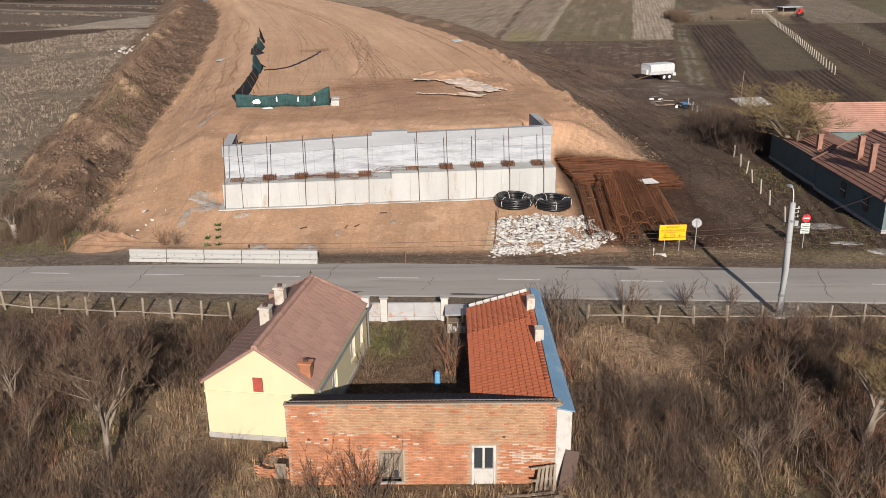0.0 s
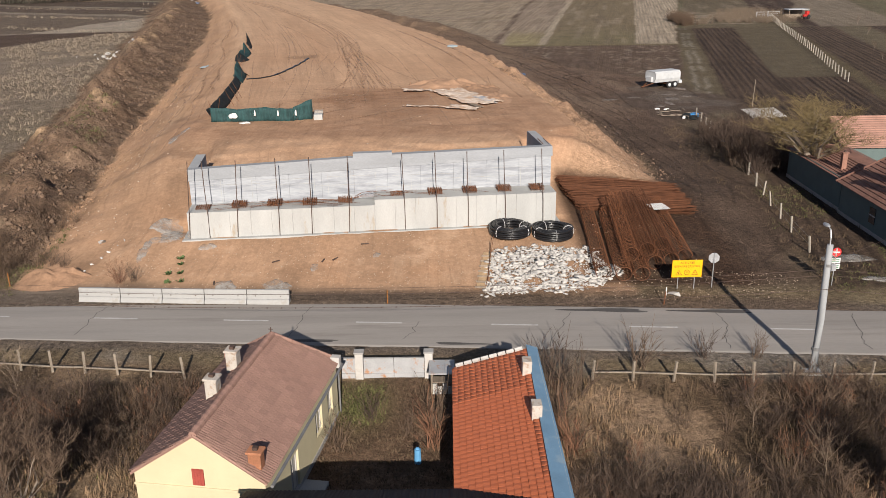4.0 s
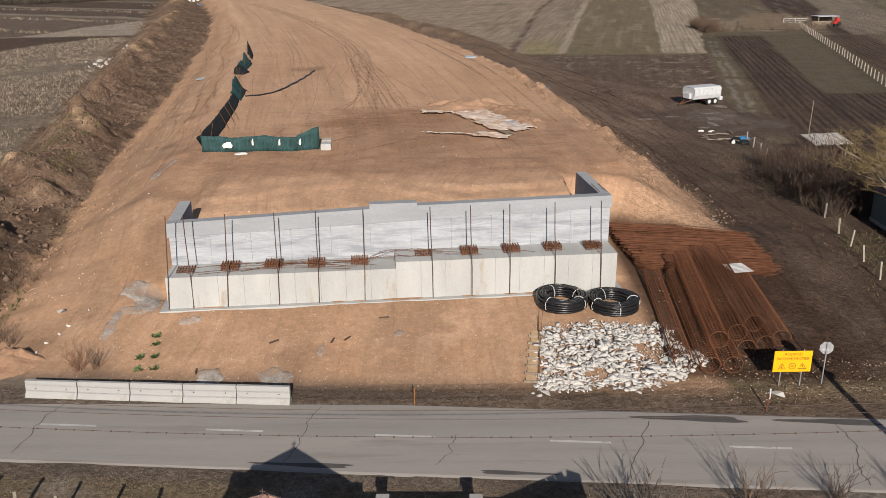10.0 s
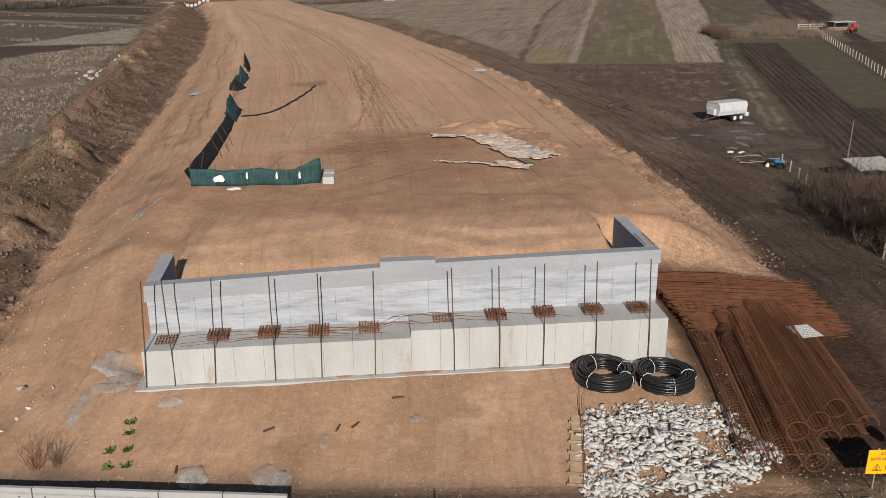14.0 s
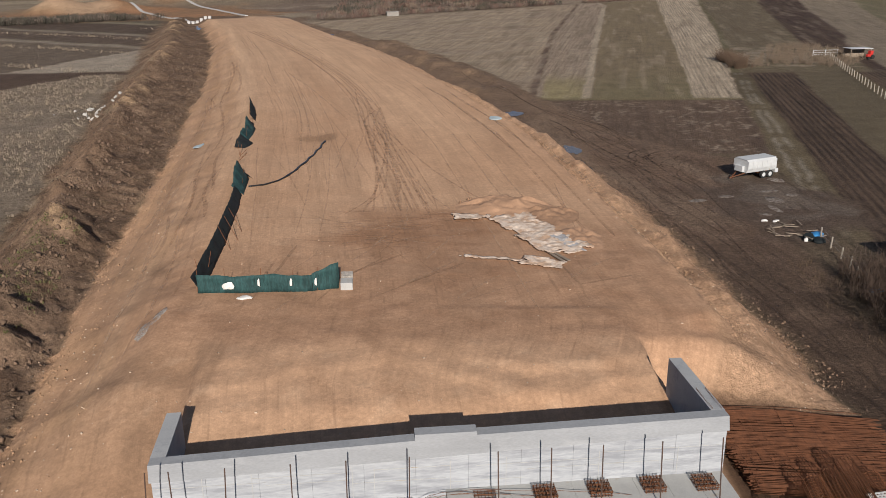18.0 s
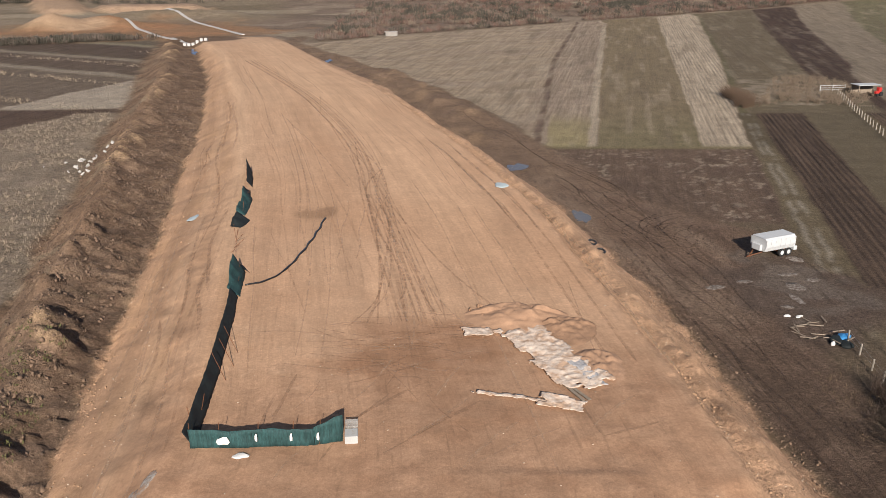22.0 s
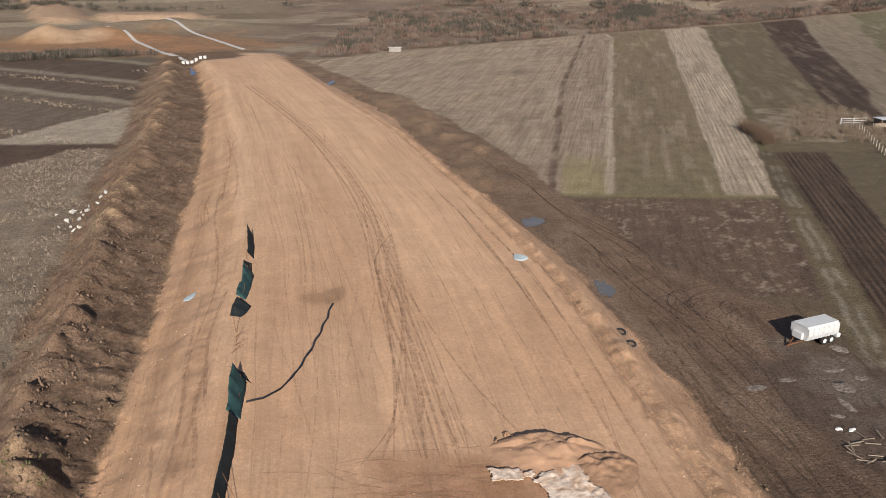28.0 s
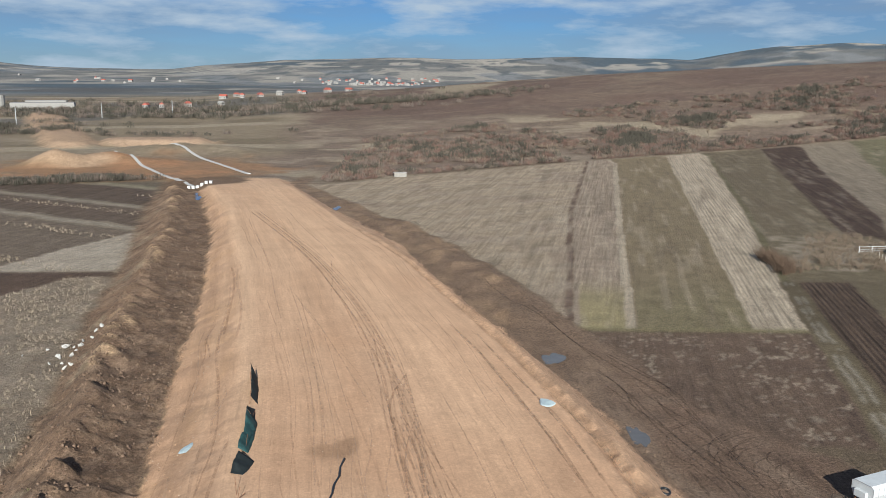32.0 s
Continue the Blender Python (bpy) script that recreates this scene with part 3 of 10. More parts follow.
    lay(between(lines[1] + 0.8, lines[2]), (0.172, 0.133, 0.083), 0.3)
    lay(between(lines[2], lines[3]), (0.325, 0.265, 0.195), 0.9)
    lay(between(lines[3], lines[3] + 2.2), (0.135, 0.115, 0.066), 0.0)
    lay(between(lines[3] + 2.2, lines[4]), (0.155, 0.122, 0.08), 0.35)
    lay(between(lines[4], lines[5]), (0.075, 0.05, 0.038), 0.8)
    lay(between(lines[5], lines[6]), (0.235, 0.19, 0.14), 0.5)
    lay(between(lines[6], lines[6] + 400), (0.16, 0.14, 0.085), 0.2)
    # greening corner and bleached patches
    lay(between(lines[0] + 2, lines[1] - 1) * (1 - step(215, 242, y + 6 * n1)) * 0.55, (0.255, 0.22, 0.095))
    lay(between(lines[1] + 1, lines[2]) * (1 - step(205, 250, y + 8 * n1)) * 0.4, (0.15, 0.135, 0.07))
    lay(strips * (1 - step(0, 1, x - lines[0])) * step(0.1, 0.5, tone(x, y, 20, 85)) * 0.5, (0.20, 0.15, 0.115), 0.5)
    lay(strips * step(0.1, 0.5, tone(x - 0.2 * y, y / 9, 2.2, 63)) * 0.35, (0.33, 0.27, 0.20), 0.5)
    lay(strips * step(0.1, 0.5, tone(x - 0.2 * y, y / 7, 3.5, 64)) * 0.32, (0.12, 0.09, 0.062), 0.5)
    lay(strips * (1 - step(0, 1.5, x - lines[0])) * step(0.3, 0.8, np.sin((y - 0.75 * x) / 3.1 + 2 * n1)) * 0.22, (0.36, 0.30, 0.225), 0.5)
    # south of the strips: soil field, farm track, ploughed strip, grass plot, more plots
    track_l, pl_l, pl_r = 40.8 + (y - 151.6) * 0.2395, 39.4 + (y - 121.5) * 0.2243, 57.9 + (y - 159.7) * 0.2377
    fence_x = 82.9 + (y - 211) * 0.238
    east = step(-0.3, 0.3, xs_ - track_l) * (1 - step(235, 237, y))
    south_f = np.maximum(1 - step(-0.8, 0.8, y - 199.3 - 0.5 * tone(x, y, 5, 61)), east) * step(57, 59, y) * step(3, 5, wx - toe)
    lay(south_f, (0.118, 0.088, 0.058))
    soil = south_f * step(-1, 1, y - 153 - 0.9 * n2) * (1 - step(-0.3, 0.3, xs_ - track_l))
    lay(soil, (0.130, 0.089, 0.063), 0.5)
    lay(soil * np.exp(-(((xs_ - track_l + 0.9) / 0.5) ** 2)) * 0.8, (0.085, 0.058, 0.043))
    lay(south_f * step(-0.3, 0.3, xs_ - track_l) * step(112, 118, y), (0.120, 0.094, 0.058))
    for off_t in (0.32, 0.62):
        lay(south_f * np.exp(-(((xs_ - track_l - off_t * np.maximum(3, pl_l - track_l)) / 0.4) ** 2)) * step(110, 120, y) * step(-0.3, 0.25, tone(x, y, 3.0, 86)) * 0.75, (0.26, 0.225, 0.18))
    pl = south_f * step(-0.3, 0.3, xs_ - pl_l)
    lay(pl, (0.086, 0.059, 0.042), 1.0)
    lay(pl * step(-0.3, 0.3, xs_ - pl_r) * step(148, 150, y), (0.14, 0.112, 0.072), 0.15)
    lay(pl * step(-0.3, 0.3, xs_ - fence_x + 0.5), (0.135, 0.105, 0.062), 0.1)
    lay(pl * step(-0.3, 0.3, xs_ - fence_x - 2), (0.10, 0.07, 0.05), 1.0)
    lay(pl * step(-0.3, 0.3, xs_ - fence_x - 13), (0.16, 0.13, 0.085), 0.2)
    lay(pl * step(-0.3, 0.3, xs_ - fence_x - 22), (0.09, 0.062, 0.046), 1.0)
    # plots east of the track, soil field and left fields are scaled darker
    east_plots = np.clip(strips * step(-0.5, 0.5, xs_ - lines[3]) + pl, 0, 1)
    col[..., :3] *= (1 - 0.2 * east_plots - 0.1 * np.clip(soil, 0, 1) - 0.14 * np.clip(left, 0, 1))[..., None]
    # the vine plot and the weeds round it
    vines = step(236, 238, y) * (1 - step(288, 291, y)) * step(-0.5, 0.5, xs_ - lines[3] - 3) * (1 - step(-1, 1, xs_ - fence_x - 6))
    lay(vines, (0.125, 0.10, 0.064))
    lay(vines * step(244, 247, y) * step(-0.3, 0.3, tone(x, y, 4, 87)) * 0.8, (0.245, 0.20, 0.15))
    # bleached clods, damp patches, green headland
    lay(soil * step(0.18, 0.4, tone(x, y, 0.9, 65)) * step(-0.25, 0.25, tone(x, y / 2.5, 12, 66)) * 0.85, (0.27, 0.215, 0.16), 0.3)
    lay(soil * step(0.2, 0.5, tone(x, y, 7, 67)) * 0.6, (0.085, 0.057, 0.042), 0.3)
    lay(np.exp(-(((y - 200) / 1.3) ** 2)) * step(9, 13, x) * (x < 52) * 0.8, (0.16, 0.135, 0.07))
    lay(np.exp(-(((y - end - 1.5) / 2.2) ** 2)) * (x > -45) * (x < 330) * 0.8, (0.30, 0.25, 0.18))
    # brush land and the brown hill beyond
    brush = step(-3, 3, y - end) * step(-0.28, -0.2, a) * step(60, 80, y)
    lay(brush, (0.165, 0.122, 0.092))
    lay(brush * step(0.0, 0.4, tone(x, y, 12, 68)) * 0.7, (0.125, 0.092, 0.068))
    lay(brush * step(-0.05, 0.35, n3) * 0.7, (0.135, 0.10, 0.072))
    lay(brush * step(0.1, 0.35, tone(x, y * 1.6, 50, 36)) * 0.8, (0.27, 0.22, 0.155))
    lay(brush * step(0.15, 0.4, tone(x, y * 1.4, 24, 93)) * 0.6, (0.25, 0.20, 0.145))
    hillz = step(610, 680, r + 60 * tone(x, y, 120, 37) - 120 * np.clip(a, -0.3, 0.2)) * step(-0.2, -0.12, a)
    lay(hillz, (0.118, 0.080, 0.062))
    lay(hillz * step(0.0, 0.5, tone(x, y, 90, 38)) * 0.7, (0.15, 0.112, 0.082))
    lay(hillz * step(0.05, 0.35, tone(x, y, 22, 88)) * 0.5, (0.09, 0.062, 0.05))
    lay(hillz * step(0.1, 0.4, tone(x * 0.5, y * 1.5, 12, 89)) * 0.4, (0.175, 0.13, 0.095))
    lay(hillz * step(830, 960, r) * step(0.1, 0.3, tone(x, y, 120, 39)), (0.23, 0.185, 0.13))
    # slopes on the left of the works, valley, far range
    vl = step(430, 470, r) * (1 - step(-0.22, -0.16, a))
    lay(vl, (0.185, 0.145, 0.10))
    lay(vl * step(0.0, 0.25, np.sin(r / 26 + 1.3 * tone(x, y, 200, 40))) * 0.8, (0.135, 0.105, 0.068))
    lay(vl * step(0.72, 0.9, np.sin(r / 26 + 1.3 * tone(x, y, 200, 40) + 0.8)), (0.25, 0.205, 0.145))
    lay(vl * step(0.1, 0.35, tone(x, y, 40, 49)) * 0.5, (0.235, 0.19, 0.14))
    lay(vl * step(700, 800, r) * step(-0.1, 0.2, tone(x, y, 110, 41)) * 0.8, (0.095, 0.088, 0.08))
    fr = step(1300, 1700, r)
    # haze of distance put into the colours: greyed and slightly blue
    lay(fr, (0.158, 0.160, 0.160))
    # patchwork of plots, then woods and pale pastures, in the same hazed tones
    qx, qy = (x + 0.35 * y) / 150, (y - 0.35 * x) / 260
    plot = lattice(np.floor(qx + 0.25 * np.sin(np.floor(qy) * 2.3)), np.floor(qy), 44)
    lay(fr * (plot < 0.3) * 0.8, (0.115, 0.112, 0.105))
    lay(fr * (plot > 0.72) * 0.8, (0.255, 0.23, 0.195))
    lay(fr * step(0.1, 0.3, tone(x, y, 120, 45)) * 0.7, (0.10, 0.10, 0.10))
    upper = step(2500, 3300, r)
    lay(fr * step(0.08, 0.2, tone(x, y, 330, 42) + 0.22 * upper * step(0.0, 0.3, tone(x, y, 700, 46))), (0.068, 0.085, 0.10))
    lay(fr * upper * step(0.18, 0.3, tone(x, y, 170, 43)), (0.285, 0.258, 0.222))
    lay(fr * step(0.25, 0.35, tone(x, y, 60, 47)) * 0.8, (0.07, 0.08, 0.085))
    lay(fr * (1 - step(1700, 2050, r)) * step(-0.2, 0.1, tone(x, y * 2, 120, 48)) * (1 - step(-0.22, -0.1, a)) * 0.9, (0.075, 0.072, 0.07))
    # mud of the haul track along the right toe
    mud = step(-1, 1.5, wx - toe) * step(58, 61, y) * (1 - step(392, 430, y))
    wide = np.interp(y, [57, 75, 95, 120, 150, 165, 190, 230, 300, 400], [12.5, 9, 9, 13, 22, 13, 14, 15, 12, 6])
    mud = mud * (1 - step(-1.5, 1.5, wx - toe - wide))
    lay(mud, (0.086, 0.058, 0.041))
    lay(mud * step(100, 130, y), (0.145, 0.096, 0.066))
    lay(mud * step(0.0, 0.5, n2) * (0.35 + 0.45 * step(85, 120, y)), (0.155, 0.107, 0.076))
    lay(mud * step(0.05, 0.4, tone(x + 0.2 * y, y / 5, 2.4, 94)) * 0.6, (0.085, 0.056, 0.04))
    lay(mud * step(75, 115, y) * step(0.1, 0.45, tone(x + 0.2 * y, y / 6, 3.5, 95)) * 0.55, (0.20, 0.142, 0.10))
    lay(mud * step(160, 200, y) * 0.7, (0.165, 0.113, 0.077))
    lay(mud * step(165, 200, y) * step(0.0, 0.4, tone(x, y, 6, 71)) * 0.7, (0.235, 0.158, 0.10))
    yard = np.exp(-(((x - 33) / 9) ** 2 + ((y - 128) / 14) ** 2))
    lay(step(0.3, 0.6, yard + 0.25 * n2), (0.098, 0.07, 0.053))
    lay(step(0.45, 0.6, yard * 0.7 + 0.5 * tone(x, y, 5, 44)) * 0.4, (0.16, 0.135, 0.11))
    # spoil bank
    berm = step(-1, 1, wx - foot) * (1 - step(-1, 0.6, wx - ditch)) * step(60, 66, y) * (1 - step(385, 400, y))
    lay(berm, (0.152, 0.099, 0.065))
    lay(berm * step(-0.05, 0.3, tone(x, y, 3, 45)) * 0.8, (0.205, 0.138, 0.093))
    lay(berm * step(0.1, 0.4, tone(x, y, 1.1, 58)) * 0.6, (0.24, 0.165, 0.11))
    tops = tipped_heaps(x + 0.9 * tone(x, y, 3.5, 25), y, np.broadcast_to(crest, x.shape))
    lay(berm * step(0.75, 1.1, tops + 0.35 * tone(x, y, 2.5, 59)) * step(-0.15, 0.15, tone(x, y, 17, 46)), (0.37, 0.255, 0.155))
    lay(berm * step(0.15, 0.4, tone(x, y, 1.6, 56)) * 0.6, (0.088, 0.059, 0.042))
    lay(berm * step(0.1, 0.4, tone(x + 0.5 * y, y * 0.3, 1.6, 96)) * step(0.0, 1.5, x - crest) * 0.6, (0.105, 0.068, 0.045))
    lay(berm * step(0.2, 0.5, tone(x, y, 4, 57)) * (1 - step(-1, 1, x - crest)) * 0.7, (0.22, 0.17, 0.115))
    lay(berm * step(0.2, 0.45, tone(x, y, 6, 47)) * (np.abs(x - crest - 1.0) < 3.5) * step(76, 84, y) * (1 - step(112, 122, y)) * 0.8, (0.105, 0.105, 0.04))
    # orange fill
    fill = step(-0.5, 0.3, wx - ditch + 0.5 * tone(x, y, 1.5, 72)) * (1 - step(-0.7, 0.4, wx - toe + 0.5 * tone(x, y, 1.6, 73))) * step(56.6, 57.6, y) * (1 - step(388, 400, y))
    lay(fill, (0.428, 0.272, 0.171))
    lay(fill * step(-0.2, 0.5, n1) * 0.4, (0.385, 0.226, 0.132))
    ul = 36 * (x - lc) / (rc - lc)
    lay(fill * np.exp(-(((ul - 24 - 2 * np.sin(y / 60)) / 5) ** 2)) * step(110, 150, y) * 0.6, (0.50, 0.325, 0.205))
    lay(fill * np.exp(-(((ul - 13.5) / 2.5) ** 2)) * step(120, 170, y) * 0.35, (0.37, 0.215, 0.125))
    lay(fill * step(0.1, 0.6, n2) * 0.2, (0.48, 0.31, 0.195))
    # sunward front slopes painted darker to offset their brightness in the low sun
    front_slopes = fill * (1 - step(79.0, 81.5, y + 0.8 * n2)) * (1 - step(2.0, 2.6, -0.1092 * (x + 17.5) + 0.994 * (y - 64.0)) * step(-17.9, -17.5, x) * (1 - step(9.6, 10.2, x)))
    lay(front_slopes * 0.85, (0.315, 0.197, 0.122))
    lay(front_slopes * step(0.0, 0.4, tone(x, y, 2.2, 74)) * 0.6, (0.25, 0.155, 0.096))
    near_s = fill * (1 - step(95, 125, y))
    lay(near_s * step(0.1, 0.5, tone(x + 0.5 * y, y * 0.4, 2.4, 75)) * 0.4, (0.31, 0.185, 0.11))
    lay(near_s * step(0.25, 0.5, tone(x, y, 1.3, 76)) * 0.3, (0.50, 0.345, 0.23))
    lay(near_s * step(0.3, 0.6, tone(x, y, 5, 77)) * 0.35, (0.36, 0.20, 0.11))
    apron = fill * step(79, 83, y) * (1 - step(92, 108, y - 0.25 * x + 4 * n1))
    lay(apron * 0.78, (0.30, 0.178, 0.109))
    lay(apron * step(0.1, 0.4, tone(x + 0.3 * y, y, 1.7, 97)) * 0.45, (0.25, 0.142, 0.085))
    lay(apron * step(0.15, 0.45, tone(x, y * 2.5, 2.6, 98)) * 0.4, (0.40, 0.25, 0.158))
    far_f = fill * step(150, 260, y)
    lay(far_f * 0.5, (0.455, 0.305, 0.195))
    lay(fill * step(0.2, 0.45, tone(x * 0.35, y, 6, 99)) * step(120, 170, y) * 0.25, (0.36, 0.225, 0.14))
    lay(fill * step(110, 130, y) * np.exp(-((ul / 2.2) ** 2)) * 0.4, (0.50, 0.34, 0.22))
    side = fill * (1 - step(-3, 0, x - lc))
    lay(side * 0.6, (0.335, 0.21, 0.13))
    lay(side * step(0.1, 0.5, tone(x + 0.3 * y, y / 3, 2.0, 78)) * (1 - step(110, 150, y)) * 0.7, (0.21, 0.13, 0.08))
    lay(side * step(0.1, 0.4, tone(x, y / 3, 3, 48)) * 0.6, (0.40, 0.25, 0.145))
    haul_u = (x - ditch) / np.maximum(lc - ditch, 1)
    lay(side * np.exp(-(((haul_u - 0.30 - 0.05 * n1) / 0.10) ** 2)) * step(72, 80, y) * 0.45, (0.26, 0.16, 0.098))
    lay(side * np.exp(-(((haul_u - 0.55 - 0.05 * n1) / 0.07) ** 2)) * step(72, 80, y) * 0.5, (0.42, 0.275, 0.175))
    lay(side * np.exp(-(((haul_u - 0.82 + 0.04 * n1) / 0.05) ** 2)) * step(84, 96, y) * step(-0.2, 0.3, tone(x, y / 4, 3, 13)) * 0.55, (0.23, 0.138, 0.083))
    tr_ = fill * step(82, 90, y) * (1 - step(230, 300, y)) * np.exp(-(((x - rc + 0.7 * tone(x, y, 9, 51) - 2.2) / 0.75) ** 2))
    lay(tr_ * step(-0.3, 0.2, tone(x, y, 1.6, 79)) * 0.9, (0.215, 0.13, 0.079))
    slope_r = fill * step(-0.5, 1.0, x - rc)
    lay(slope_r * 0.6, (0.445, 0.285, 0.18))
    lay(slope_r * step(0.0, 0.4, tone(x * 1.5, y / 2, 2.4, 49)) * 0.55, (0.31, 0.19, 0.115))
    lay(slope_r * step(-2.2, -0.6, x - toe) * step(-0.2, 0.3, tone(x, y, 2.5, 50)) * 0.6, (0.25, 0.155, 0.098))
    damp = np.exp(-(((x + 6.3) / 8) ** 2 + ((y - 102.5) / 7) ** 2)) + np.exp(-(((x + 5) / 6) ** 2 + ((y - 92) / 4) ** 2)) * 0.5
    lay(fill * step(0.25, 0.75, damp + 0.4 * n2) * 0.82, (0.25, 0.137, 0.078))
    lay(fill * step(0.3, 0.8, damp) * step(0.05, 0.35, tone(x * 0.4, y, 1.1, 90)) * 0.5, (0.34, 0.205, 0.128))
    lay(fill * step(0.2, 0.6, damp) * step(0.1, 0.4, tone(x * 0.5 + 0.3 * y, y, 1.5, 91)) * 0.4, (0.215, 0.115, 0.064))
    wet = np.exp(-(((x + 22.3) / 2.3) ** 2 + ((y - 139.5) / 2.2) ** 2)) + 0.9 * np.exp(-(((x + 19.8) / 1.1) ** 2 + ((y - 141) / 2.5) ** 2))
    lay(fill * step(0.3, 0.8, wet + 0.25 * n2) * 0.6, (0.20, 0.12, 0.07))
    # the works further on
    cut = np.exp(-(((x + 150) / 70) ** 2 + ((y - 440) / 60) ** 2))
    lay(step(0.3, 0.65, cut + 0.35 * n1) * step(380, 400, y), (0.235, 0.14, 0.08))
    lay(step(0.35, 0.65, cut + 0.5 * tone(x, y, 9, 69)) * step(0.0, 0.4, tone(x, y, 24, 70)) * step(385, 405, y) * 0.8, (0.31, 0.165, 0.088))
    lay(step(0.35, 0.6, np.exp(-(((x + 0.52 * y - 60) / 20) ** 2)) * step(510, 560, y) * (1 - step(820, 900, y)) + 0.2 * n1), (0.32, 0.22, 0.145))
    lay(step(0.35, 0.6, np.exp(-(((x + 185) / 42) ** 2 + ((y - 575) / 20) ** 2)) + 0.25 * n1), (0.31, 0.215, 0.145))
    lay(step(0.5, 0.7, np.exp(-(((x + 100) / 24) ** 2 + ((y - 380) / 30) ** 2)) + 0.2 * n1), (0.13, 0.085, 0.055))
    heap = np.exp(-(((x + 188) / 20) ** 2 + ((y - 458) / 16) ** 2))
    lay(step(0.3, 0.6, heap + 0.2 * n1), (0.33, 0.225, 0.145))
    # near-black brown ground under the pile cages and the bar heap
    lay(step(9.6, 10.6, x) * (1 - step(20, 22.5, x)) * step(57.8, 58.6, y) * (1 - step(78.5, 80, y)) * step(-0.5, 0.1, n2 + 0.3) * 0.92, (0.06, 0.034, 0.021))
    # verges and gravel by the road
    off = y - road_y(x)
    lay((1 - step(0.6, 2.2, np.abs(off) - 2.9 + 0.4 * n2)) * (1 - step(0.2, 1.2, np.abs(off) - 3.6)), (0.14, 0.11, 0.085))
    lay(step(-1.5, -0.5, off + 5.0) * (1 - step(-0.2, 0.2, off + 3.0)) * step(0.0, 0.4, n2) * 0.6, (0.24, 0.215, 0.185))
    lay(step(2.6, 3.0, off) * (1 - step(4, 5.5, off)) * step(-22, -20, x) * (1 - step(24, 27, x)) * 0.8, (0.12, 0.085, 0.06))
    return col


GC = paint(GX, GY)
ny, nx = GX.shape
gv = np.stack([GX, GY, GZ], -1).reshape(-1, 3)
gi = np.arange(nx * ny).reshape(ny, nx)
gf = np.stack([gi[:-1, :-1], gi[:-1, 1:], gi[1:, 1:], gi[1:, :-1]], -1).reshape(-1, 4)
g_me = bpy.data.meshes.new("ground")
g_me.vertices.add(len(gv))
g_me.vertices.foreach_set("co", gv.ravel())
g_me.loops.add(gf.size)
g_me.loops.foreach_set("vertex_index", gf.ravel())
g_me.polygons.add(len(gf))
g_me.polygons.foreach_set("loop_start", np.arange(len(gf)) * 4)
g_me.update(calc_edges=True)
g_me.polygons.foreach_set("use_smooth", np.ones(len(gf), bool))
lane_yy = np.clip(GY, 57, 392)
lane_l, lane_r, lane_t = along(LEFT_CREST, lane_yy)[0], along(RIGHT_CREST, lane_yy)[0], along(RIGHT_TOE, lane_yy)[0]
lane_d = along(DITCH, lane_yy)[0]
lane_u = np.where(GX < lane_l, GX - lane_l, np.where(GX > lane_r, 36 + GX - lane_r, 36 * (GX - lane_l) / (lane_r - lane_l)))
lane_m = step(-1, 1, GX - lane_d) * (1 - 0.6 * step(0.0, 1.5, GX - lane_r)) * (1 - step(-1, 2, GX - lane_t)) * step(56.5, 58, GY) * (1 - step(385, 400, GY))
mud_m = step(-0.5, 1.5, GX - lane_t) * (1 - step(24, 34, GX - lane_t)) * step(58, 62, GY) * (1 - step(150, 200, GY)) * (GX < 43)
mud_at = g_me.attributes.new("churned", "FLOAT", "POINT")
mud_at.data.foreach_set("value", mud_m.ravel())
lane_at = g_me.attributes.new("lane", "FLOAT_VECTOR", "POINT")
lane_at.data.foreach_set("vector", np.stack([lane_u, GY * 0.05, lane_m], -1).reshape(-1, 3).ravel())
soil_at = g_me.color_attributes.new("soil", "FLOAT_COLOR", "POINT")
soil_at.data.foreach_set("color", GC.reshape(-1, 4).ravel())


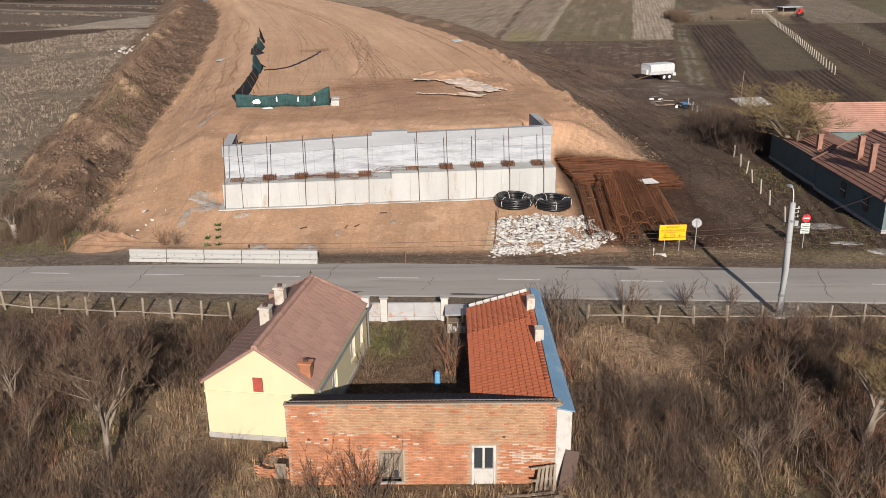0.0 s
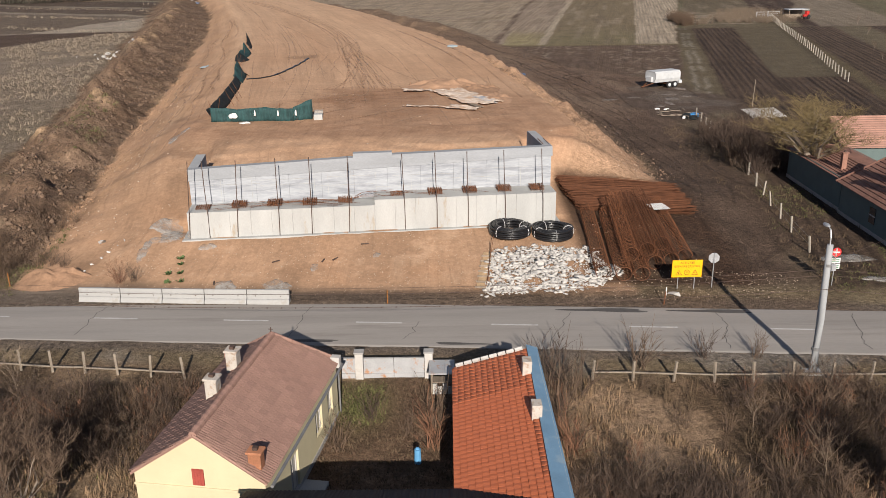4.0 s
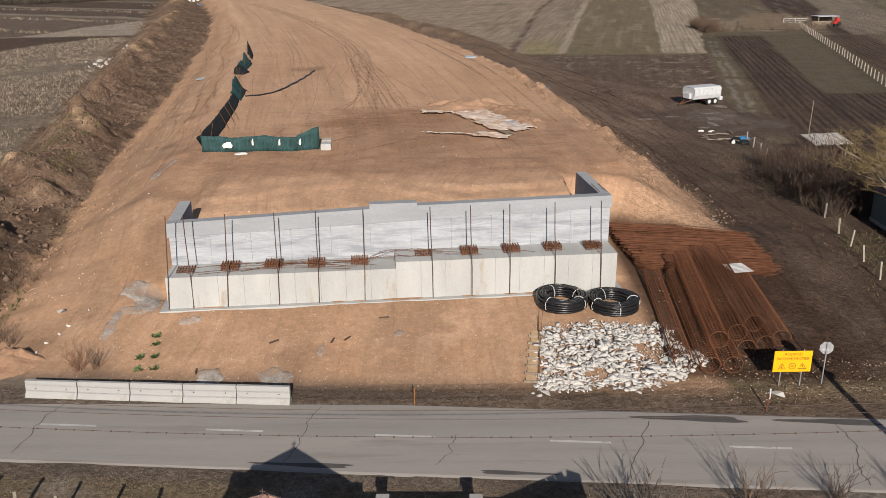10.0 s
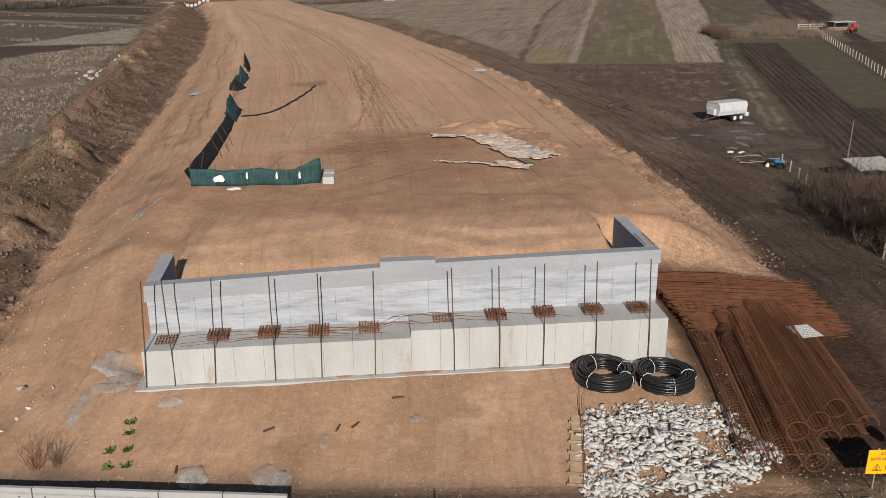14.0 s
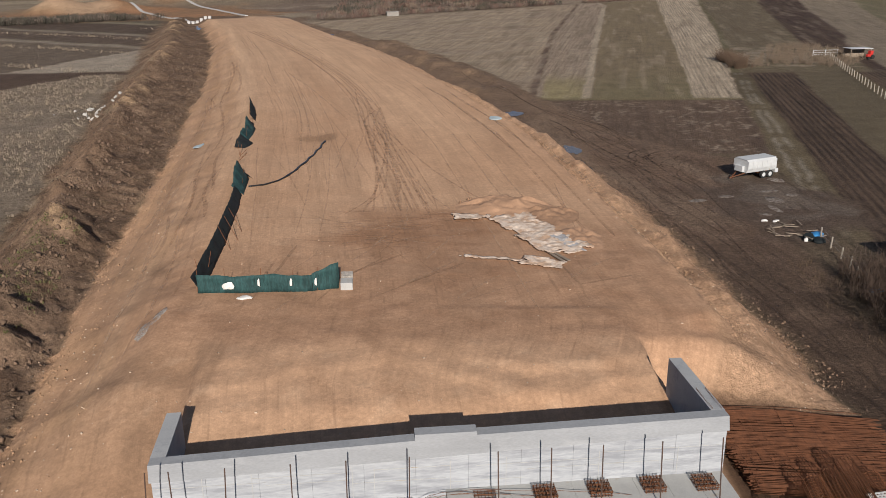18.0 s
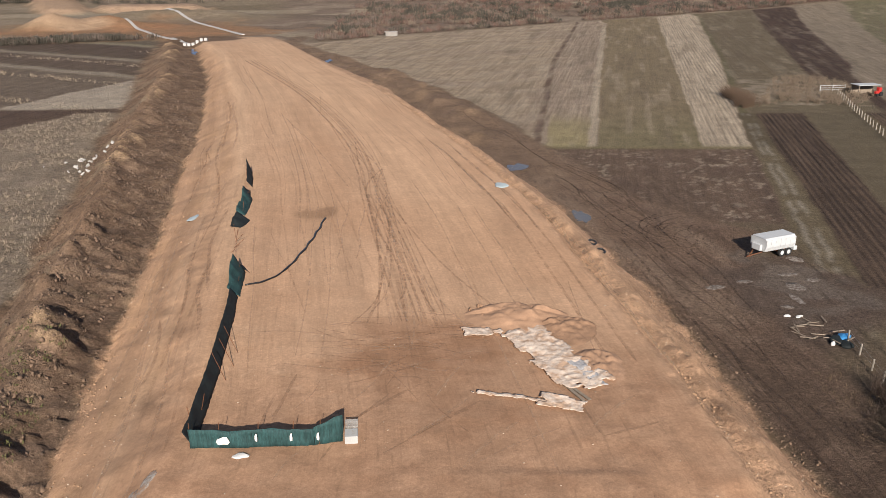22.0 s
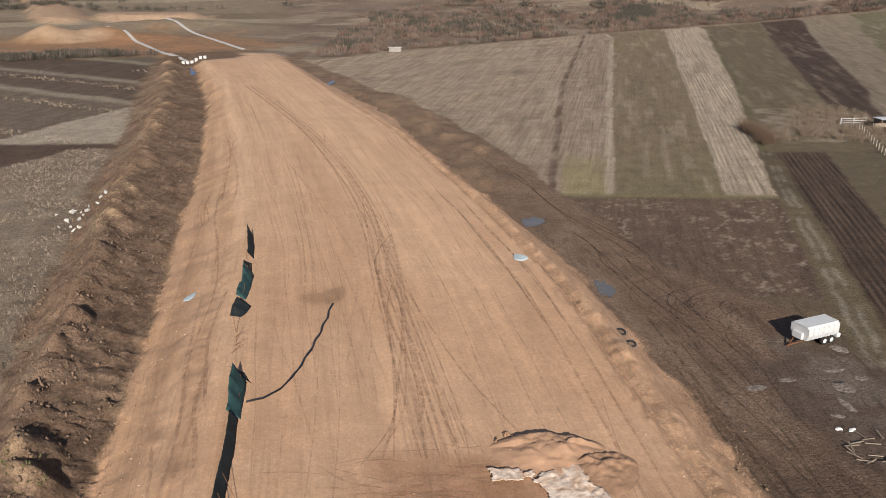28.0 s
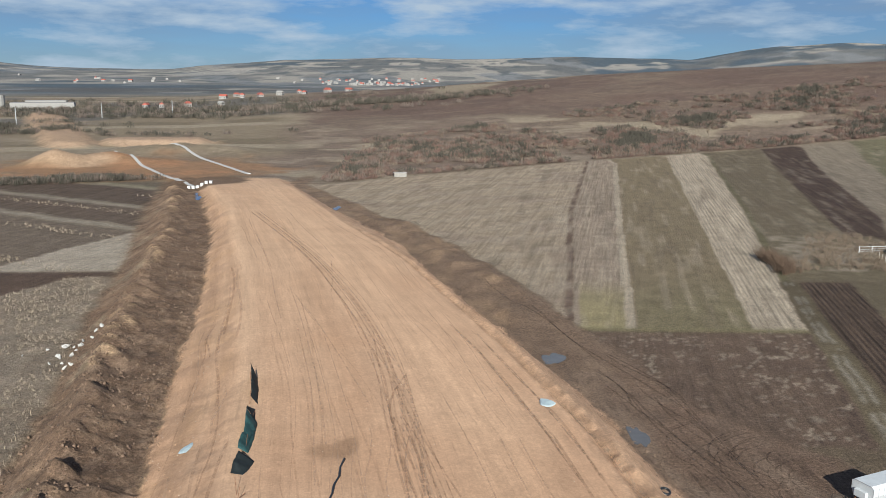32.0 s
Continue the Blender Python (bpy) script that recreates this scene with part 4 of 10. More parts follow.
def ground_material():
    m = bpy.data.materials.new("soil")
    m.use_nodes = True
    n, ln = m.node_tree.nodes, m.node_tree.links
    b = n["Principled BSDF"]
    b.inputs["Specular IOR Level"].default_value = 0.15
    b.inputs["Roughness"].default_value = 0.95
    at = n.new("ShaderNodeAttribute")
    at.attribute_name = "soil"
    co = n.new("ShaderNodeTexCoord").outputs["Object"]

    def noise_tex(scale, detail, rough=0.6, vec=co):
        t = n.new("ShaderNodeTexNoise")
        t.inputs["Scale"].default_value, t.inputs["Detail"].default_value, t.inputs["Roughness"].default_value = scale, detail, rough
        ln.new(vec, t.inputs[0])
        return t.outputs[0]

    def ranged(src, a, b2, c, d):
        t = n.new("ShaderNodeMapRange")
        for k, v in zip((1, 2, 3, 4), (a, b2, c, d)):
            t.inputs[k].default_value = v
        ln.new(src, t.inputs[0])
        return t.outputs[0]

    def maths(op, a, b2):
        t = n.new("ShaderNodeMath")
        t.operation = op
        for k, v in enumerate((a, b2)):
            if isinstance(v, (int, float)):
                t.inputs[k].default_value = v
            else:
                ln.new(v, t.inputs[k])
        return t.outputs[0]

    la = n.new("ShaderNodeAttribute")
    la.attribute_name = "lane"
    sep = n.new("ShaderNodeSeparateXYZ")
    ln.new(la.outputs["Vector"], sep.inputs[0])
    rough_k = ranged(sep.outputs[2], 0, 1, 1.0, 0.36)

    def about_one(f):
        return maths("ADD", maths("MULTIPLY", maths("SUBTRACT", f, 1.0), rough_k), 1.0)

    big, mid, fine = noise_tex(0.25, 5), noise_tex(1.6, 6, 0.7), noise_tex(9, 6, 0.75)
    # furrows run with the strips, fanning as they do
    mp = n.new("ShaderNodeMapping")
    mp.inputs["Rotation"].default_value = (0, 0, radians(11.5))
    ln.new(co, mp.inputs[0])
    wv = n.new("ShaderNodeTexWave")
    wv.bands_direction = "X"
    wv.inputs["Scale"].default_value, wv.inputs["Distortion"].default_value = 0.30, 1.0
    wv.inputs["Detail"].default_value, wv.inputs["Detail Scale"].default_value = 3, 0.6
    ln.new(mp.outputs[0], wv.inputs[0])
    mp3 = n.new("ShaderNodeMapping")
    mp3.inputs["Scale"].default_value = (1.0, 0.035, 1.0)
    ln.new(mp.outputs[0], mp3.inputs[0])
    rows_ = ranged(noise_tex(0.9, 5, 0.7, mp3.outputs[0]), 0.3, 0.7, -0.7, 0.7)
    wavy = maths("MULTIPLY", maths("SUBTRACT", wv.outputs["Fac"], 0.5), ranged(at.outputs["Alpha"], 0.75, 1.0, 0.15, 1.0))
    wavy = maths("MULTIPLY", wavy, ranged(noise_tex(0.12, 4, 0.7), 0.35, 0.65, 0.3, 1.3))
    furrow = maths("MULTIPLY", maths("ADD", wavy, rows_), at.outputs["Alpha"])
    speck = noise_tex(3.2, 8, 0.82)
    k = maths("MULTIPLY", ranged(big, 0.3, 0.7, 0.82, 1.18), ranged(mid, 0.3, 0.7, 0.74, 1.26))
    k = maths("MULTIPLY", k, ranged(fine, 0.3, 0.7, 0.66, 1.34))
    k = about_one(maths("MULTIPLY", k, ranged(speck, 0.34, 0.66, 0.66, 1.36)))
    k = maths("MULTIPLY", k, maths("ADD", maths("MULTIPLY", furrow, 0.62), 1.0))
    # wheel marks that follow the line of the fill
    com = n.new("ShaderNodeCombineXYZ")
    ln.new(sep.outputs[0], com.inputs[0])
    ln.new(sep.outputs[1], com.inputs[1])
    wide = noise_tex(0.55, 4, 0.6, com.outputs[0])
    thin_ = noise_tex(2.6, 3, 0.6, com.outputs[0])
    rut = ranged(thin_, 0.3, 0.42, 0.84, 1.0)
    streak = maths("MULTIPLY", ranged(wide, 0.3, 0.7, 0.88, 1.11), maths("MULTIPLY", rut, ranged(thin_, 0.58, 0.72, 1.0, 1.09)))
    keep_ = maths("ADD", maths("MULTIPLY", maths("SUBTRACT", streak, 1.0), sep.outputs[2]), 1.0)
    k = maths("MULTIPLY", k, keep_)
    # wheel ruts that curl over the churned mud
    ch = n.new("ShaderNodeAttribute")
    ch.attribute_name = "churned"
    mp2 = n.new("ShaderNodeMapping")
    mp2.inputs["Rotation"].default_value, mp2.inputs["Scale"].default_value = (0, 0, radians(-14)), (1.0, 0.22, 1.0)
    ln.new(co, mp2.inputs[0])
    w2 = n.new("ShaderNodeTexWave")
    w2.bands_direction = "X"
    w2.inputs["Scale"].default_value, w2.inputs["Distortion"].default_value = 0.16, 16.0
    w2.inputs["Detail"].default_value, w2.inputs["Detail Scale"].default_value, w2.inputs["Detail Roughness"].default_value = 4, 0.9, 0.6
    ln.new(mp2.outputs[0], w2.inputs[0])
    patchy = ranged(noise_tex(0.16, 3), 0.45, 0.6, 0.0, 1.0)
    churn = maths("MULTIPLY", maths("MULTIPLY", ranged(w2.outputs["Fac"], 0.0, 0.35, -0.5, 0.1), ch.outputs["Fac"]), patchy)
    k = maths("MULTIPLY", k, maths("ADD", maths("MULTIPLY", churn, 0.55), 1.0))
    sc = n.new("ShaderNodeVectorMath")
    sc.operation = "SCALE"
    ln.new(at.outputs["Color"], sc.inputs[0])
    ln.new(k, sc.inputs["Scale"])
    ln.new(sc.outputs[0], b.inputs["Base Color"])
    h = maths("MULTIPLY", maths("ADD", maths("MULTIPLY", mid, 0.30), maths("ADD", maths("MULTIPLY", fine, 0.11), maths("MULTIPLY", speck, 0.20))), ranged(sep.outputs[2], 0, 1, 1.5, 0.12))
    h = maths("ADD", h, maths("MULTIPLY", furrow, 0.25))
    h = maths("ADD", h, maths("MULTIPLY", maths("MULTIPLY", thin_, sep.outputs[2]), 0.07))
    h = maths("ADD", h, maths("MULTIPLY", churn, 0.2))
    bp = n.new("ShaderNodeBump")
    bp.inputs["Strength"].default_value, bp.inputs["Distance"].default_value = 0.7, 1.0
    ln.new(h, bp.inputs["Height"])
    ln.new(bp.outputs[0], b.inputs["Normal"])
    return m


g_me.materials.append(ground_material())
ground = tagged(new("ground", g_me), "brown farmland with an orange earth embankment and spoil bank", "ground", kind="structure")

# ---- tyre tracks pressed into the fill ----
def rut_material(name, base, low, high):
    """Pressed soil that breaks up along the track."""
    m = material(name, base, 0.95, 1.2, 0.25, 14, 0.3)
    n, ln = m.node_tree.nodes, m.node_tree.links
    b = n["Principled BSDF"]
    t = n.new("ShaderNodeTexNoise")
    t.inputs["Scale"].default_value, t.inputs["Detail"].default_value, t.inputs["Roughness"].default_value = 0.9, 6, 0.75
    ln.new(n["Texture Coordinate"].outputs["Object"], t.inputs[0])
    r = n.new("ShaderNodeMapRange")
    for k, v in zip((1, 2, 3, 4), (0.36, 0.62, low, high)):
        r.inputs[k].default_value = v
    ln.new(t.outputs[0], r.inputs[0])
    ln.new(r.outputs[0], b.inputs["Alpha"])
    return m


M_RUT = rut_material("pressed_fill", (0.30, 0.182, 0.112), 0.0, 0.36)
M_RUT_F = rut_material("faint_fill_track", (0.31, 0.19, 0.118), 0.0, 0.2)
M_RUT_P = rut_material("scraped_fill", (0.49, 0.33, 0.215), 0.0, 0.42)
M_RUT_M = rut_material("pressed_mud", (0.075, 0.05, 0.036), 0.0, 0.45)


def smooth_line(pts, gap):
    """Points along a smooth curve through pts."""
    out = []
    for i in range(len(pts) - 1):
        p0, p1, p2, p3 = (Vector(pts[max(0, min(len(pts) - 1, k))]) for k in (i - 1, i, i + 1, i + 2))
        n = max(2, int((p2 - p1).length / gap))
        for k in range(n):
            t = k / n
            out.append(0.5 * (2 * p1 + (p2 - p0) * t + (2 * p0 - 5 * p1 + 4 * p2 - p3) * t * t + (3 * p1 - p0 - 3 * p2 + p3) * t**3))
    out.append(Vector(pts[-1]))
    return out


def add_rut(bm, pts, width, shift=0.0, gap=0.8):
    """A thin ribbon of pressed soil on the ground along a curve."""
    line = smooth_line(pts, gap)
    prev = None
    for i, p in enumerate(line):
        d = (line[min(i + 1, len(line) - 1)] - line[max(i - 1, 0)]).normalized()
        s = Vector((d.y, -d.x))
        w = width * 0.5 * min(1.0, 0.15 + 0.4 * i, 0.15 + 0.4 * (len(line) - 1 - i))
        row = []
        for o in (shift - w, shift + w):
            q = p + s * o
            row.append(bm.verts.new((q.x, q.y, ground_at(q.x, q.y) + 0.03)))
        if prev:
            bm.faces.new((prev[0], prev[1], row[1], row[0]))
        prev = row


tk = random.Random(23)
ruts_d, ruts_f, ruts_p, ruts_m = bmesh.new(), bmesh.new(), bmesh.new(), bmesh.new()
# the main run along the crown of the fill, in several passes
MAIN = [(-63.4, 293), (-40.0, 238), (-28.5, 205), (-21.5, 181), (-17.6, 163), (-15.4, 149), (-13.4, 137), (-11.0, 125), (-9.2, 115), (-8.0, 108)]
for off, width in ((-1.3, 0.22), (-0.6, 0.30), (0.0, 0.2), (0.9, 0.34), (1.5, 0.2), (2.6, 0.14)):
    add_rut(ruts_d, [(x + off + tk.uniform(-0.35, 0.35), y) for x, y in MAIN], width)
for off in (-1.0, 0.4, 1.9):
    add_rut(ruts_p, [(x + off + tk.uniform(-0.3, 0.3), y) for x, y in MAIN], 0.22)
# passes that leave the run and fan out towards the sand heap
for k in range(13):
    i = tk.randint(3, 6)
    ex, ey = tk.uniform(-14, 1), tk.uniform(103, 113)
    x0, y0 = MAIN[i]
    pts = [(x0 + tk.uniform(-1, 3), y0), (MAIN[i + 1][0] + tk.uniform(-1, 2.5), MAIN[i + 1][1]), ((MAIN[i + 2][0] + ex) / 2 + tk.uniform(-1, 1), (MAIN[i + 2][1] + ey) / 2), (ex, ey)]
    add_rut(ruts_d if k % 4 else ruts_p, pts, tk.uniform(0.12, 0.28))
# loops where the loader turned west of the heap
for k in range(64):
    cx, cy = tk.gauss(-9.5, 3.0), tk.gauss(103.5, 3.2)
    ln_, a = tk.uniform(2.5, 7), tk.gauss(0.05, 0.35)
    bend = tk.uniform(-0.9, 0.9)
    ux, uy = math.cos(a), math.sin(a)
    add_rut(ruts_d if k % 3 else ruts_p, [(cx - ux * ln_ / 2 - uy * bend, cy - uy * ln_ / 2 + ux * bend), (cx, cy), (cx + ux * ln_ / 2 - uy * bend, cy + uy * ln_ / 2 + ux * bend)], tk.uniform(0.08, 0.2), gap=0.5)
# long light passes over the rest of the fill
for k in range(46):
    f = tk.uniform(0.05, 0.97)
    y0 = tk.uniform(84, 250)
    y1 = y0 + tk.uniform(15, 70)
    w0, w1 = f, min(0.98, max(0.03, f + tk.gauss(0, 0.06)))
    pts = []
    for q in range(5):
        y = y0 + (y1 - y0) * q / 4
        l, r = float(along(LEFT_CREST, y)[0]), float(along(RIGHT_CREST, y)[0])
        pts.append((l + (r - l) * (w0 + (w1 - w0) * q / 4) + tk.uniform(-0.2, 0.2), y))
    to = ruts_p if k % 2 else ruts_f
    wd = tk.uniform(0.10, 0.22)
    add_rut(to, pts, wd)
    if k % 3 == 0:
        add_rut(to, [(x + 2.0, y) for x, y in pts], wd)
# the haul strip under the spoil bank
for k in range(26):
    f = tk.uniform(0.18, 0.95)
    y0 = tk.uniform(70, 190)
    y1 = y0 + tk.uniform(14, 50)
    pts = []
    for q in range(5):
        y = y0 + (y1 - y0) * q / 4
        l, r = float(along(DITCH, y)[0]), float(along(LEFT_CREST, y)[0])
        pts.append((l + (r - l) * min(0.97, max(0.15, f + 0.06 * math.sin(q * 1.3 + k))), y))
    add_rut((ruts_f, ruts_p, ruts_d)[k % 3], pts, tk.uniform(0.15, 0.5))
# along the right shoulder
for k in range(14):
    off = tk.choice((-3.4, -2.6, -1.2, 1.9, 2.5))
    y0 = tk.uniform(84, 150)
    pts = [(float(along(RIGHT_CREST, y0 + q * 14)[0]) + off + tk.uniform(-0.3, 0.3), y0 + q * 14) for q in range(4)]
    add_rut((ruts_d, ruts_p)[k % 2], pts, tk.uniform(0.15, 0.4))
# across the apron behind the abutment
for k in range(22):
    x0, y0 = tk.uniform(-20, 6), tk.uniform(83.5, 97)
    a, ln_ = tk.gauss(1.2, 0.5), tk.uniform(4, 10)
    add_rut((ruts_d, ruts_p)[k % 2], [(x0, y0), (x0 + ln_ * 0.5 * math.cos(a) + tk.uniform(-0.5, 0.5), y0 + ln_ * 0.5 * math.sin(a)), (x0 + ln_ * math.cos(a), y0 + ln_ * math.sin(a))], tk.uniform(0.1, 0.3), gap=0.5)
# the muddy lane at the foot of the fill and the turning place by the trailer
for k in range(26):
    y0 = tk.uniform(62, 185)
    y1 = y0 + tk.uniform(16, 50)
    off = tk.uniform(1.5, 11) if y0 < 110 else tk.uniform(2.5, 13)
    pts = [(float(along(RIGHT_TOE, y0 + (y1 - y0) * q / 4)[0]) + off + 0.9 * math.sin(q * 1.2 + k), y0 + (y1 - y0) * q / 4) for q in range(5)]
    add_rut(ruts_m, pts, tk.uniform(0.15, 0.4))
for k in range(18):
    r_, a0, a1 = tk.uniform(4, 12), tk.uniform(1.6, 2.6), tk.uniform(3.2, 4.4)
    cx, cy = tk.gauss(31, 2.0), tk.gauss(147, 3)
    add_rut(ruts_m, [(cx + r_ * math.cos(a0 + (a1 - a0) * q / 4), cy + 0.8 * r_ * math.sin(a0 + (a1 - a0) * q / 4)) for q in range(5)], tk.uniform(0.15, 0.35))
for bm_, mat, lab in ((ruts_d, M_RUT, "brown tyre tracks pressed into the orange fill"), (ruts_f, M_RUT_F, "faint older tyre tracks on the orange fill"), (ruts_p, M_RUT_P, "pale scraped wheel lines on the orange fill"), (ruts_m, M_RUT_M, "dark tyre ruts in the muddy lane")):
    tagged(part("tyre_tracks", bm_, mat), lab, "tyre tracks", kind="stuff")

# ---- the road ----
rbm = bmesh.new()
prev = None
for k in range(-60, 61):
    x = k * 8.0
    row = [rbm.verts.new((x, road_y(x) + o, z)) for o, z in ((-3.3, -0.09), (-2.92, 0.01), (0, 0.05), (2.85, 0.01), (3.2, -0.09))]
    if prev:
        for i in range(4):
            rbm.faces.new((prev[i], row[i], row[i + 1], prev[i + 1]))
    prev = row
road = tagged(part("road", rbm, M_ASPHALT), "grey patched two-lane asphalt country road", "road", kind="structure")
for k in range(-14, 16):
    x = -20.8 + 8.05 * k
    z = 0.056
    b = bmesh.new()
    add_box(b, x, x + 2.75, -0.07, 0.07, 0, 0.003, m=Matrix(((1, 0, 0, 0), (-0.0625, 1, 0, 53.0), (0, 0, 1, z - 0.004), (0, 0, 0, 1))))
    part("lane_dash", b, M_PAINT, road)


# ---- abutment ----
M_ROD = material("dark_steel_rod", (0.07, 0.045, 0.035), 0.7, 3, 0.2, 30, 0.0)
AB_TURN = math.degrees(math.atan2(2.9, 26.4))
abut = thing("bridge_abutment", -17.5, 64.0, 0, AB_TURN, "new pale concrete bridge abutment with bearing seat and wing walls", "abutment")
part("footing", box(-0.45, 26.9, -0.4, 4.6, 0.9, 1.78, 0.03), M_CONC_WARM, abut, "rough concrete footing edge")


def face_joints(bm, x0, x1, y, z0, z1, xs, zs):
    """Thin recessed-looking fins of cement left by the joints of the formwork."""
    for x in xs:
        add_box(bm, x - 0.012, x + 0.012, y - 0.012, y + 0.004, z0, z1)
    for z in zs:
        add_box(bm, x0, x1, y - 0.010, y + 0.004, z - 0.010, z + 0.010)


def wall_panels(name, x0, x1, y0, y1, z0, tops, n, mat, label):
    """A cast wall in formwork bays, each a slab of its own with a chamfered edge."""
    w = (x1 - x0) / n
    for k in range(n):
        a, b = x0 + k * w, x0 + (k + 1) * w
        za, zb = np.interp(a, *zip(*tops)), np.interp(b, *zip(*tops))
        bm = bmesh.new()
        add_prism(bm, [(a + 0.004, y0 + 0.006 * random.random()), (b - 0.004, y0 + 0.006 * random.random()), (b - 0.004, y1), (a + 0.004, y1)], z0, 1.0)
        for v in bm.verts:
            if abs(v.co.z - 1.0) < 1e-6:
                v.co.z = za if abs(v.co.x - a) < w / 2 else zb
        part("formwork_bay", bm, mat, abut, label if k == 0 else "")


wall_panels("seat", 0, 13.18, 0, 2.15, 1.2, [(0, 3.68), (13.2, 3.68)], 9, M_CONC_WARM, "lower seat wall bay with rust runs")
wall_panels("seat", 13.18, 26.45, 0, 2.15, 1.2, [(13, 4.08), (26.5, 4.08)], 9, M_CONC_WARM, "higher seat wall bay")
wall_panels("back", 0, 11.8, 2.15, 2.75, 1.2, [(0, 5.42), (11.8, 5.82)], 5, M_CONC_BACK, "pale back wall bay with board marks")
wall_panels("back", 11.8, 26.5, 2.15, 2.75, 1.2, [(11.8, 5.82), (26.5, 6.32)], 6, M_CONC_BACK, "pale back wall bay with board marks")
cop = bmesh.new()
for a, b, za, zb, la, lb in ((-0.1, 11.8, 6.22, 6.68, 5.42, 5.82), (14.65, 26.6, 6.80, 7.0, 5.92, 6.32), (11.8, 14.65, 6.98, 6.98, 5.82, 5.92)):
    pts = [(a, 2.03, la), (b, 2.03, lb), (b, 2.85, lb), (a, 2.85, la), (a, 2.03, la + 0.12), (b, 2.03, lb + 0.12)]
    lo = [cop.verts.new(p) for p in ((a, 2.10, la), (b, 2.10, lb), (b, 2.9, lb), (a, 2.9, la))]
    hi = [cop.verts.new(p) for p in ((a, 2.28, za), (b, 2.28, zb), (b, 2.9, zb), (a, 2.9, za))]
    cop.faces.new(lo[::-1])
    cop.faces.new(hi)
    for i in range(4):
        cop.faces.new((lo[i], lo[(i + 1) % 4], hi[(i + 1) % 4], hi[i]))
# darker than the walls: the tilted face's weaker light is in its colour
M_COPE = material("grey_cast_concrete", (0.245, 0.256, 0.268), 0.85, 0.6, 0.12, 20, 0.1, dark=(0.30, 0.31, 0.32), stain=0.35, axis=(0.3, 0.3, 1.2))
part("coping", cop, M_COPE, abut, "battered coping with a raised middle block")
bj = bmesh.new()
face_joints(bj, 0.1, 26.4, 2.15, 3.7, 5.6, [2.2, 4.4, 8.9, 9.9, 13.4, 16.0, 20.4, 24.2], [])
for x0, x1, z in ((0.1, 5, 5.05), (5, 9, 4.9), (4.4, 8.6, 5.3), (8.9, 13.2, 4.7), (9.9, 13.4, 5.35), (13.4, 17, 4.45), (14.6, 20.4, 5.25), (17, 24, 4.9), (20.4, 26.2, 5.55)):
    add_box(bj, x0, x1, 2.138, 2.154, z, z + 0.02)
part("board_mark", bj, M_CONC_WARM, abut)
for name, x0, x1, y1, ta, tb in (("wing_wall", -0.12, 0.58, 6.7, 6.22, 6.32), ("wing_wall", 25.95, 26.62, 8.6, 7.0, 6.88)):
    bm = bmesh.new()
    add_prism(bm, [(x0, 2.9), (x1, 2.9), (x1, y1), (x0, y1)], 0.9, 2.0)
    for v in bm.verts:
        if v.co.z > 1.9:
            v.co.z = ta if v.co.y < 3 else tb
    part(name, bm, M_CONC, abut, "blue-grey shaded wing wall")
db = bmesh.new()
add_tube(db, (0, 0, 6.9), (0, 0, 7.08), 0.012, n=4)
dowel_me = mesh_of(db, "dowel", M_RUST)
for k in range(16):
    for x in (26.05, 26.5):
        o = new("dowel", dowel_me)
        o.parent = abut
        o.matrix_basis = pose(x, 3.0 + k * 0.13, 0)

# upright rods before the wall
for k, (xb, xt) in enumerate(((0.05, 0.45), (1.45, 1.4), (3.4, 3.7), (6.35, 6.4), (8.65, 8.72), (11.32, 11.4), (15.35, 15.22), (17.68, 17.56), (19.95, 19.85), (22.7, 22.5), (25.5, 25.25))):
    bm = bmesh.new()
    add_path_tube(bm, [(xb, -0.10, 1.75), (xb * 0.7 + xt * 0.3 + 0.03, -0.10, 3.6), (xb * 0.3 + xt * 0.7, -0.11, 5.6), (xt, -0.10, 7.4)], 0.030, 6)
    rod = part("steel_rod", bm, M_ROD)
    rod.matrix_basis = pose(-17.5, 64.0, 0, 0, 0, AB_TURN)
    tagged(rod, "tall thin steel rod standing before the abutment wall", "rod", "rods before the abutment")


def starter_cage(full):
    bm = bmesh.new()
    h = 0.32 if full else 0.10
    for i in range(8):
        x = -0.45 + 0.9 * i / 7
        for y in (-0.42, -0.14, 0.14, 0.42) if full else (-0.4, 0.35):
            add_tube(bm, (x, y, -0.02), (x + random.uniform(-0.02, 0.02), y, h + random.uniform(-0.05, 0.1)), 0.014, n=4)
    for z in (0.07, 0.16, 0.25, 0.31) if full else (0.06, 0.11):
        for y in (-0.45, -0.15, 0.15, 0.45):
            add_tube(bm, (-0.52, y, z), (0.52, y, z), 0.013, n=4)
        for i in range(7):
            x = -0.48 + 0.96 * i / 6
            add_tube(bm, (x, -0.5, z + 0.02), (x, 0.5, z + 0.02), 0.013, n=4)
    return bm


cage_hi = mesh_of(starter_cage(True), "bearing_cage", M_RUST)
cage_lo = mesh_of(starter_cage(False), "bearing_cage", M_RUST)
for k, (x, z, full) in enumerate(((1.0, 3.68, 0), (3.55, 3.68, 1), (6.05, 3.68, 1), (8.55, 3.68, 1), (11.1, 3.68, 1), (14.9, 4.08, 0), (17.65, 4.08, 1), (20.2, 4.08, 1), (22.75, 4.08, 1), (25.2, 4.08, 1))):
    ob = new("bearing_cage", cage_hi if full else cage_lo)
    ob.matrix_basis = abut.matrix_basis @ pose(x, 1.12 + 0.05 * (k % 3), z, 0, 0, random.uniform(-3, 3))
    tagged(ob, "rusty square cage of bars for a bearing block" if full else "low bent mat of bars on the bearing seat", "reinforcement", "cages on the bearing seat")
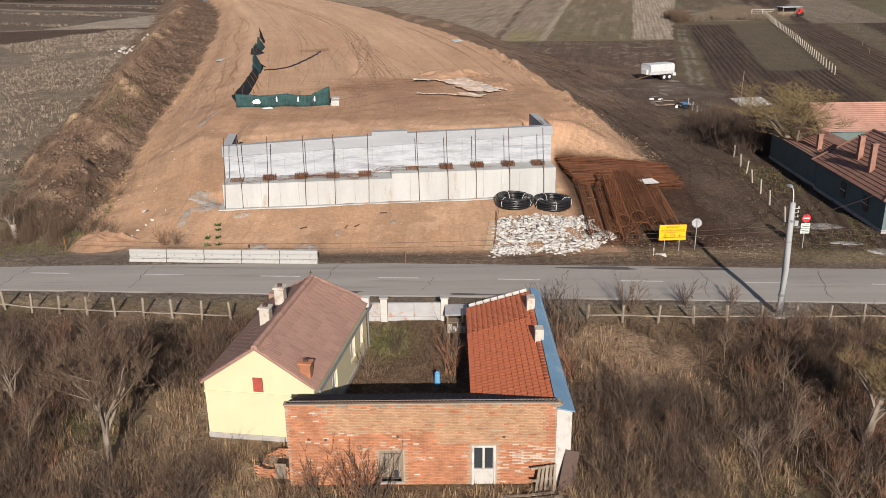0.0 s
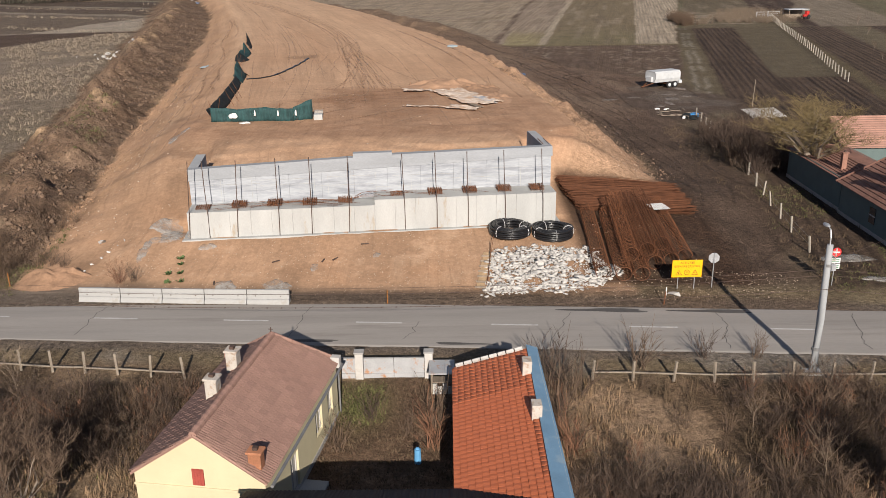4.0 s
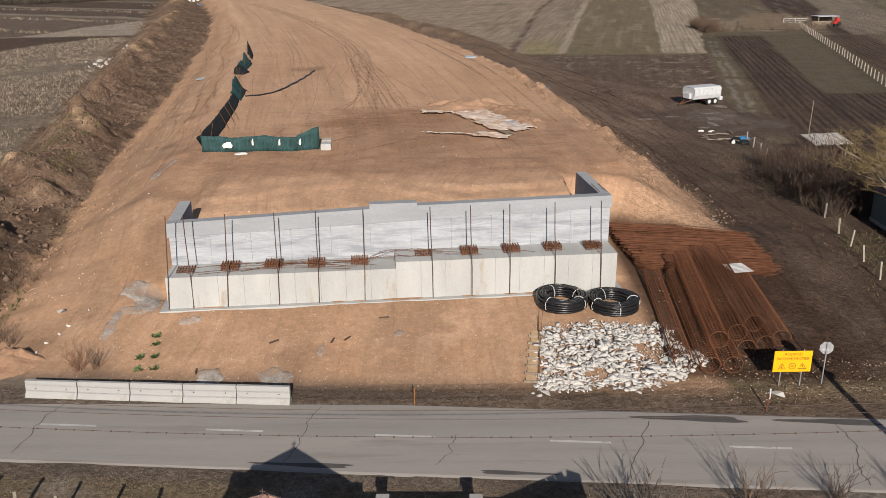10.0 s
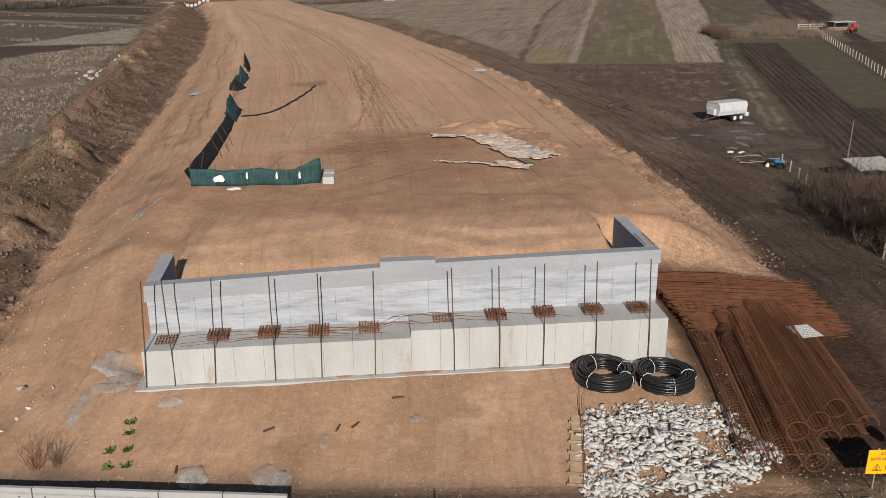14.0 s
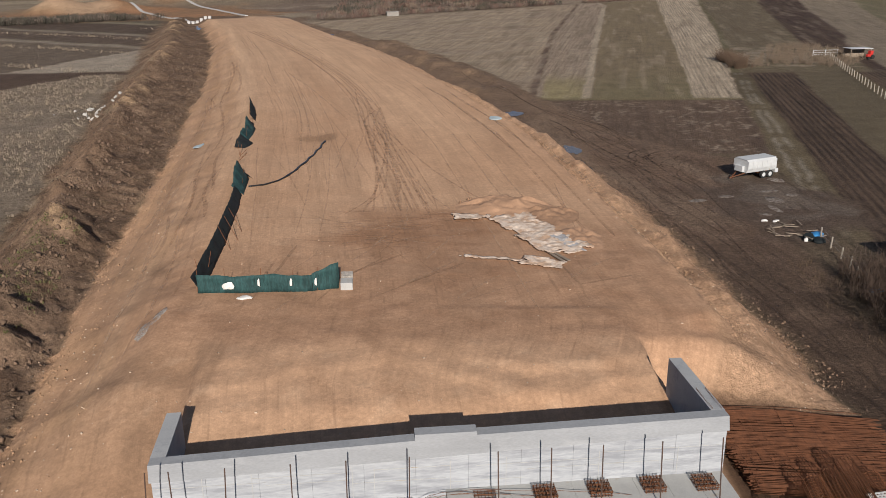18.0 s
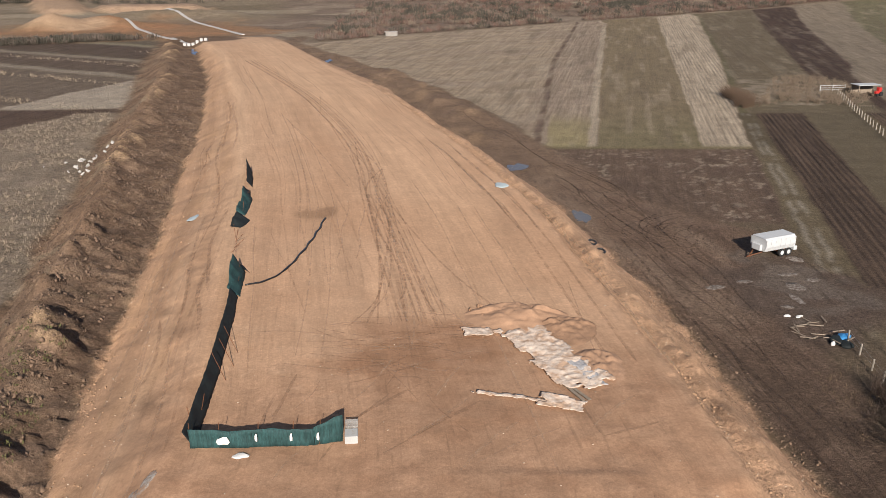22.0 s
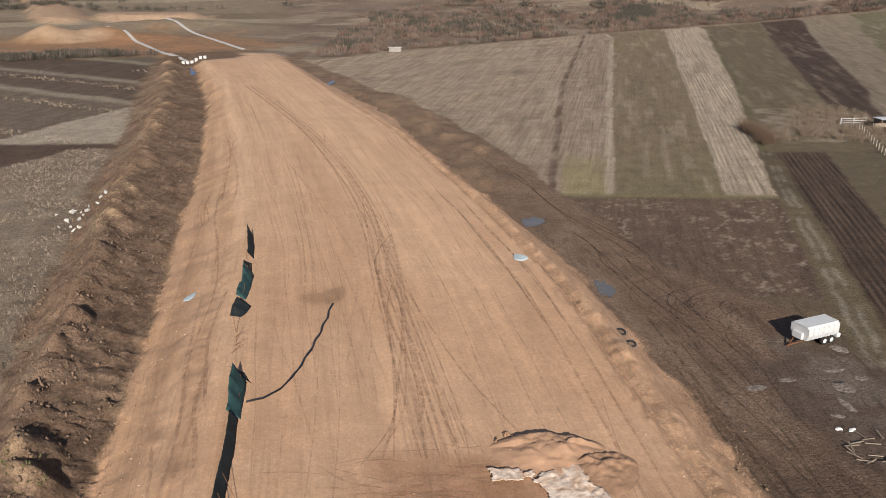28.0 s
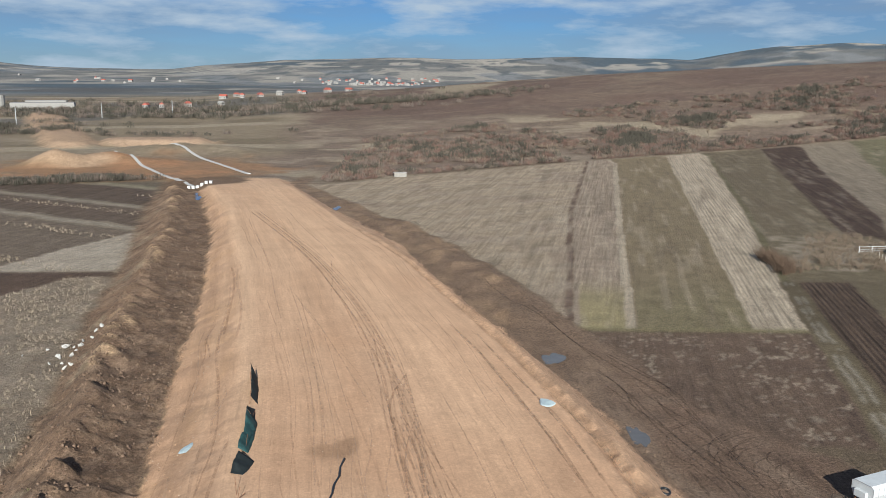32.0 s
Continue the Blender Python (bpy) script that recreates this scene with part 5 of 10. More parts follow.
for k in range(16):
    lb = bmesh.new()
    x0 = random.uniform(0.5, 16)
    ln_ = random.uniform(5, 10)
    x1 = min(26.2, x0 + ln_)
    y0, y1 = random.uniform(0.2, 1.8), random.uniform(0.2, 1.8)
    pts = []
    for i in range(9):
        f = i / 8
        x = x0 + (x1 - x0) * f
        base = 3.72 if x < 13.1 else 4.12
        pts.append((x, y0 + (y1 - y0) * f, base + 0.30 * math.sin(math.pi * f) * random.uniform(0.5, 1) + (0.35 if abs(x - 13.1) < 0.9 and x < 13.2 else 0)))
    add_path_tube(lb, pts, 0.011, 4)
    loose = part("loose_bar", lb, M_RUST)
    loose.matrix_basis = abut.matrix_basis.copy()
    tagged(loose, "long loose rusty bar lying along the bearing seat", "reinforcement", "loose bars on the seat")

# ---- road barrier ----
jb = bmesh.new()
prof = [(-0.3, 0), (0.3, 0), (0.3, 0.09), (0.13, 0.38), (0.09, 0.92), (-0.09, 0.92), (-0.13, 0.38), (-0.3, 0.09)]
add_prism(jb, [(y, z) for y, z in prof], -1.34, 1.34)
bmesh.ops.transform(jb, matrix=Matrix(((0, 0, 1, 0), (1, 0, 0, 0), (0, 1, 0, 0), (0, 0, 0, 1))), verts=jb.verts)
bmesh.ops.bevel(jb, geom=list(jb.edges), offset=0.015, segments=1, affect="EDGES")
barrier_body = mesh_of(jb, "body", material("barrier_concrete", (0.31, 0.31, 0.30), 0.85, 0.8, 0.08, 25, 0.08, dark=(0.28, 0.265, 0.24), stain=0.3))
# solid dark box in place of the shade inside a lifting hole
lift = mesh_of(box(-0.03, 0.03, -0.01, 0.01, -0.03, 0.03), "lifting_hole", M_ROD)
for k in range(5):
    x = -21.35 + 2.71 * k
    t = thing("concrete_barrier", x, 57.0 - 0.052 * (x + 22), 0.02, -3.2 + random.uniform(-0.6, 0.6), "whitish precast concrete traffic barrier beside the road", "barrier", "barriers along the road")
    o = new("body", barrier_body)
    o.parent = t
    for dx in (-0.8, 0.8):
        h = new("lifting_hole", lift)
        h.parent = t
        h.matrix_basis = pose(dx, -0.118, 0.52)

# ---- coils of pipe ----
def coil(x, y, turn, tilt):
    t = thing("pipe_coil", x, y, ground_at(x, y) - 0.02, turn, "coil of thick black plastic pipe tied with white straps", "pipe coil", "coils of pipe")
    rnd = random.Random(int(x * 10))
    for ring in range(5):
        for lay in range(5 - (ring > 3)):
            rr = 1.42 - 0.145 * ring + rnd.uniform(-0.03, 0.03)
            zc = 0.09 + 0.145 * lay + rnd.uniform(-0.015, 0.015)
            bm = bmesh.new()
            a0 = rnd.random() * 6
            add_path_tube(bm, [(rr * math.cos(a0 + i * math.pi / 16) + 0.03 * math.sin(3 * i), rr * math.sin(a0 + i * math.pi / 16), zc + 0.04 * math.sin(i * 0.4 + ring) * (lay > 2)) for i in range(32)], 0.068, 6, closed=True)
            part("pipe_turn", bm, M_BLACK, t, smooth=True)
    for k in range(4):
        a = k * math.pi / 2 + 0.5 + 0.3 * math.sin(5 * k + x)
        bm = bmesh.new()
        loop = []
        for i in range(12):
            th = i * math.pi / 6
            loop.append((1.14 + 0.40 * math.cos(th), 0.0, 0.38 + 0.42 * math.sin(th)))
        add_path_tube(bm, loop, 0.022, 4, closed=True)
        o = part("strap", bm, M_STRAP, t, "white tie strap")
        o.matrix_basis = pose(0, 0, 0, 0, 0, math.degrees(a))
    return t


M_STRAP = material("white_strap", (0.5, 0.5, 0.49), 0.6, 3, 0.1, 30, 0.0)
coil(5.3, 64.9, 10, 0)
coil(8.35, 65.0, 75, 0)

# ---- pile cages ----
def pile_cage(length, rad):
    bm = bmesh.new()
    nb = 16
    turns = int(length / 0.22)
    seg = 16
    pts = [(rad * math.cos(2 * math.pi * i / seg), length * i / (turns * seg), rad + rad * math.sin(2 * math.pi * i / seg)) for i in range(turns * seg + 1)]
    add_path_tube(bm, pts, 0.010, 3)
    return bm


def ring_bm(rad):
    bm = bmesh.new()
    add_path_tube(bm, [(rad * 0.94 * math.cos(i * math.pi / 12), 0, rad + rad * 0.94 * math.sin(i * math.pi / 12)) for i in range(24)], 0.018, 4, closed=True)
    return bm


M_CAGE = material("cage_steel", (0.125, 0.05, 0.022), 0.8, 2, 0.3, 30, 0.1, per_object=0.45)
cage_me = mesh_of(pile_cage(10.6, 0.52), "spiral", M_CAGE)
bar_bm = bmesh.new()
add_tube(bar_bm, (0, 0, 0), (0, 10.6, 0), 0.018, n=4)
bar_me = mesh_of(bar_bm, "bar", M_CAGE)
ring_me = mesh_of(ring_bm(0.52), "stiffener_ring", M_RUST)
for x0, y0, x1, y1, z in ((11.0, 58.9, 11.5, 69.5, 0.0), (12.3, 58.6, 12.9, 69.3, 0.0), (13.5, 58.7, 14.0, 69.3, 0.0), (12.9, 59.6, 13.5, 70.0, 0.92), (14.7, 60.3, 15.2, 70.8, 0.0), (15.9, 60.8, 16.4, 71.3, 0.0), (15.3, 61.3, 15.8, 71.8, 0.92), (14.1, 60.3, 14.6, 70.6, 0.92), (17.0, 61.5, 17.4, 71.8, 0.0)):
    g0, g1 = ground_at(x0, y0), ground_at(x1, y1)
    t = thing("pile_cage", x0, y0, 0, 0, "long round rusty reinforcement cage lying on the ground", "rebar cage", "stacked pile cages")
    d = Vector((x1 - x0, y1 - y0, 0))
    t.matrix_basis = Matrix.Translation((x0, y0, g0 + z)) @ Matrix.Rotation(math.atan2(-d.x, d.y), 4, "Z") @ Matrix.Rotation(math.atan2(g1 - g0, d.length), 4, "X")
    o = new("spiral", cage_me)
    o.parent = t
    for k in range(18):
        o = new("bar", bar_me)
        o.parent = t
        o.matrix_basis = pose(0.52 * math.cos(k * math.pi / 9), 0, 0.52 + 0.52 * math.sin(k * math.pi / 9))
    for k in range(5):
        o = new("stiffener_ring", ring_me)
        o.parent = t
        o.matrix_basis = pose(0, 0.05 + 2.6 * k, 0)
# mats and loose bars beyond them
bb = bmesh.new()
for k in range(620):
    cy = random.uniform(70.8, 78.2)
    f = (cy - 70.8) / 7.4
    x0 = 10.3 + random.uniform(-0.25, 0.25) + 0.12 * (78.2 - cy)
    x1 = 20.2 + random.uniform(-1.3, 0.4)
    tilt = random.uniform(-0.35, 0.5) * f
    z0, z1 = ground_at(x0, cy), ground_at(x1, cy + tilt)
    up = random.uniform(0.03, 0.6)
    mid = ((x0 + x1) / 2, cy + tilt / 2, max(ground_at((x0 + x1) / 2, cy), (z0 + z1) / 2) + up)
    add_path_tube(bb, [(x0, cy, z0 + up), mid, (x1, cy + tilt, z1 + up)], 0.024, 3)
for k in range(90):
    x = 11.2 + 8.4 * (k % 18) / 17 + random.uniform(-0.1, 0.1)
    y0 = random.uniform(70.5, 75)
    y1 = y0 + random.uniform(2, 3.5)
    add_path_tube(bb, [(x, y0, ground_at(x, y0) + 0.5), (x, (y0 + y1) / 2, ground_at(x, (y0 + y1) / 2) + 0.55), (x, y1, ground_at(x, y1) + 0.5)], 0.02, 3)
tagged(part("bar_heap", bb, M_RUST_D), "wide heap of long rusty reinforcing bars on the bank", "rebar heap", kind="stuff")
pn = thing("grid_panel", 16.9, 69.2, ground_at(16.9, 69.2) + 1.15, 12, "white perforated panel lying on the pile cages", "panel")
bm = bmesh.new()
for i in range(7):
    add_box(bm, -0.6 + 0.2 * i - 0.05, -0.6 + 0.2 * i + 0.05, -0.7, 0.7, 0, 0.03)
for i in range(8):
    add_box(bm, -0.65, 0.65, -0.7 + 0.2 * i - 0.045, -0.7 + 0.2 * i + 0.045, 0.031, 0.05)
part("grid", bm, M_STRAP, pn)


# ---- broken concrete ----
def rock_mesh(seed, sx, sy, sz):
    rnd = random.Random(seed)
    bm = bmesh.new()
    pts = [Vector((rnd.uniform(-1, 1) * sx, rnd.uniform(-1, 1) * sy, rnd.uniform(-1, 1) * sz)) for _ in range(13)]
    for p in pts:
        bm.verts.new(p)
    bmesh.ops.convex_hull(bm, input=list(bm.verts))
    for v in [v for v in bm.verts if not v.link_faces]:
        bm.verts.remove(v)
    return bm


M_RUBBLE = material("broken_concrete", (0.41, 0.395, 0.37), 0.9, 2.0, 0.15, 20, 0.25, per_object=0.10, dark=(0.29, 0.25, 0.205), stain=0.15)
stone_me = [mesh_of(rock_mesh(k, 0.20 * (1 + 0.35 * (k % 3 == 0)), 0.15, 0.10), "stone", M_RUBBLE) for k in range(10)]
heap = thing("rubble_heap", 7.4, 60.2, 0.0, 0, "heap of broken pale concrete pieces beside the road", "rubble")


HEAP = [(3.9, 62.6), (3.0, 56.9), (4.6, 57.2), (6.4, 57.5), (8.3, 57.1), (11.0, 58.4), (12.6, 60.0), (11.2, 61.0), (10.9, 63.3), (7.2, 63.2)]


def in_heap(x, y):
    """Whether a place lies inside the outline of the heap."""
    hit_ = False
    for (x0, y0), (x1, y1) in zip(HEAP, HEAP[1:] + HEAP[:1]):
        if (y0 > y) != (y1 > y) and x < (x1 - x0) * (y - y0) / (y1 - y0) + x0:
            hit_ = not hit_
    return hit_


slab_me = [mesh_of(rock_mesh(30 + k, 0.20 + 0.05 * (k % 3), 0.15, 0.035), "stone", M_RUBBLE) for k in range(8)] + stone_me[:3]
rr = random.Random(5)
made = 0
rest = []
while made < 1700:
    x, y = rr.uniform(2.8, 12.8), rr.uniform(56.2, 64.0)
    if not in_heap(x + rr.uniform(-0.3, 0.3), y + rr.uniform(-0.3, 0.3)):
        continue
    bare = math.hypot((x - 9.9) / 1.3, (y - 60.4) / 1.1) < 1 or math.hypot((x - 6.4) / 0.7, (y - 58.4) / 0.5) < 1
    if bare and rr.random() < 0.8:
        continue
    s = rr.choice((0.45, 0.55, 0.7, 0.85, 1.0, 1.35)) * (1.0 if y < 62.2 else 0.72)
    up = 0.03 + 0.42 * max(0, 1 - math.hypot((x - 7.2) / 4.4, (y - 60.3) / 3.3)) * rr.uniform(0.3, 1.0)
    steep = 50 if rr.random() < 0.22 else 20
    m = pose(x, y, ground_at(x, y) + up, rr.uniform(-steep, steep), rr.uniform(-steep, steep), rr.uniform(0, 360)) @ Matrix.Scale(s, 4)
    made += 1
    if made % 6 == 0 and made <= 1740:
        o = new("stone", rr.choice(slab_me))
        o.parent = heap
        o.matrix_basis = heap.matrix_basis.inverted() @ m
    else:
        rest.append((rr.choice(slab_me), m))
for k in range(1500):
    x, y = rr.uniform(2.9, 12.6), rr.uniform(56.4, 64.4)
    if in_heap(x, y):
        rest.append((rr.choice(slab_me), pose(x, y, ground_at(x, y) + 0.02 + 0.15 * rr.random(), rr.uniform(0, 90), rr.uniform(0, 90), rr.uniform(0, 360)) @ Matrix.Scale(rr.uniform(0.15, 0.4), 4)))


def joined(name, pairs, mats):
    """Many placed copies of small meshes as one mesh."""
    vs, loops, sizes, base, cache = [], [], [], 0, {}
    for me, m in pairs:
        if me.name not in cache:
            co = np.empty(len(me.vertices) * 3)
            me.vertices.foreach_get("co", co)
            li = np.empty(len(me.loops), np.int64)
            me.loops.foreach_get("vertex_index", li)
            cache[me.name] = (co.reshape(-1, 3), li, np.array([p.loop_total for p in me.polygons]))
        co, li, ls = cache[me.name]
        a = np.array(m)
        vs.append(co @ a[:3, :3].T + a[:3, 3])
        loops.append(li + base)
        sizes.append(ls)
        base += len(co)
    v, li, ls = np.concatenate(vs), np.concatenate(loops), np.concatenate(sizes)
    me = bpy.data.meshes.new(name)
    me.vertices.add(len(v))
    me.vertices.foreach_set("co", v.ravel())
    me.loops.add(len(li))
    me.loops.foreach_set("vertex_index", li)
    me.polygons.add(len(ls))
    me.polygons.foreach_set("loop_start", np.concatenate([[0], np.cumsum(ls)[:-1]]))
    me.update(calc_edges=True)
    for m in mats:
        me.materials.append(m)
    return new(name, me)


o = joined("rubble_small", rest, [M_RUBBLE])
tagged(o, "small broken concrete chips filling the heap", "rubble", kind="stuff")
# stones and clods scattered over the fill
M_CLOD = material("pale_pebble", (0.40, 0.31, 0.23), 0.9, 2, 0.25, 20, 0.1)
sc = []
for k in range(1500):
    x, y = rr.uniform(-23, 11), rr.uniform(57.2, 65.5)
    if -17.6 < x < 9 and y > 63.6 + 0.11 * (x + 17.5):
        continue
    sc.append((rr.choice(stone_me), pose(x, y, ground_at(x, y) + 0.01, rr.uniform(0, 90), 0, rr.uniform(0, 360)) @ Matrix.Scale(rr.uniform(0.08, 0.26), 4)))
for k in range(900):
    y = 66 + 120 * rr.random() ** 1.6
    l, r = along(DITCH, y)[0], along(RIGHT_TOE, y)[0]
    x = rr.choice((l + rr.uniform(-1, 5), r - rr.uniform(0, 6), rr.uniform(l, r)))
    sc.append((rr.choice(stone_me), pose(x, y, ground_at(x, y) + 0.01, rr.uniform(0, 90), 0, rr.uniform(0, 360)) @ Matrix.Scale(rr.uniform(0.15, 0.5), 4)))
for k in range(500):
    x, y = rr.uniform(11, 24), rr.uniform(56.2, 60.5)
    sc.append((rr.choice(stone_me), pose(x, y, ground_at(x, y) + 0.01, rr.uniform(0, 90), 0, rr.uniform(0, 360)) @ Matrix.Scale(rr.uniform(0.08, 0.3), 4)))
tagged(joined("scattered_stones", sc, [M_CLOD]), "pale stones strewn over the orange fill", "stones", kind="stuff")
# dark clods on the bank and along the toes
M_EARTH = material("dark_clod", (0.085, 0.058, 0.042), 0.95, 1, 0.3, 12, 0.3)
sc = []
for k in range(1400):
    y = 62 + 240 * rr.random() ** 1.5
    l, c, d = along(BERM_FOOT, y)[0], along(BERM_CREST, y)[0], along(DITCH, y)[0]
    x = l + (d - l) * rr.random()
    sc.append((rr.choice(stone_me), pose(x, y, ground_at(x, y) + 0.02, rr.uniform(0, 360), rr.uniform(0, 90), rr.uniform(0, 360)) @ Matrix.Scale(rr.choice((0.3, 0.4, 0.6, 1.0)) * rr.uniform(0.7, 1.3), 4)))
for k in range(420):
    y = 70 + 130 * rr.random()
    r = along(RIGHT_TOE, y)[0]
    x = r + rr.gauss(0.5, 1.2)
    sc.append((rr.choice(stone_me), pose(x, y, ground_at(x, y) + 0.02, rr.uniform(0, 360), rr.uniform(0, 90), rr.uniform(0, 360)) @ Matrix.Scale(rr.uniform(0.2, 0.55), 4)))
tagged(joined("earth_clods", sc, [M_EARTH]), "dark clods tipped on the spoil bank", "clods", kind="stuff")

# set slabs of spilt concrete
M_SPILL = rut_material("spilt_concrete", (0.39, 0.37, 0.34), 0.0, 0.72)


def spill(x, y, rx, ry, seed, mat=None, label="thin grey patch of spilt concrete", cat="concrete patch", lift=0.02, name="concrete_patch"):
    rnd = random.Random(seed)
    bm = bmesh.new()
    cx = bm.verts.new((x, y, ground_at(x, y) + lift + 0.05))
    rings = []
    for f in (0.5, 0.85, 1.0):
        ring = []
        for i in range(20):
            a = i * math.pi / 10
            k = f * (1 + (0.22 * math.sin(2 * a + seed) + 0.10 * math.sin(5 * a + 2 * seed) + rnd.uniform(-0.12, 0.12)))
            px, py = x + rx * k * math.cos(a), y + ry * k * math.sin(a)
            ring.append(bm.verts.new((px, py, ground_at(px, py) + (lift + 0.04 if f < 1 else -0.03))))
        rings.append(ring)
    for i in range(20):
        bm.faces.new((cx, rings[0][i], rings[0][(i + 1) % 20]))
        for a, b in zip(rings, rings[1:]):
            bm.faces.new((a[i], b[i], b[(i + 1) % 20], a[(i + 1) % 20]))
    return tagged(part(name, bm, mat or M_SPILL, smooth=True), label, cat, cat + "es")


for k, (x, y, rx, ry) in enumerate(((-16.0, 63.0, 0.55, 0.4), (-19.6, 65.7, 1.0, 1.1), (-10.3, 58.4, 0.9, 0.8), (-13.8, 58.5, 0.9, 0.6), (-20.3, 62.6, 0.4, 1.2), (-18.8, 64.6, 0.9, 0.8), (-19.3, 63.9, 1.0, 0.5), (29.0, 63.4, 1.6, 1.0), (29.5, 59.4, 1.2, 0.5), (31.5, 57.4, 1.6, 0.7), (-8.2, 60.6, 0.35, 0.4), (-4.1, 62.0, 0.3, 0.25))):
    spill(x, y, rx, ry, k + 1)

# board walk strip beside the heap
st = thing("board_strip", 3.25, 60.1, 0, -8.3, "flat strip of short pale boards on battens", "boards")
for k in range(7):
    y = -2.05 + k * 0.66
    wx, wy = 3.25 + 0.14 * y, 60.1 + y
    z = ground_at(wx, wy) + 0.06
    part("board", box(-0.27 + 0.03 * (k % 2), 0.25 + 0.03 * (k % 3), y - 0.3, y + 0.32, z, z + 0.035), material("pale_board", (0.48, 0.33, 0.19), 0.85, 2, 0.2, 20, 0.1) if k == 0 else bpy.data.materials["pale_board"], st)
    part("batten", box(-0.36, 0.36, y - 0.34, y - 0.30, z - 0.08, z + 0.05), M_WOOD, st)
bm = bmesh.new()
add_tube(bm, (0.34, -2.1, ground_at(3.3, 58) + 0.1), (0.3, 3.4, ground_at(3.9, 63.2) + 0.7), 0.02, n=4)
add_tube(bm, (0.42, -1.9, ground_at(3.3, 58) + 0.1), (0.18, 3.0, ground_at(3.9, 63.2) + 0.5), 0.02, n=4)
part("bar", bm, M_RUST, st)

# ---- signs ----
M_SIGN_Y = material("yellow_sign_sheet", (0.75, 0.36, 0.004), 0.5, 2, 0.05, 40, 0.0)
M_INK = material("black_ink", (0.015, 0.014, 0.012), 0.6, 2, 0.1, 40, 0.0)
M_RED = material("red_sign_sheet", (0.55, 0.03, 0.03), 0.5, 2, 0.08, 40, 0.0)
M_SIGN_W = material("white_sign_sheet", (0.5, 0.5, 0.49), 0.5, 2, 0.06, 40, 0.0)


def lettering(text, size, mat, parent, m, name="lettering"):
    cu = bpy.data.curves.new(name, "FONT")
    cu.body, cu.size, cu.extrude, cu.align_x, cu.align_y = text, size, 0.002, "CENTER", "CENTER"
    tmp = bpy.data.objects.new("tmp", cu)
    scene.collection.objects.link(tmp)
    dg = bpy.context.evaluated_depsgraph_get()
    me = bpy.data.meshes.new_from_object(tmp.evaluated_get(dg))
    bpy.data.objects.remove(tmp)
    me.materials.clear()
    me.materials.append(mat)
    o = new(name, me)
    o.parent = parent
    o.matrix_basis = m
    return o


def flat_ring(bm, pts, width):
    """A closed band along a polygon in the x-z plane, facing -y."""
    c = Vector((sum(p[0] for p in pts) / len(pts), sum(p[1] for p in pts) / len(pts)))
    inner = [c + (Vector(p) - c) * (1 - width / (Vector(p) - c).length) for p in pts]
    n = len(pts)
    for i in range(n):
        j = (i + 1) % n
        q = [bm.verts.new((p[0], y, p[1])) for y in (0, -0.004) for p in (pts[i], pts[j], inner[j], inner[i])]
        bm.faces.new(q[4:])
        bm.faces.new((q[0], q[1], q[5], q[4]))
        bm.faces.new((q[2], q[3], q[7], q[6]))


sg = thing("site_sign", 16.08, 57.7, ground_at(16.1, 57.7), 2, "yellow site warning board on two posts by the road", "sign")
part("board", box(-0.97, 0.97, -0.02, 0.02, 0.82, 1.98, 0.008), M_SIGN_Y, sg, "yellow board with black writing")
for x in (-0.52, 0.55):
    bm = bmesh.new()
    add_tube(bm, (x, 0.05, -0.3), (x, 0.05, 2.03), 0.03, n=8)
    part("post", bm, M_GREY_METAL, sg)
face = pose(0, -0.024, 0, 90, 0, 0)
lettering("ATENTIE!", 0.22, M_INK, sg, pose(0, -0.024, 1.80, 90, 0, 0))
lettering("INTRARE SANTIER", 0.205, M_INK, sg, pose(0, -0.024, 1.55, 90, 0, 0))
for x in (-0.52, 0.52):
    bm = bmesh.new()
    flat_ring(bm, [(x - 0.21, 0.98), (x + 0.21, 0.98), (x, 1.33)], 0.05)
    o = part("pictogram", bm, M_INK, sg)
    o.matrix_basis = pose(0, -0.022, 0)
    bm = bmesh.new()
    add_box(bm, x - 0.02, x + 0.02, -0.027, -0.022, 1.07, 1.19)
    if x < 0:
        add_box(bm, x - 0.07, x + 0.06, -0.027, -0.022, 1.03, 1.06)
    part("pictogram", bm, M_INK, sg)
bm = bmesh.new()
flat_ring(bm, [(0.18 * math.cos(i * math.pi / 12), 1.15 + 0.18 * math.sin(i * math.pi / 12)) for i in range(24)], 0.03)
part("pictogram", bm, M_INK, sg).matrix_basis = pose(0, -0.022, 0)
lettering("30", 0.17, M_INK, sg, pose(0, -0.024, 1.15, 90, 0, 0))

sp = thing("stop_sign", 17.85, 58.0, ground_at(17.85, 58.0), -6, "grey back of an eight-sided stop sign on a post", "sign")
bm = bmesh.new()
add_prism(bm, [(0.36 * math.cos(math.pi / 8 + i * math.pi / 4), 0.36 * math.sin(math.pi / 8 + i * math.pi / 4)) for i in range(8)], -0.012, 0.012)
bmesh.ops.transform(bm, matrix=pose(0, 0.05, 2.0, 90), verts=bm.verts)
part("plate", bm, M_GREY_METAL, sp)
bm = bmesh.new()
add_tube(bm, (0, 0, -0.3), (0, 0, 2.35), 0.032, n=8)
part("post", bm, M_GREY_METAL, sp)
part("clamp", box(-0.2, 0.2, 0.0, 0.04, 1.85, 1.9), M_GREY_METAL, sp)

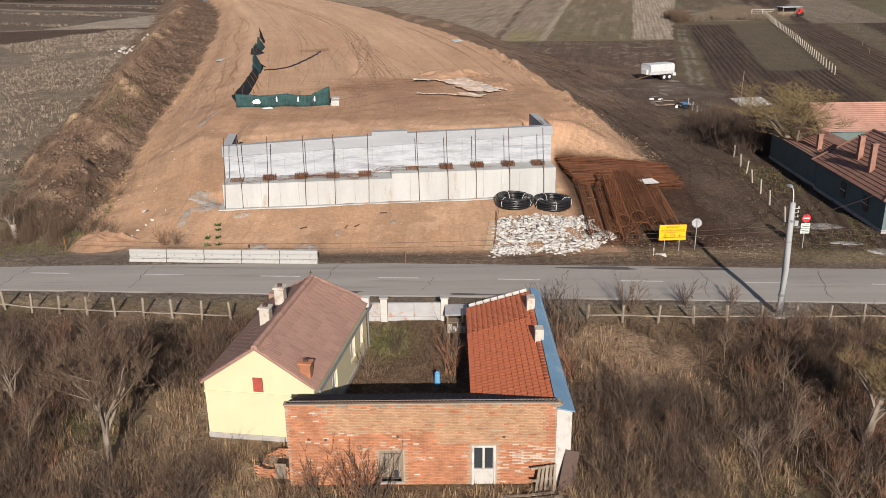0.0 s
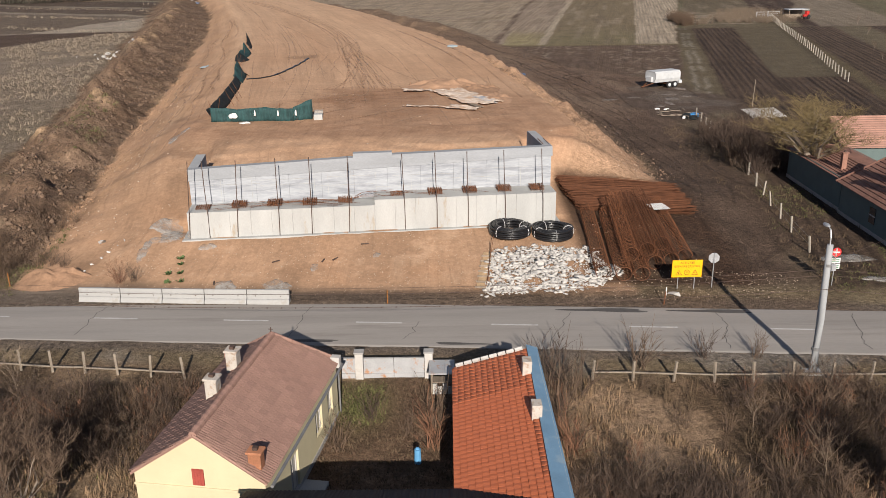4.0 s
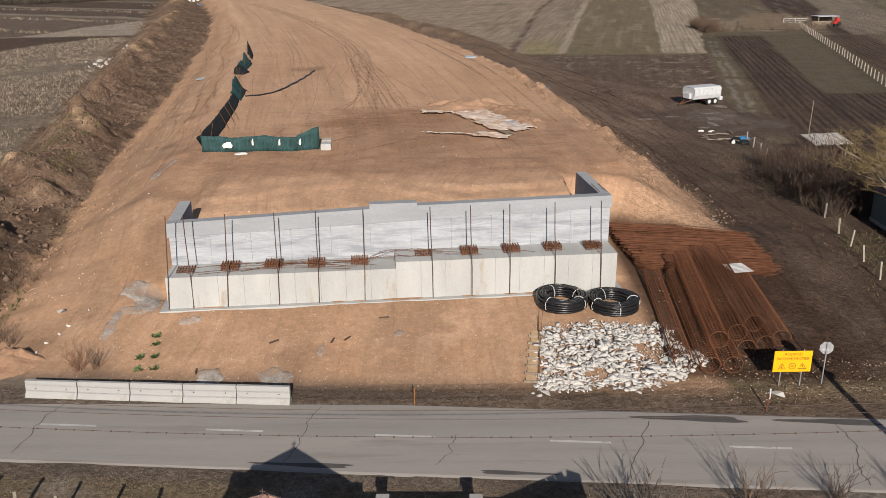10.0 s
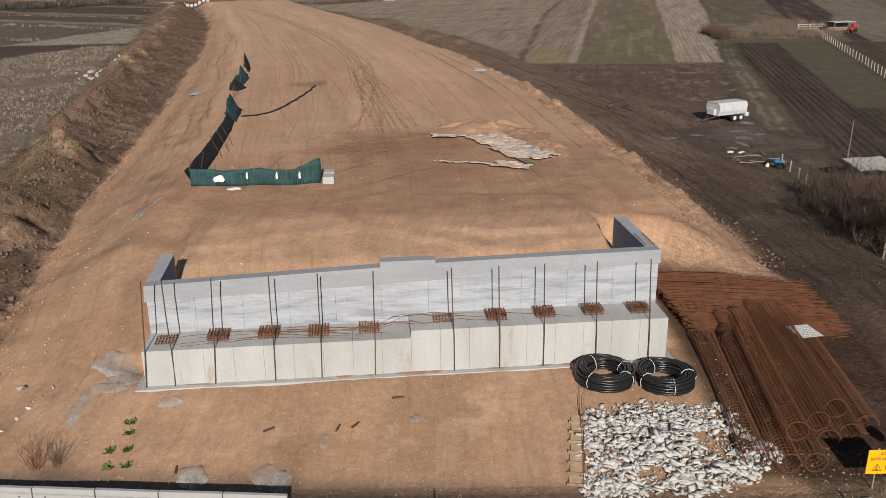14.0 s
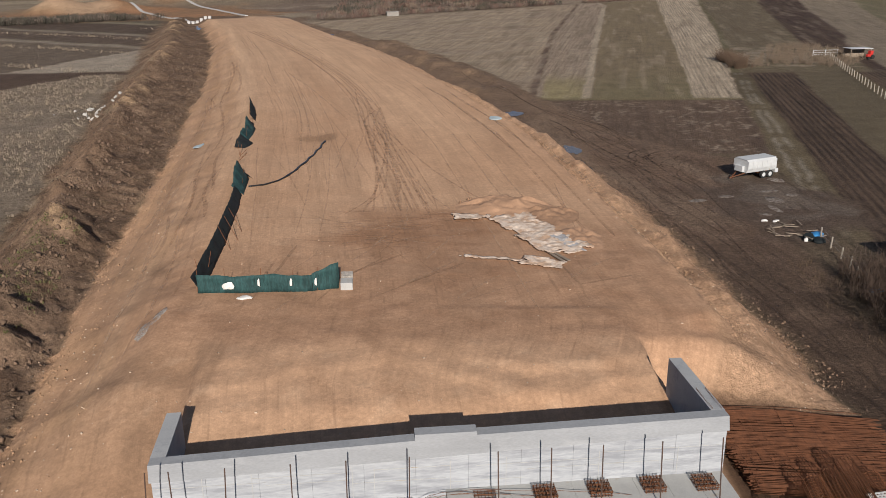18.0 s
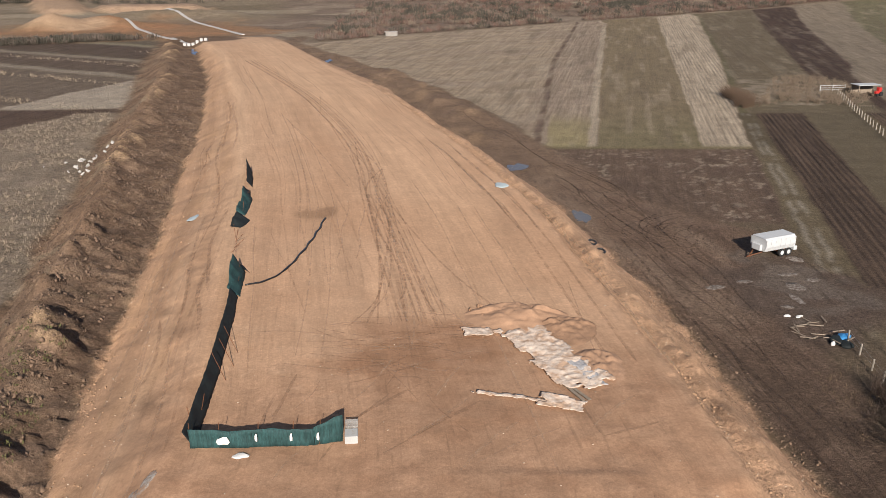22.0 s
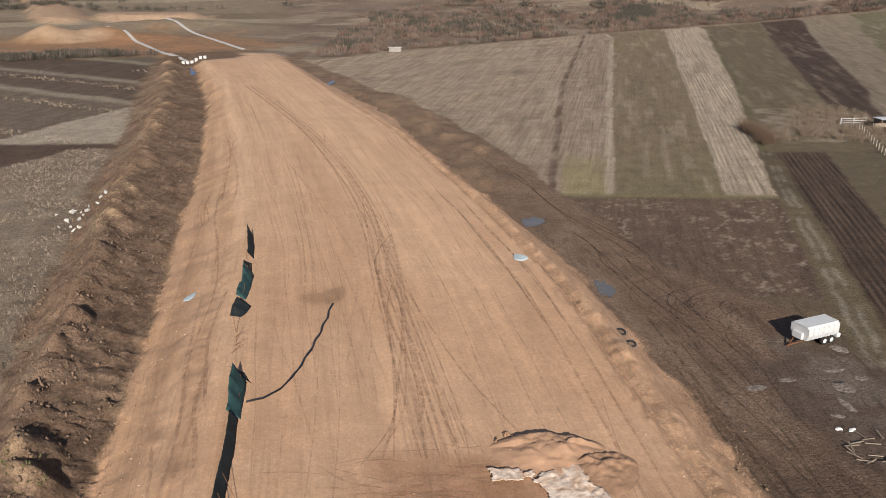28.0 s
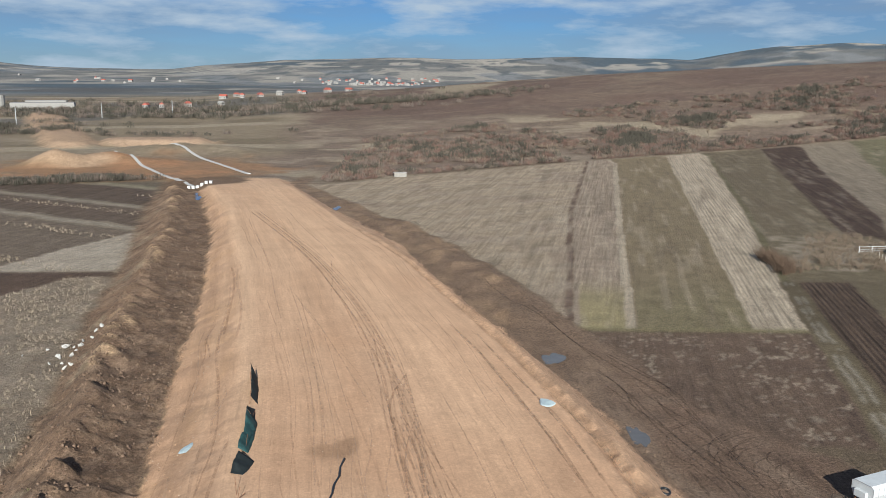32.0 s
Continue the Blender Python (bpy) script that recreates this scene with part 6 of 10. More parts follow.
ne = thing("no_entry_sign", 25.8, 58.4, ground_at(25.8, 58.4), 3, "red round no-entry sign over a white plate on a post", "sign")
bm = bmesh.new()
add_tube(bm, (0, 0.03, -0.3), (0, 0.03, 2.6), 0.03, n=8)
part("post", bm, M_GREY_METAL, ne)
bm = bmesh.new()
add_prism(bm, [(0.31 * math.cos(i * math.pi / 12), 0.31 * math.sin(i * math.pi / 12)) for i in range(24)], -0.01, 0.01)
bmesh.ops.transform(bm, matrix=pose(0, -0.01, 2.3, 90), verts=bm.verts)
part("disc", bm, M_RED, ne, "red disc with a white bar")
part("bar", box(-0.22, 0.22, -0.03, -0.022, 2.25, 2.35), M_SIGN_W, ne)
for z in (1.55, 1.15):
    pl = part("plate", box(-0.33, 0.33, -0.02, 0.0, z, z + 0.36), M_SIGN_W, ne, "white plate with unreadable lines")
    for i in range(2):
        part("line", box(-0.25, 0.25, -0.026, -0.0215, z + 0.08 + 0.14 * i, z + 0.13 + 0.14 * i), bpy.data.materials["dark_sign_green"] if "dark_sign_green" in bpy.data.materials else material("dark_sign_green", (0.05, 0.16, 0.08), 0.6, 2, 0.1), pl)

# small marker posts near the road
M_ORANGE_P = material("orange_marker", (0.24, 0.10, 0.025), 0.7, 3, 0.2, 30, 0.1)
for x, y, h, lean, mat, lab in ((-3.0, 56.15, 1.0, 0, M_ORANGE_P, "short orange marker stake by the road edge"), (14.2, 55.6, 1.0, 4, M_RUST, "rusty stake with a white tag by the road"), (-28.3, 59.3, 1.1, 0, M_ORANGE_P, "orange marker stake on the grass verge")):
    t = thing("marker_stake", x, y, ground_at(x, y) - 0.1, 0, lab, "stake", "stakes by the road")
    bm = bmesh.new()
    add_tube(bm, (0, 0, 0), (0.02 * lean, 0, h), 0.042, 0.036, 6)
    part("stake", bm, mat, t)
    if lean:
        part("tag", box(0.06, 0.12, -0.03, 0.03, 0.7, 1.25), M_SIGN_W, t, "white tag")
tagged(part("concrete_lump", rock_mesh(3, 0.45, 0.3, 0.15), M_RUBBLE), "flat lump of concrete by the sign", "stone").matrix_basis = pose(15.2, 56.9, ground_at(15.2, 56.9) + 0.06)
for k, (x, y, s) in enumerate(((-23.2, 62.2, 0.5), (-22.9, 62.9, 0.6), (-22.5, 63.6, 0.45), (-24.0, 64.5, 1.2), (-23.5, 61.3, 0.6), (-23.7, 60.4, 0.5), (-22.2, 64.2, 0.5))):
    o = tagged(new("concrete_lump", stone_me[k]), "pale lump of broken concrete on the bank edge", "stone", "lumps on the bank edge")
    o.matrix_basis = pose(x, y, ground_at(x, y) + 0.08 * s, 15 * k, 20, 50 * k) @ Matrix.Scale(s * 1.3, 4)
for k, (x, y, a) in enumerate(((-10.9, 61.2, 40), (-7.7, 61.4, 80), (-5.0, 63.4, 10), (-14.6, 58.9, 100), (-6.9, 61.6, 60))):
    tagged(part("charred_stick", box(-0.3, 0.3, -0.05, 0.05, 0, 0.07, 0.015), M_ROD), "short dark stick lying on the fill", "stick", "sticks on the fill").matrix_basis = pose(x, y, ground_at(x, y) + 0.02, 0, 0, a)

# green weeds on the slope
M_WEED = material("green_weed", (0.075, 0.115, 0.04), 0.8, 3, 0.3, 20, 0.1)
for k, (x, y) in enumerate(((-17.5, 61.6), (-17.4, 61.0), (-17.9, 59.9), (-17.2, 60.0), (-17.7, 59.0), (-16.9, 59.1))):
    rnd = random.Random(k)
    bm = bmesh.new()
    for i in range(26):
        a, l = rnd.uniform(0, 6.28), rnd.uniform(0.12, 0.34)
        p = Vector((rnd.uniform(-0.12, 0.12), rnd.uniform(-0.12, 0.12), 0))
        d = Vector((math.cos(a), math.sin(a), rnd.uniform(0.3, 1.2))).normalized()
        s = Vector((-d.y, d.x, 0)).normalized() * l * 0.28
        q = [bm.verts.new(v) for v in (p, p + d * l * 0.5 + s, p + d * l, p + d * l * 0.5 - s)]
        bm.faces.new(q)
    o = tagged(part("weed", bm, M_WEED), "small leafy green weed growing in the bare fill", "weed", "weeds on the slope")
    o.matrix_basis = pose(x, y, ground_at(x, y))


# ---- silt fence on the embankment ----
M_NET = material("green_shade_net", (0.018, 0.052, 0.052), 0.75, 1.8, 0.45, 9, 0.5, axis=(2.5, 2.5, 0.35))
M_NET_B = material("black_shade_net", (0.010, 0.014, 0.015), 0.8, 2.5, 0.3, 60, 0.2)


def net_sheet(pts, h0, h1, mat, parent, seed, label="", lean=0.0, wave=0.05):
    """A sagging thin sheet hung between stakes along pts (x, y)."""
    rnd = random.Random(seed)
    dense = []
    for (x0, y0), (x1, y1) in zip(pts, pts[1:]):
        n = max(2, int(math.hypot(x1 - x0, y1 - y0) / 0.25))
        dense += [(x0 + (x1 - x0) * i / n, y0 + (y1 - y0) * i / n) for i in range(n)]
    dense.append(pts[-1])
    bm = bmesh.new()
    rows = []
    for i, (x, y) in enumerate(dense):
        f = i / (len(dense) - 1)
        top = h0 + (h1 - h0) * f + wave * (math.sin(i * 0.34 + seed) + 0.5 * math.sin(i * 0.9 + 2 * seed)) + rnd.uniform(-0.025, 0.025)
        g = ground_at(x, y)
        row = []
        for j in range(5):
            k = j / 4
            b = 0.10 * math.sin(i * 0.55 + seed + 2 * k) * math.sin(math.pi * k) + 0.03 * rnd.uniform(-1, 1)
            row.append(bm.verts.new((x + b - lean * (k - 0.5) * (1 + 0.05 * math.sin(i * 0.3 + seed)), y - b, g - 0.05 + (top + 0.05) * k)))
        rows.append(row)
    for a, b in zip(rows, rows[1:]):
        for j in range(4):
            bm.faces.new((a[j], b[j], b[j + 1], a[j + 1]))
    o = part("net", bm, mat, parent, label, smooth=True)
    md = o.modifiers.new("thick", "SOLIDIFY")
    md.thickness = 0.012
    return o


sf = thing("silt_fence", 0, 0, 0, 0, "sagging dark green net fence on thin stakes", "net fence")
net_sheet([(-21.9, 88.3), (-17.0, 88.5), (-14.0, 88.8)], 1.3, 1.25, M_NET, sf, 1, "green net along the front")
net_sheet([(-14.0, 88.8), (-12.2, 89.2)], 1.25, 2.0, M_NET, sf, 8, "net drawn up at the end stake")
net_sheet([(-21.9, 88.3), (-22.9, 98.6), (-24.2, 109.0), (-25.0, 113.5)], 1.15, 0.95, M_NET_B, sf, 2, "black net along the edge", 0.72, 0.03)
net_sheet([(-25.0, 113.5), (-25.6, 117.5), (-25.9, 119.8)], 0.9, 2.1, M_NET, sf, 3, "bunched net hanging from its stakes", 1.2, 0.15)
net_sheet([(-25.4, 119.6), (-26.6, 121.6)], 0.9, 0.5, M_NET_B, sf, 4, "", 1.3, 0.2)
net_sheet([(-29.6, 134.0), (-29.4, 137.0)], 0.5, 0.9, M_NET_B, sf, 5, "", 1.5, 0.25)
net_sheet([(-30.2, 138.8), (-30.4, 142.5), (-31.0, 146.5)], 0.7, 1.7, M_NET, sf, 6, "", 1.1, 0.2)
net_sheet([(-31.4, 147.5), (-31.9, 150.5)], 1.2, 0.5, M_NET_B, sf, 7, "", 0.9, 0.2)
net_sheet([(-32.0, 152.0), (-32.9, 156.5), (-33.9, 160.5)], 1.0, 2.1, M_NET_B, sf, 9, "", 0.8, 0.15)
for x, y, lx, ly in ((-28.2, 125.5, 1.1, -0.4), (-28.3, 127.0, 1.3, -0.5), (-28.7, 129.0, 1.2, -0.6), (-25.4, 116.8, 0.4, -1.0), (-26.0, 119.6, 0.3, -0.4), (-31.4, 147.8, 0.5, -0.5)):
    bm = bmesh.new()
    g = ground_at(x, y)
    add_tube(bm, (x, y, g - 0.1), (x + lx, y + ly, g + 1.1), 0.022, n=5)
    part("stake", bm, M_RUST, sf, "thin rusty stake")
for x, y, lx, ly in ((-21.9, 88.4, 0.0, 0.2), (-20.0, 88.45, -0.05, 0.35), (-17.6, 88.5, 0.1, 0.3), (-15.4, 88.65, 0.1, 0.35), (-13.7, 88.8, 0.1, 0.35), (-22.1, 90.2, -0.5, 0.5), (-22.4, 92.6, 0.5, -0.2), (-21.6, 97.2, -1.5, 1.6), (-21.5, 99.4, -1.6, 1.7), (-21.7, 101.6, -1.6, 1.8), (-26.6, 119, 0.1, 0), (-28.3, 128, 0.3, 0.4), (-28.7, 130, -0.2, 0.3), (-30.2, 139.6, 0.3, 0), (-32.6, 152, 0.2, 0), (-33.9, 158.5, 0, 0)):
    bm = bmesh.new()
    g = ground_at(x, y)
    add_tube(bm, (x, y, g - 0.3), (x + lx, y + ly, g + 1.65), 0.022, n=5)
    part("stake", bm, M_RUST, sf, "thin rusty stake")
M_BAG = material("white_sack", (0.55, 0.54, 0.52), 0.8, 2, 0.12, 20, 0.1)


def sack(name, x, y, z, sx, sy, sz, turn, label, cat="sack", group="", mat=None):
    bm = bmesh.new()
    bmesh.ops.create_icosphere(bm, subdivisions=2, radius=1.0)
    rnd = random.Random(int(abs(x * 13 + y * 7)))
    for v in bm.verts:
        n = v.co.normalized()
        k = 1 + 0.16 * math.sin(4 * n.x + 3 * n.y * rnd.uniform(0.95, 1.05)) + rnd.uniform(-0.07, 0.07)
        v.co = Vector((n.x * sx * k, n.y * sy * k, max(-0.6, n.z) * sz * k))
    o = part(name, bm, mat or M_BAG, smooth=False)
    o.matrix_basis = pose(x, y, z, 0, 0, turn)
    return tagged(o, label, cat, group)


sack("white_sack", -19.7, 88.25, ground_at(-19.7, 88.2) + 0.55, 0.42, 0.12, 0.32, 0, "white sheet caught on the green net", "sheet")
sack("white_sack", -18.4, 87.4, ground_at(-18.4, 87.4) + 0.05, 0.55, 0.3, 0.10, 8, "white sack lying before the net fence", "sack")
for x in (-17.6, -15.4, -13.7):
    sack("white_rag", x, 88.3 + 0.06 * (x + 17.6), ground_at(x, 88.5) + 0.75, 0.09, 0.07, 0.34, 0, "white rag tied to a fence stake", "rag", "rags on the net fence")
sack("white_sack", 1.9, 153.4, ground_at(1.9, 153.4) + 0.1, 0.95, 1.2, 0.2, 20, "pale plastic sheet crumpled at the embankment edge", "sheet", "", material("pale_plastic", (0.36, 0.42, 0.43), 0.35, 2, 0.15, 20, 0.1, spec=0.5))
sack("white_sack", -37.4, 143.7, ground_at(-37.4, 143.7) + 0.08, 0.45, 1.4, 0.12, -12, "pale plastic sheet lying on the haul strip", "sheet", "", bpy.data.materials["pale_plastic"])
spill(-23.5, 85.0, 0.4, 1.0, 31)
spill(-24.1, 83.4, 0.35, 1.4, 33)
bl = thing("concrete_blocks", -11.75, 90.0, ground_at(-11.75, 90.0), 6, "two pale concrete blocks set end to end", "block")
part("block", box(-0.42, 0.42, -1.05, -0.05, -0.05, 0.5, 0.02), M_CONC_WARM, bl)
part("block", box(-0.40, 0.44, 0.0, 0.95, -0.05, 0.62, 0.02), M_SPILL, bl)

# black hose
hose = [(-24.6, 116.2), (-23.3, 116.9), (-22.1, 118.6), (-21.3, 121.4), (-20.7, 125.4), (-20.3, 129.6), (-20.05, 134.0), (-20.0, 138.6)]
bm = bmesh.new()
pts = []
for (x0, y0), (x1, y1) in zip(hose, hose[1:]):
    for i in range(5):
        f = i / 5
        x, y = x0 + (x1 - x0) * f, y0 + (y1 - y0) * f
        w = 0.08 * math.sin(y * 1.7) * (y > 121)
        pts.append((x + w, y, ground_at(x + w, y) + 0.07))
add_path_tube(bm, pts, [0.09 + 0.05 * (i > 12) * (0.6 + 0.4 * math.sin(i * 1.9)) for i in range(len(pts))], 6)
tagged(part("drain_hose", bm, M_BLACK, smooth=True), "black flat hose lying curved across the fill", "hose")

# sand pile with torn sheeting
def mound(name, x, y, sx, sy, h, seed, mat, label, cat):
    bm = bmesh.new()
    n = 44
    rows = []
    for j in range(n + 1):
        row = []
        for i in range(n + 1):
            u, v = 2 * i / n - 1, 2 * j / n - 1
            px, py = x + u * sx, y + v * sy
            r = math.hypot(u, v * (1.0 if v < 0.1 else 1.0 + 1.1 * (v - 0.1)))
            k = min(1.0, max(0.0, 1 - r) * (1.2 if v < 0.1 else 2.2))
            z = ground_at(px, py) - 0.08 + h * k * (1 + 0.5 * noise.noise((px * 0.5 + seed, py * 0.5, 0))) + 0.22 * k * noise.noise((px * 1.3, py * 1.3, seed)) + 0.14 * k * noise.noise((px * 2.9, py * 2.9, seed)) + 0.07 * k * noise.noise((px * 6, py * 6, seed))
            row.append(bm.verts.new((px, py, z)))
        rows.append(row)
    for a, b in zip(rows, rows[1:]):
        for i in range(n):
            bm.faces.new((a[i], a[i + 1], b[i + 1], b[i]))
    return tagged(part(name, bm, mat, smooth=True), label, cat)


M_SAND = material("sand_heap", (0.335, 0.205, 0.128), 0.95, 0.8, 0.14, 10, 0.3)
M_SANDD = material("damp_sand", (0.265, 0.16, 0.098), 0.95, 0.8, 0.18, 8, 0.35)
mound("sand_mound", 0.6, 109.2, 4.9, 3.9, 0.8, 1, M_SAND, "low heap of orange sand with an eroded rim", "sand heap")
mound("sand_mound", 4.6, 107.0, 2.8, 3.8, 0.5, 5, M_SANDD, "darker flattened heap of sand", "sand heap")
mound("sand_mound", 6.2, 100.2, 2.2, 4.6, 0.35, 9, M_SAND, "small ridge of spilt sand", "sand heap")
mound("earth_mound", -25.6, 59.6, 2.8, 1.7, 0.7, 13, M_SANDD, "low tipped mound of orange earth by the road", "earth mound")
for k in range(9):
    x, y = random.uniform(-4.2, -1.5), random.uniform(108.4, 111.4)
    o = tagged(new("sand_clod", stone_me[k]), "broken clod of dark sand on the heap rim", "clod", "clods on the sand heap")
    o.data = stone_me[k]
    o.matrix_basis = pose(x, y, ground_at(x, y) + 0.15, 30 * k, 20 * k, 60 * k) @ Matrix.Scale(1.5, 4)
    o.material_slots[0].link = "OBJECT"
    o.material_slots[0].material = M_SANDD
M_SHEET = material("torn_white_sheet", (0.60, 0.50, 0.41), 0.75, 0.7, 0.14, 9, 0.4, dark=(0.44, 0.30, 0.205), stain=0.6)


def sheeting(cx, cy, ux, uy, lu, lv, seed, label, name="torn_sheeting"):
    """A crumpled sheet with ragged edges and holes, along (ux, uy)."""
    bm = bmesh.new()
    nu, nv = int(lu / 0.12), int(lv / 0.12)
    grid = {}
    for i in range(nu + 1):
        for j in range(nv + 1):
            u, v = (i / nu - 0.5) * lu, (j / nv - 0.5) * lv
            edge = max(abs(2 * i / nu - 1), abs(2 * j / nv - 1))
            q = noise.noise((u * 0.6 + seed, v * 0.6, 1.3)) + 0.5 * noise.noise((u * 1.6, v * 1.6, seed))
            if edge + 0.42 * q > 0.98 or q < -0.78:
                continue
            x, y = cx + ux * u - uy * v, cy + uy * u + ux * v
            z = ground_at(x, y) + 0.28 + 0.12 * noise.noise((u * 0.4, v * 0.4, seed)) - 0.16 * abs(noise.noise((u * 1.3 + v * 0.7, v * 1.0, seed + 4))) - 0.10 * abs(noise.noise((u * 3.0, v * 2.6 + u, seed)))
            grid[i, j] = bm.verts.new((x, y, z))
    for (i, j) in list(grid):
        q = [grid.get(k) for k in ((i, j), (i + 1, j), (i + 1, j + 1), (i, j + 1))]
        if all(q):
            bm.faces.new(q)
    for v in [v for v in bm.verts if not v.link_faces]:
        bm.verts.remove(v)
    o = tagged(part(name, bm, M_SHEET, smooth=True), label, "sheeting", "torn sheeting on the sand")
    o.modifiers.new("thick", "SOLIDIFY").thickness = 0.015
    return o


sheeting(2.7, 101.6, 0.43, -0.903, 11.8, 4.4, 3, "large crumpled dirty-white sheet over the sand heap")
sheeting(-3.0, 105.8, 1.0, 0.1, 2.8, 2.0, 8, "small torn piece of pale sheet")
M_PLASTIC = material("grey_plastic_film", (0.40, 0.385, 0.375), 0.35, 1.5, 0.2, 12, 0.4, spec=0.5)
sheeting(5.0, 98.6, 0.36, -0.93, 5.6, 1.3, 21, "grey plastic film trailing from the sheet").data.materials[0] = M_PLASTIC
sheeting(2.6, 94.0, 0.9, -0.3, 3.6, 2.0, 12, "crumpled scraps of pale sheet")
sheeting(-1.0, 94.9, 0.93, -0.28, 5.8, 0.6, 17, "long narrow strip of twisted pale sheet")
tagged(part("plank", box(-0.12, 0.12, -1.3, 1.3, 0, 0.05), M_WOOD), "grey plank lying beside the sheet", "plank", "planks by the sheet").matrix_basis = pose(3.6, 95.6, ground_at(3.6, 95.6) + 0.15, 0, 0, 24)
tagged(part("plank", box(-0.12, 0.12, -1.2, 1.2, 0, 0.05), M_WOOD), "grey plank lying beside the sheet", "plank", "planks by the sheet").matrix_basis = pose(4.0, 95.5, ground_at(4.0, 95.5) + 0.18, 0, 0, 28)
for k, (x, y) in enumerate(((12.2, 134.0), (11.6, 136.6))):
    bm = bmesh.new()
    add_path_tube(bm, [(0.46 * math.cos(i * math.pi / 8), 0.46 * math.sin(i * math.pi / 8), 0.14) for i in range(16)], 0.13, 8, closed=True)
    o = tagged(part("old_tyre", bm, M_BLACK, smooth=True), "black tyre lying at the foot of the bank", "tyre", "tyres at the bank foot")
    o.matrix_basis = pose(x, y, ground_at(x, y) + 0.05, 14, 10, 0)

# loose clods on the banks and along the shoulder
M_CLOD = material("earth_clod", (0.15, 0.10, 0.068), 0.95, 2, 0.3, 12, 0.3)
M_CLOD_S = material("sand_clod", (0.30, 0.19, 0.115), 0.95, 2, 0.2, 12, 0.3)
ck = random.Random(41)
clod_me = [mesh_of(rock_mesh(60 + k, 0.16, 0.15, 0.10), "clod", M_CLOD) for k in range(6)]
dark_c, pale_c = [], []


def drop_clod(to, x, y, s):
    to.append((clod_me[ck.randrange(6)], pose(x, y, ground_at(x, y) + 0.03 * s, ck.uniform(0, 360), ck.uniform(0, 360), ck.uniform(0, 360)) @ Matrix.Scale(s, 4)))


for k in range(5200):
    y = 64 + 200 * ck.random() ** 1.3
    xf, xc, xd = (float(along(l, y)[0]) for l in (BERM_FOOT, BERM_CREST, DITCH))
    x = ck.uniform(xf, xd) if k % 3 else xc + ck.gauss(0, 1.5)
    drop_clod(dark_c, x, y, 0.35 + 1.5 * ck.random() ** 4)
for k in range(3600):
    y = 84 + 170 * ck.random() ** 1.3
    xr, xt = float(along(RIGHT_CREST, y)[0]), float(along(RIGHT_TOE, y)[0])
    if k % 2:
        drop_clod(pale_c, xr + ck.gauss(2.3, 0.6), y, 0.2 + 0.8 * ck.random() ** 4)
    else:
        drop_clod(dark_c, xt + ck.gauss(0.6, 0.9), y, 0.25 + 0.9 * ck.random() ** 4)
for k in range(1500):
    y = ck.uniform(66, 150)
    xd, xl = float(along(DITCH, y)[0]), float(along(LEFT_CREST, y)[0])
    drop_clod(pale_c, xd + abs(ck.gauss(0, 1.5)), y, 0.2 + 0.6 * ck.random() ** 4)
tagged(joined("earth_clods", dark_c, [M_CLOD]), "dark earth clods scattered over the banks", "clods", kind="stuff")
tagged(joined("sand_clods", pale_c, [M_CLOD_S]), "sandy clods along the embankment shoulder", "clods", kind="stuff")

# puddles
M_WATER = material("muddy_water", (0.10, 0.095, 0.092), 0.15, 0.5, 0.1, 8, 0.02, spec=0.35)


def puddle(x, y, rx, ry, seed):
    rnd = random.Random(seed)
    z = min(ground_at(x + a, y + b) for a in (-1, 0, 1) for b in (-1, 0, 1)) + 0.14
    bm = bmesh.new()
    vs = []
    for i in range(24):
        a = i * math.pi / 12
        k = 1 + 0.3 * math.sin(2 * a + seed) + 0.15 * math.sin(5 * a + seed) + rnd.uniform(-0.06, 0.06)
        vs.append(bm.verts.new((x + rx * k * math.cos(a), y + ry * k * math.sin(a), z)))
    bm.faces.new(vs)
    tagged(part("puddle", bm, M_WATER), "still puddle in a muddy wheel rut", "puddle", "puddles in the mud")


puddle(6.5, 184.0, 1.5, 3.0, 1)
puddle(13.3, 155.5, 0.9, 3.4, 2)
puddle(-97.5, 349.0, 2.2, 6.5, 3)
puddle(-92.8, 338.0, 1.8, 5.0, 4)
puddle(-45.5, 331.0, 1.2, 5.0, 6)

# concrete channels and kerb blocks of the works further on
M_PALE = material("pale_new_concrete", (0.4, 0.39, 0.375), 0.85, 0.4, 0.08, 10, 0.1)
for line in (((-102, 369), (-120, 399), (-137, 430), (-160, 468), (-184, 506)), ((-95, 424), (-111, 452), (-127, 479), (-147, 508), (-168, 537))):
    t = thing("drain_channel", 0, 0, 0, 0, "pale precast concrete drainage channel along the works", "drain channel", "drain channels")
    for (x0, y0), (x1, y1) in zip(line, line[1:]):
        n = 6
        for i in range(n):
            a, b = i / n, (i + 1.0) / n
            ax, ay, bx, by = x0 + (x1 - x0) * a, y0 + (y1 - y0) * a, x0 + (x1 - x0) * b, y0 + (y1 - y0) * b
            d = Vector((bx - ax, by - ay, 0))
            za, zb = ground_at(ax, ay), ground_at(bx, by)
            bm = box(-0.7, 0.7, 0.05, d.length - 0.05, -1.2, 0.35)
            o = part("channel_unit", bm, M_PALE, t)
            o.matrix_basis = Matrix.Translation((ax, ay, za)) @ Matrix.Rotation(math.atan2(-d.x, d.y), 4, "Z") @ Matrix.Rotation(math.atan2(zb - za, d.length), 4, "X")
for k in range(6):
    x, y = -103.5 + 1.5 * k, 366.0 + 0.4 * k
    tagged(part("concrete_block", box(-0.55, 0.55, -0.5, 0.5, -0.3, 1.0, 0.03), M_PALE), "pale concrete block set down in a row", "block", "row of blocks").matrix_basis = pose(x, y, ground_at(x, y))


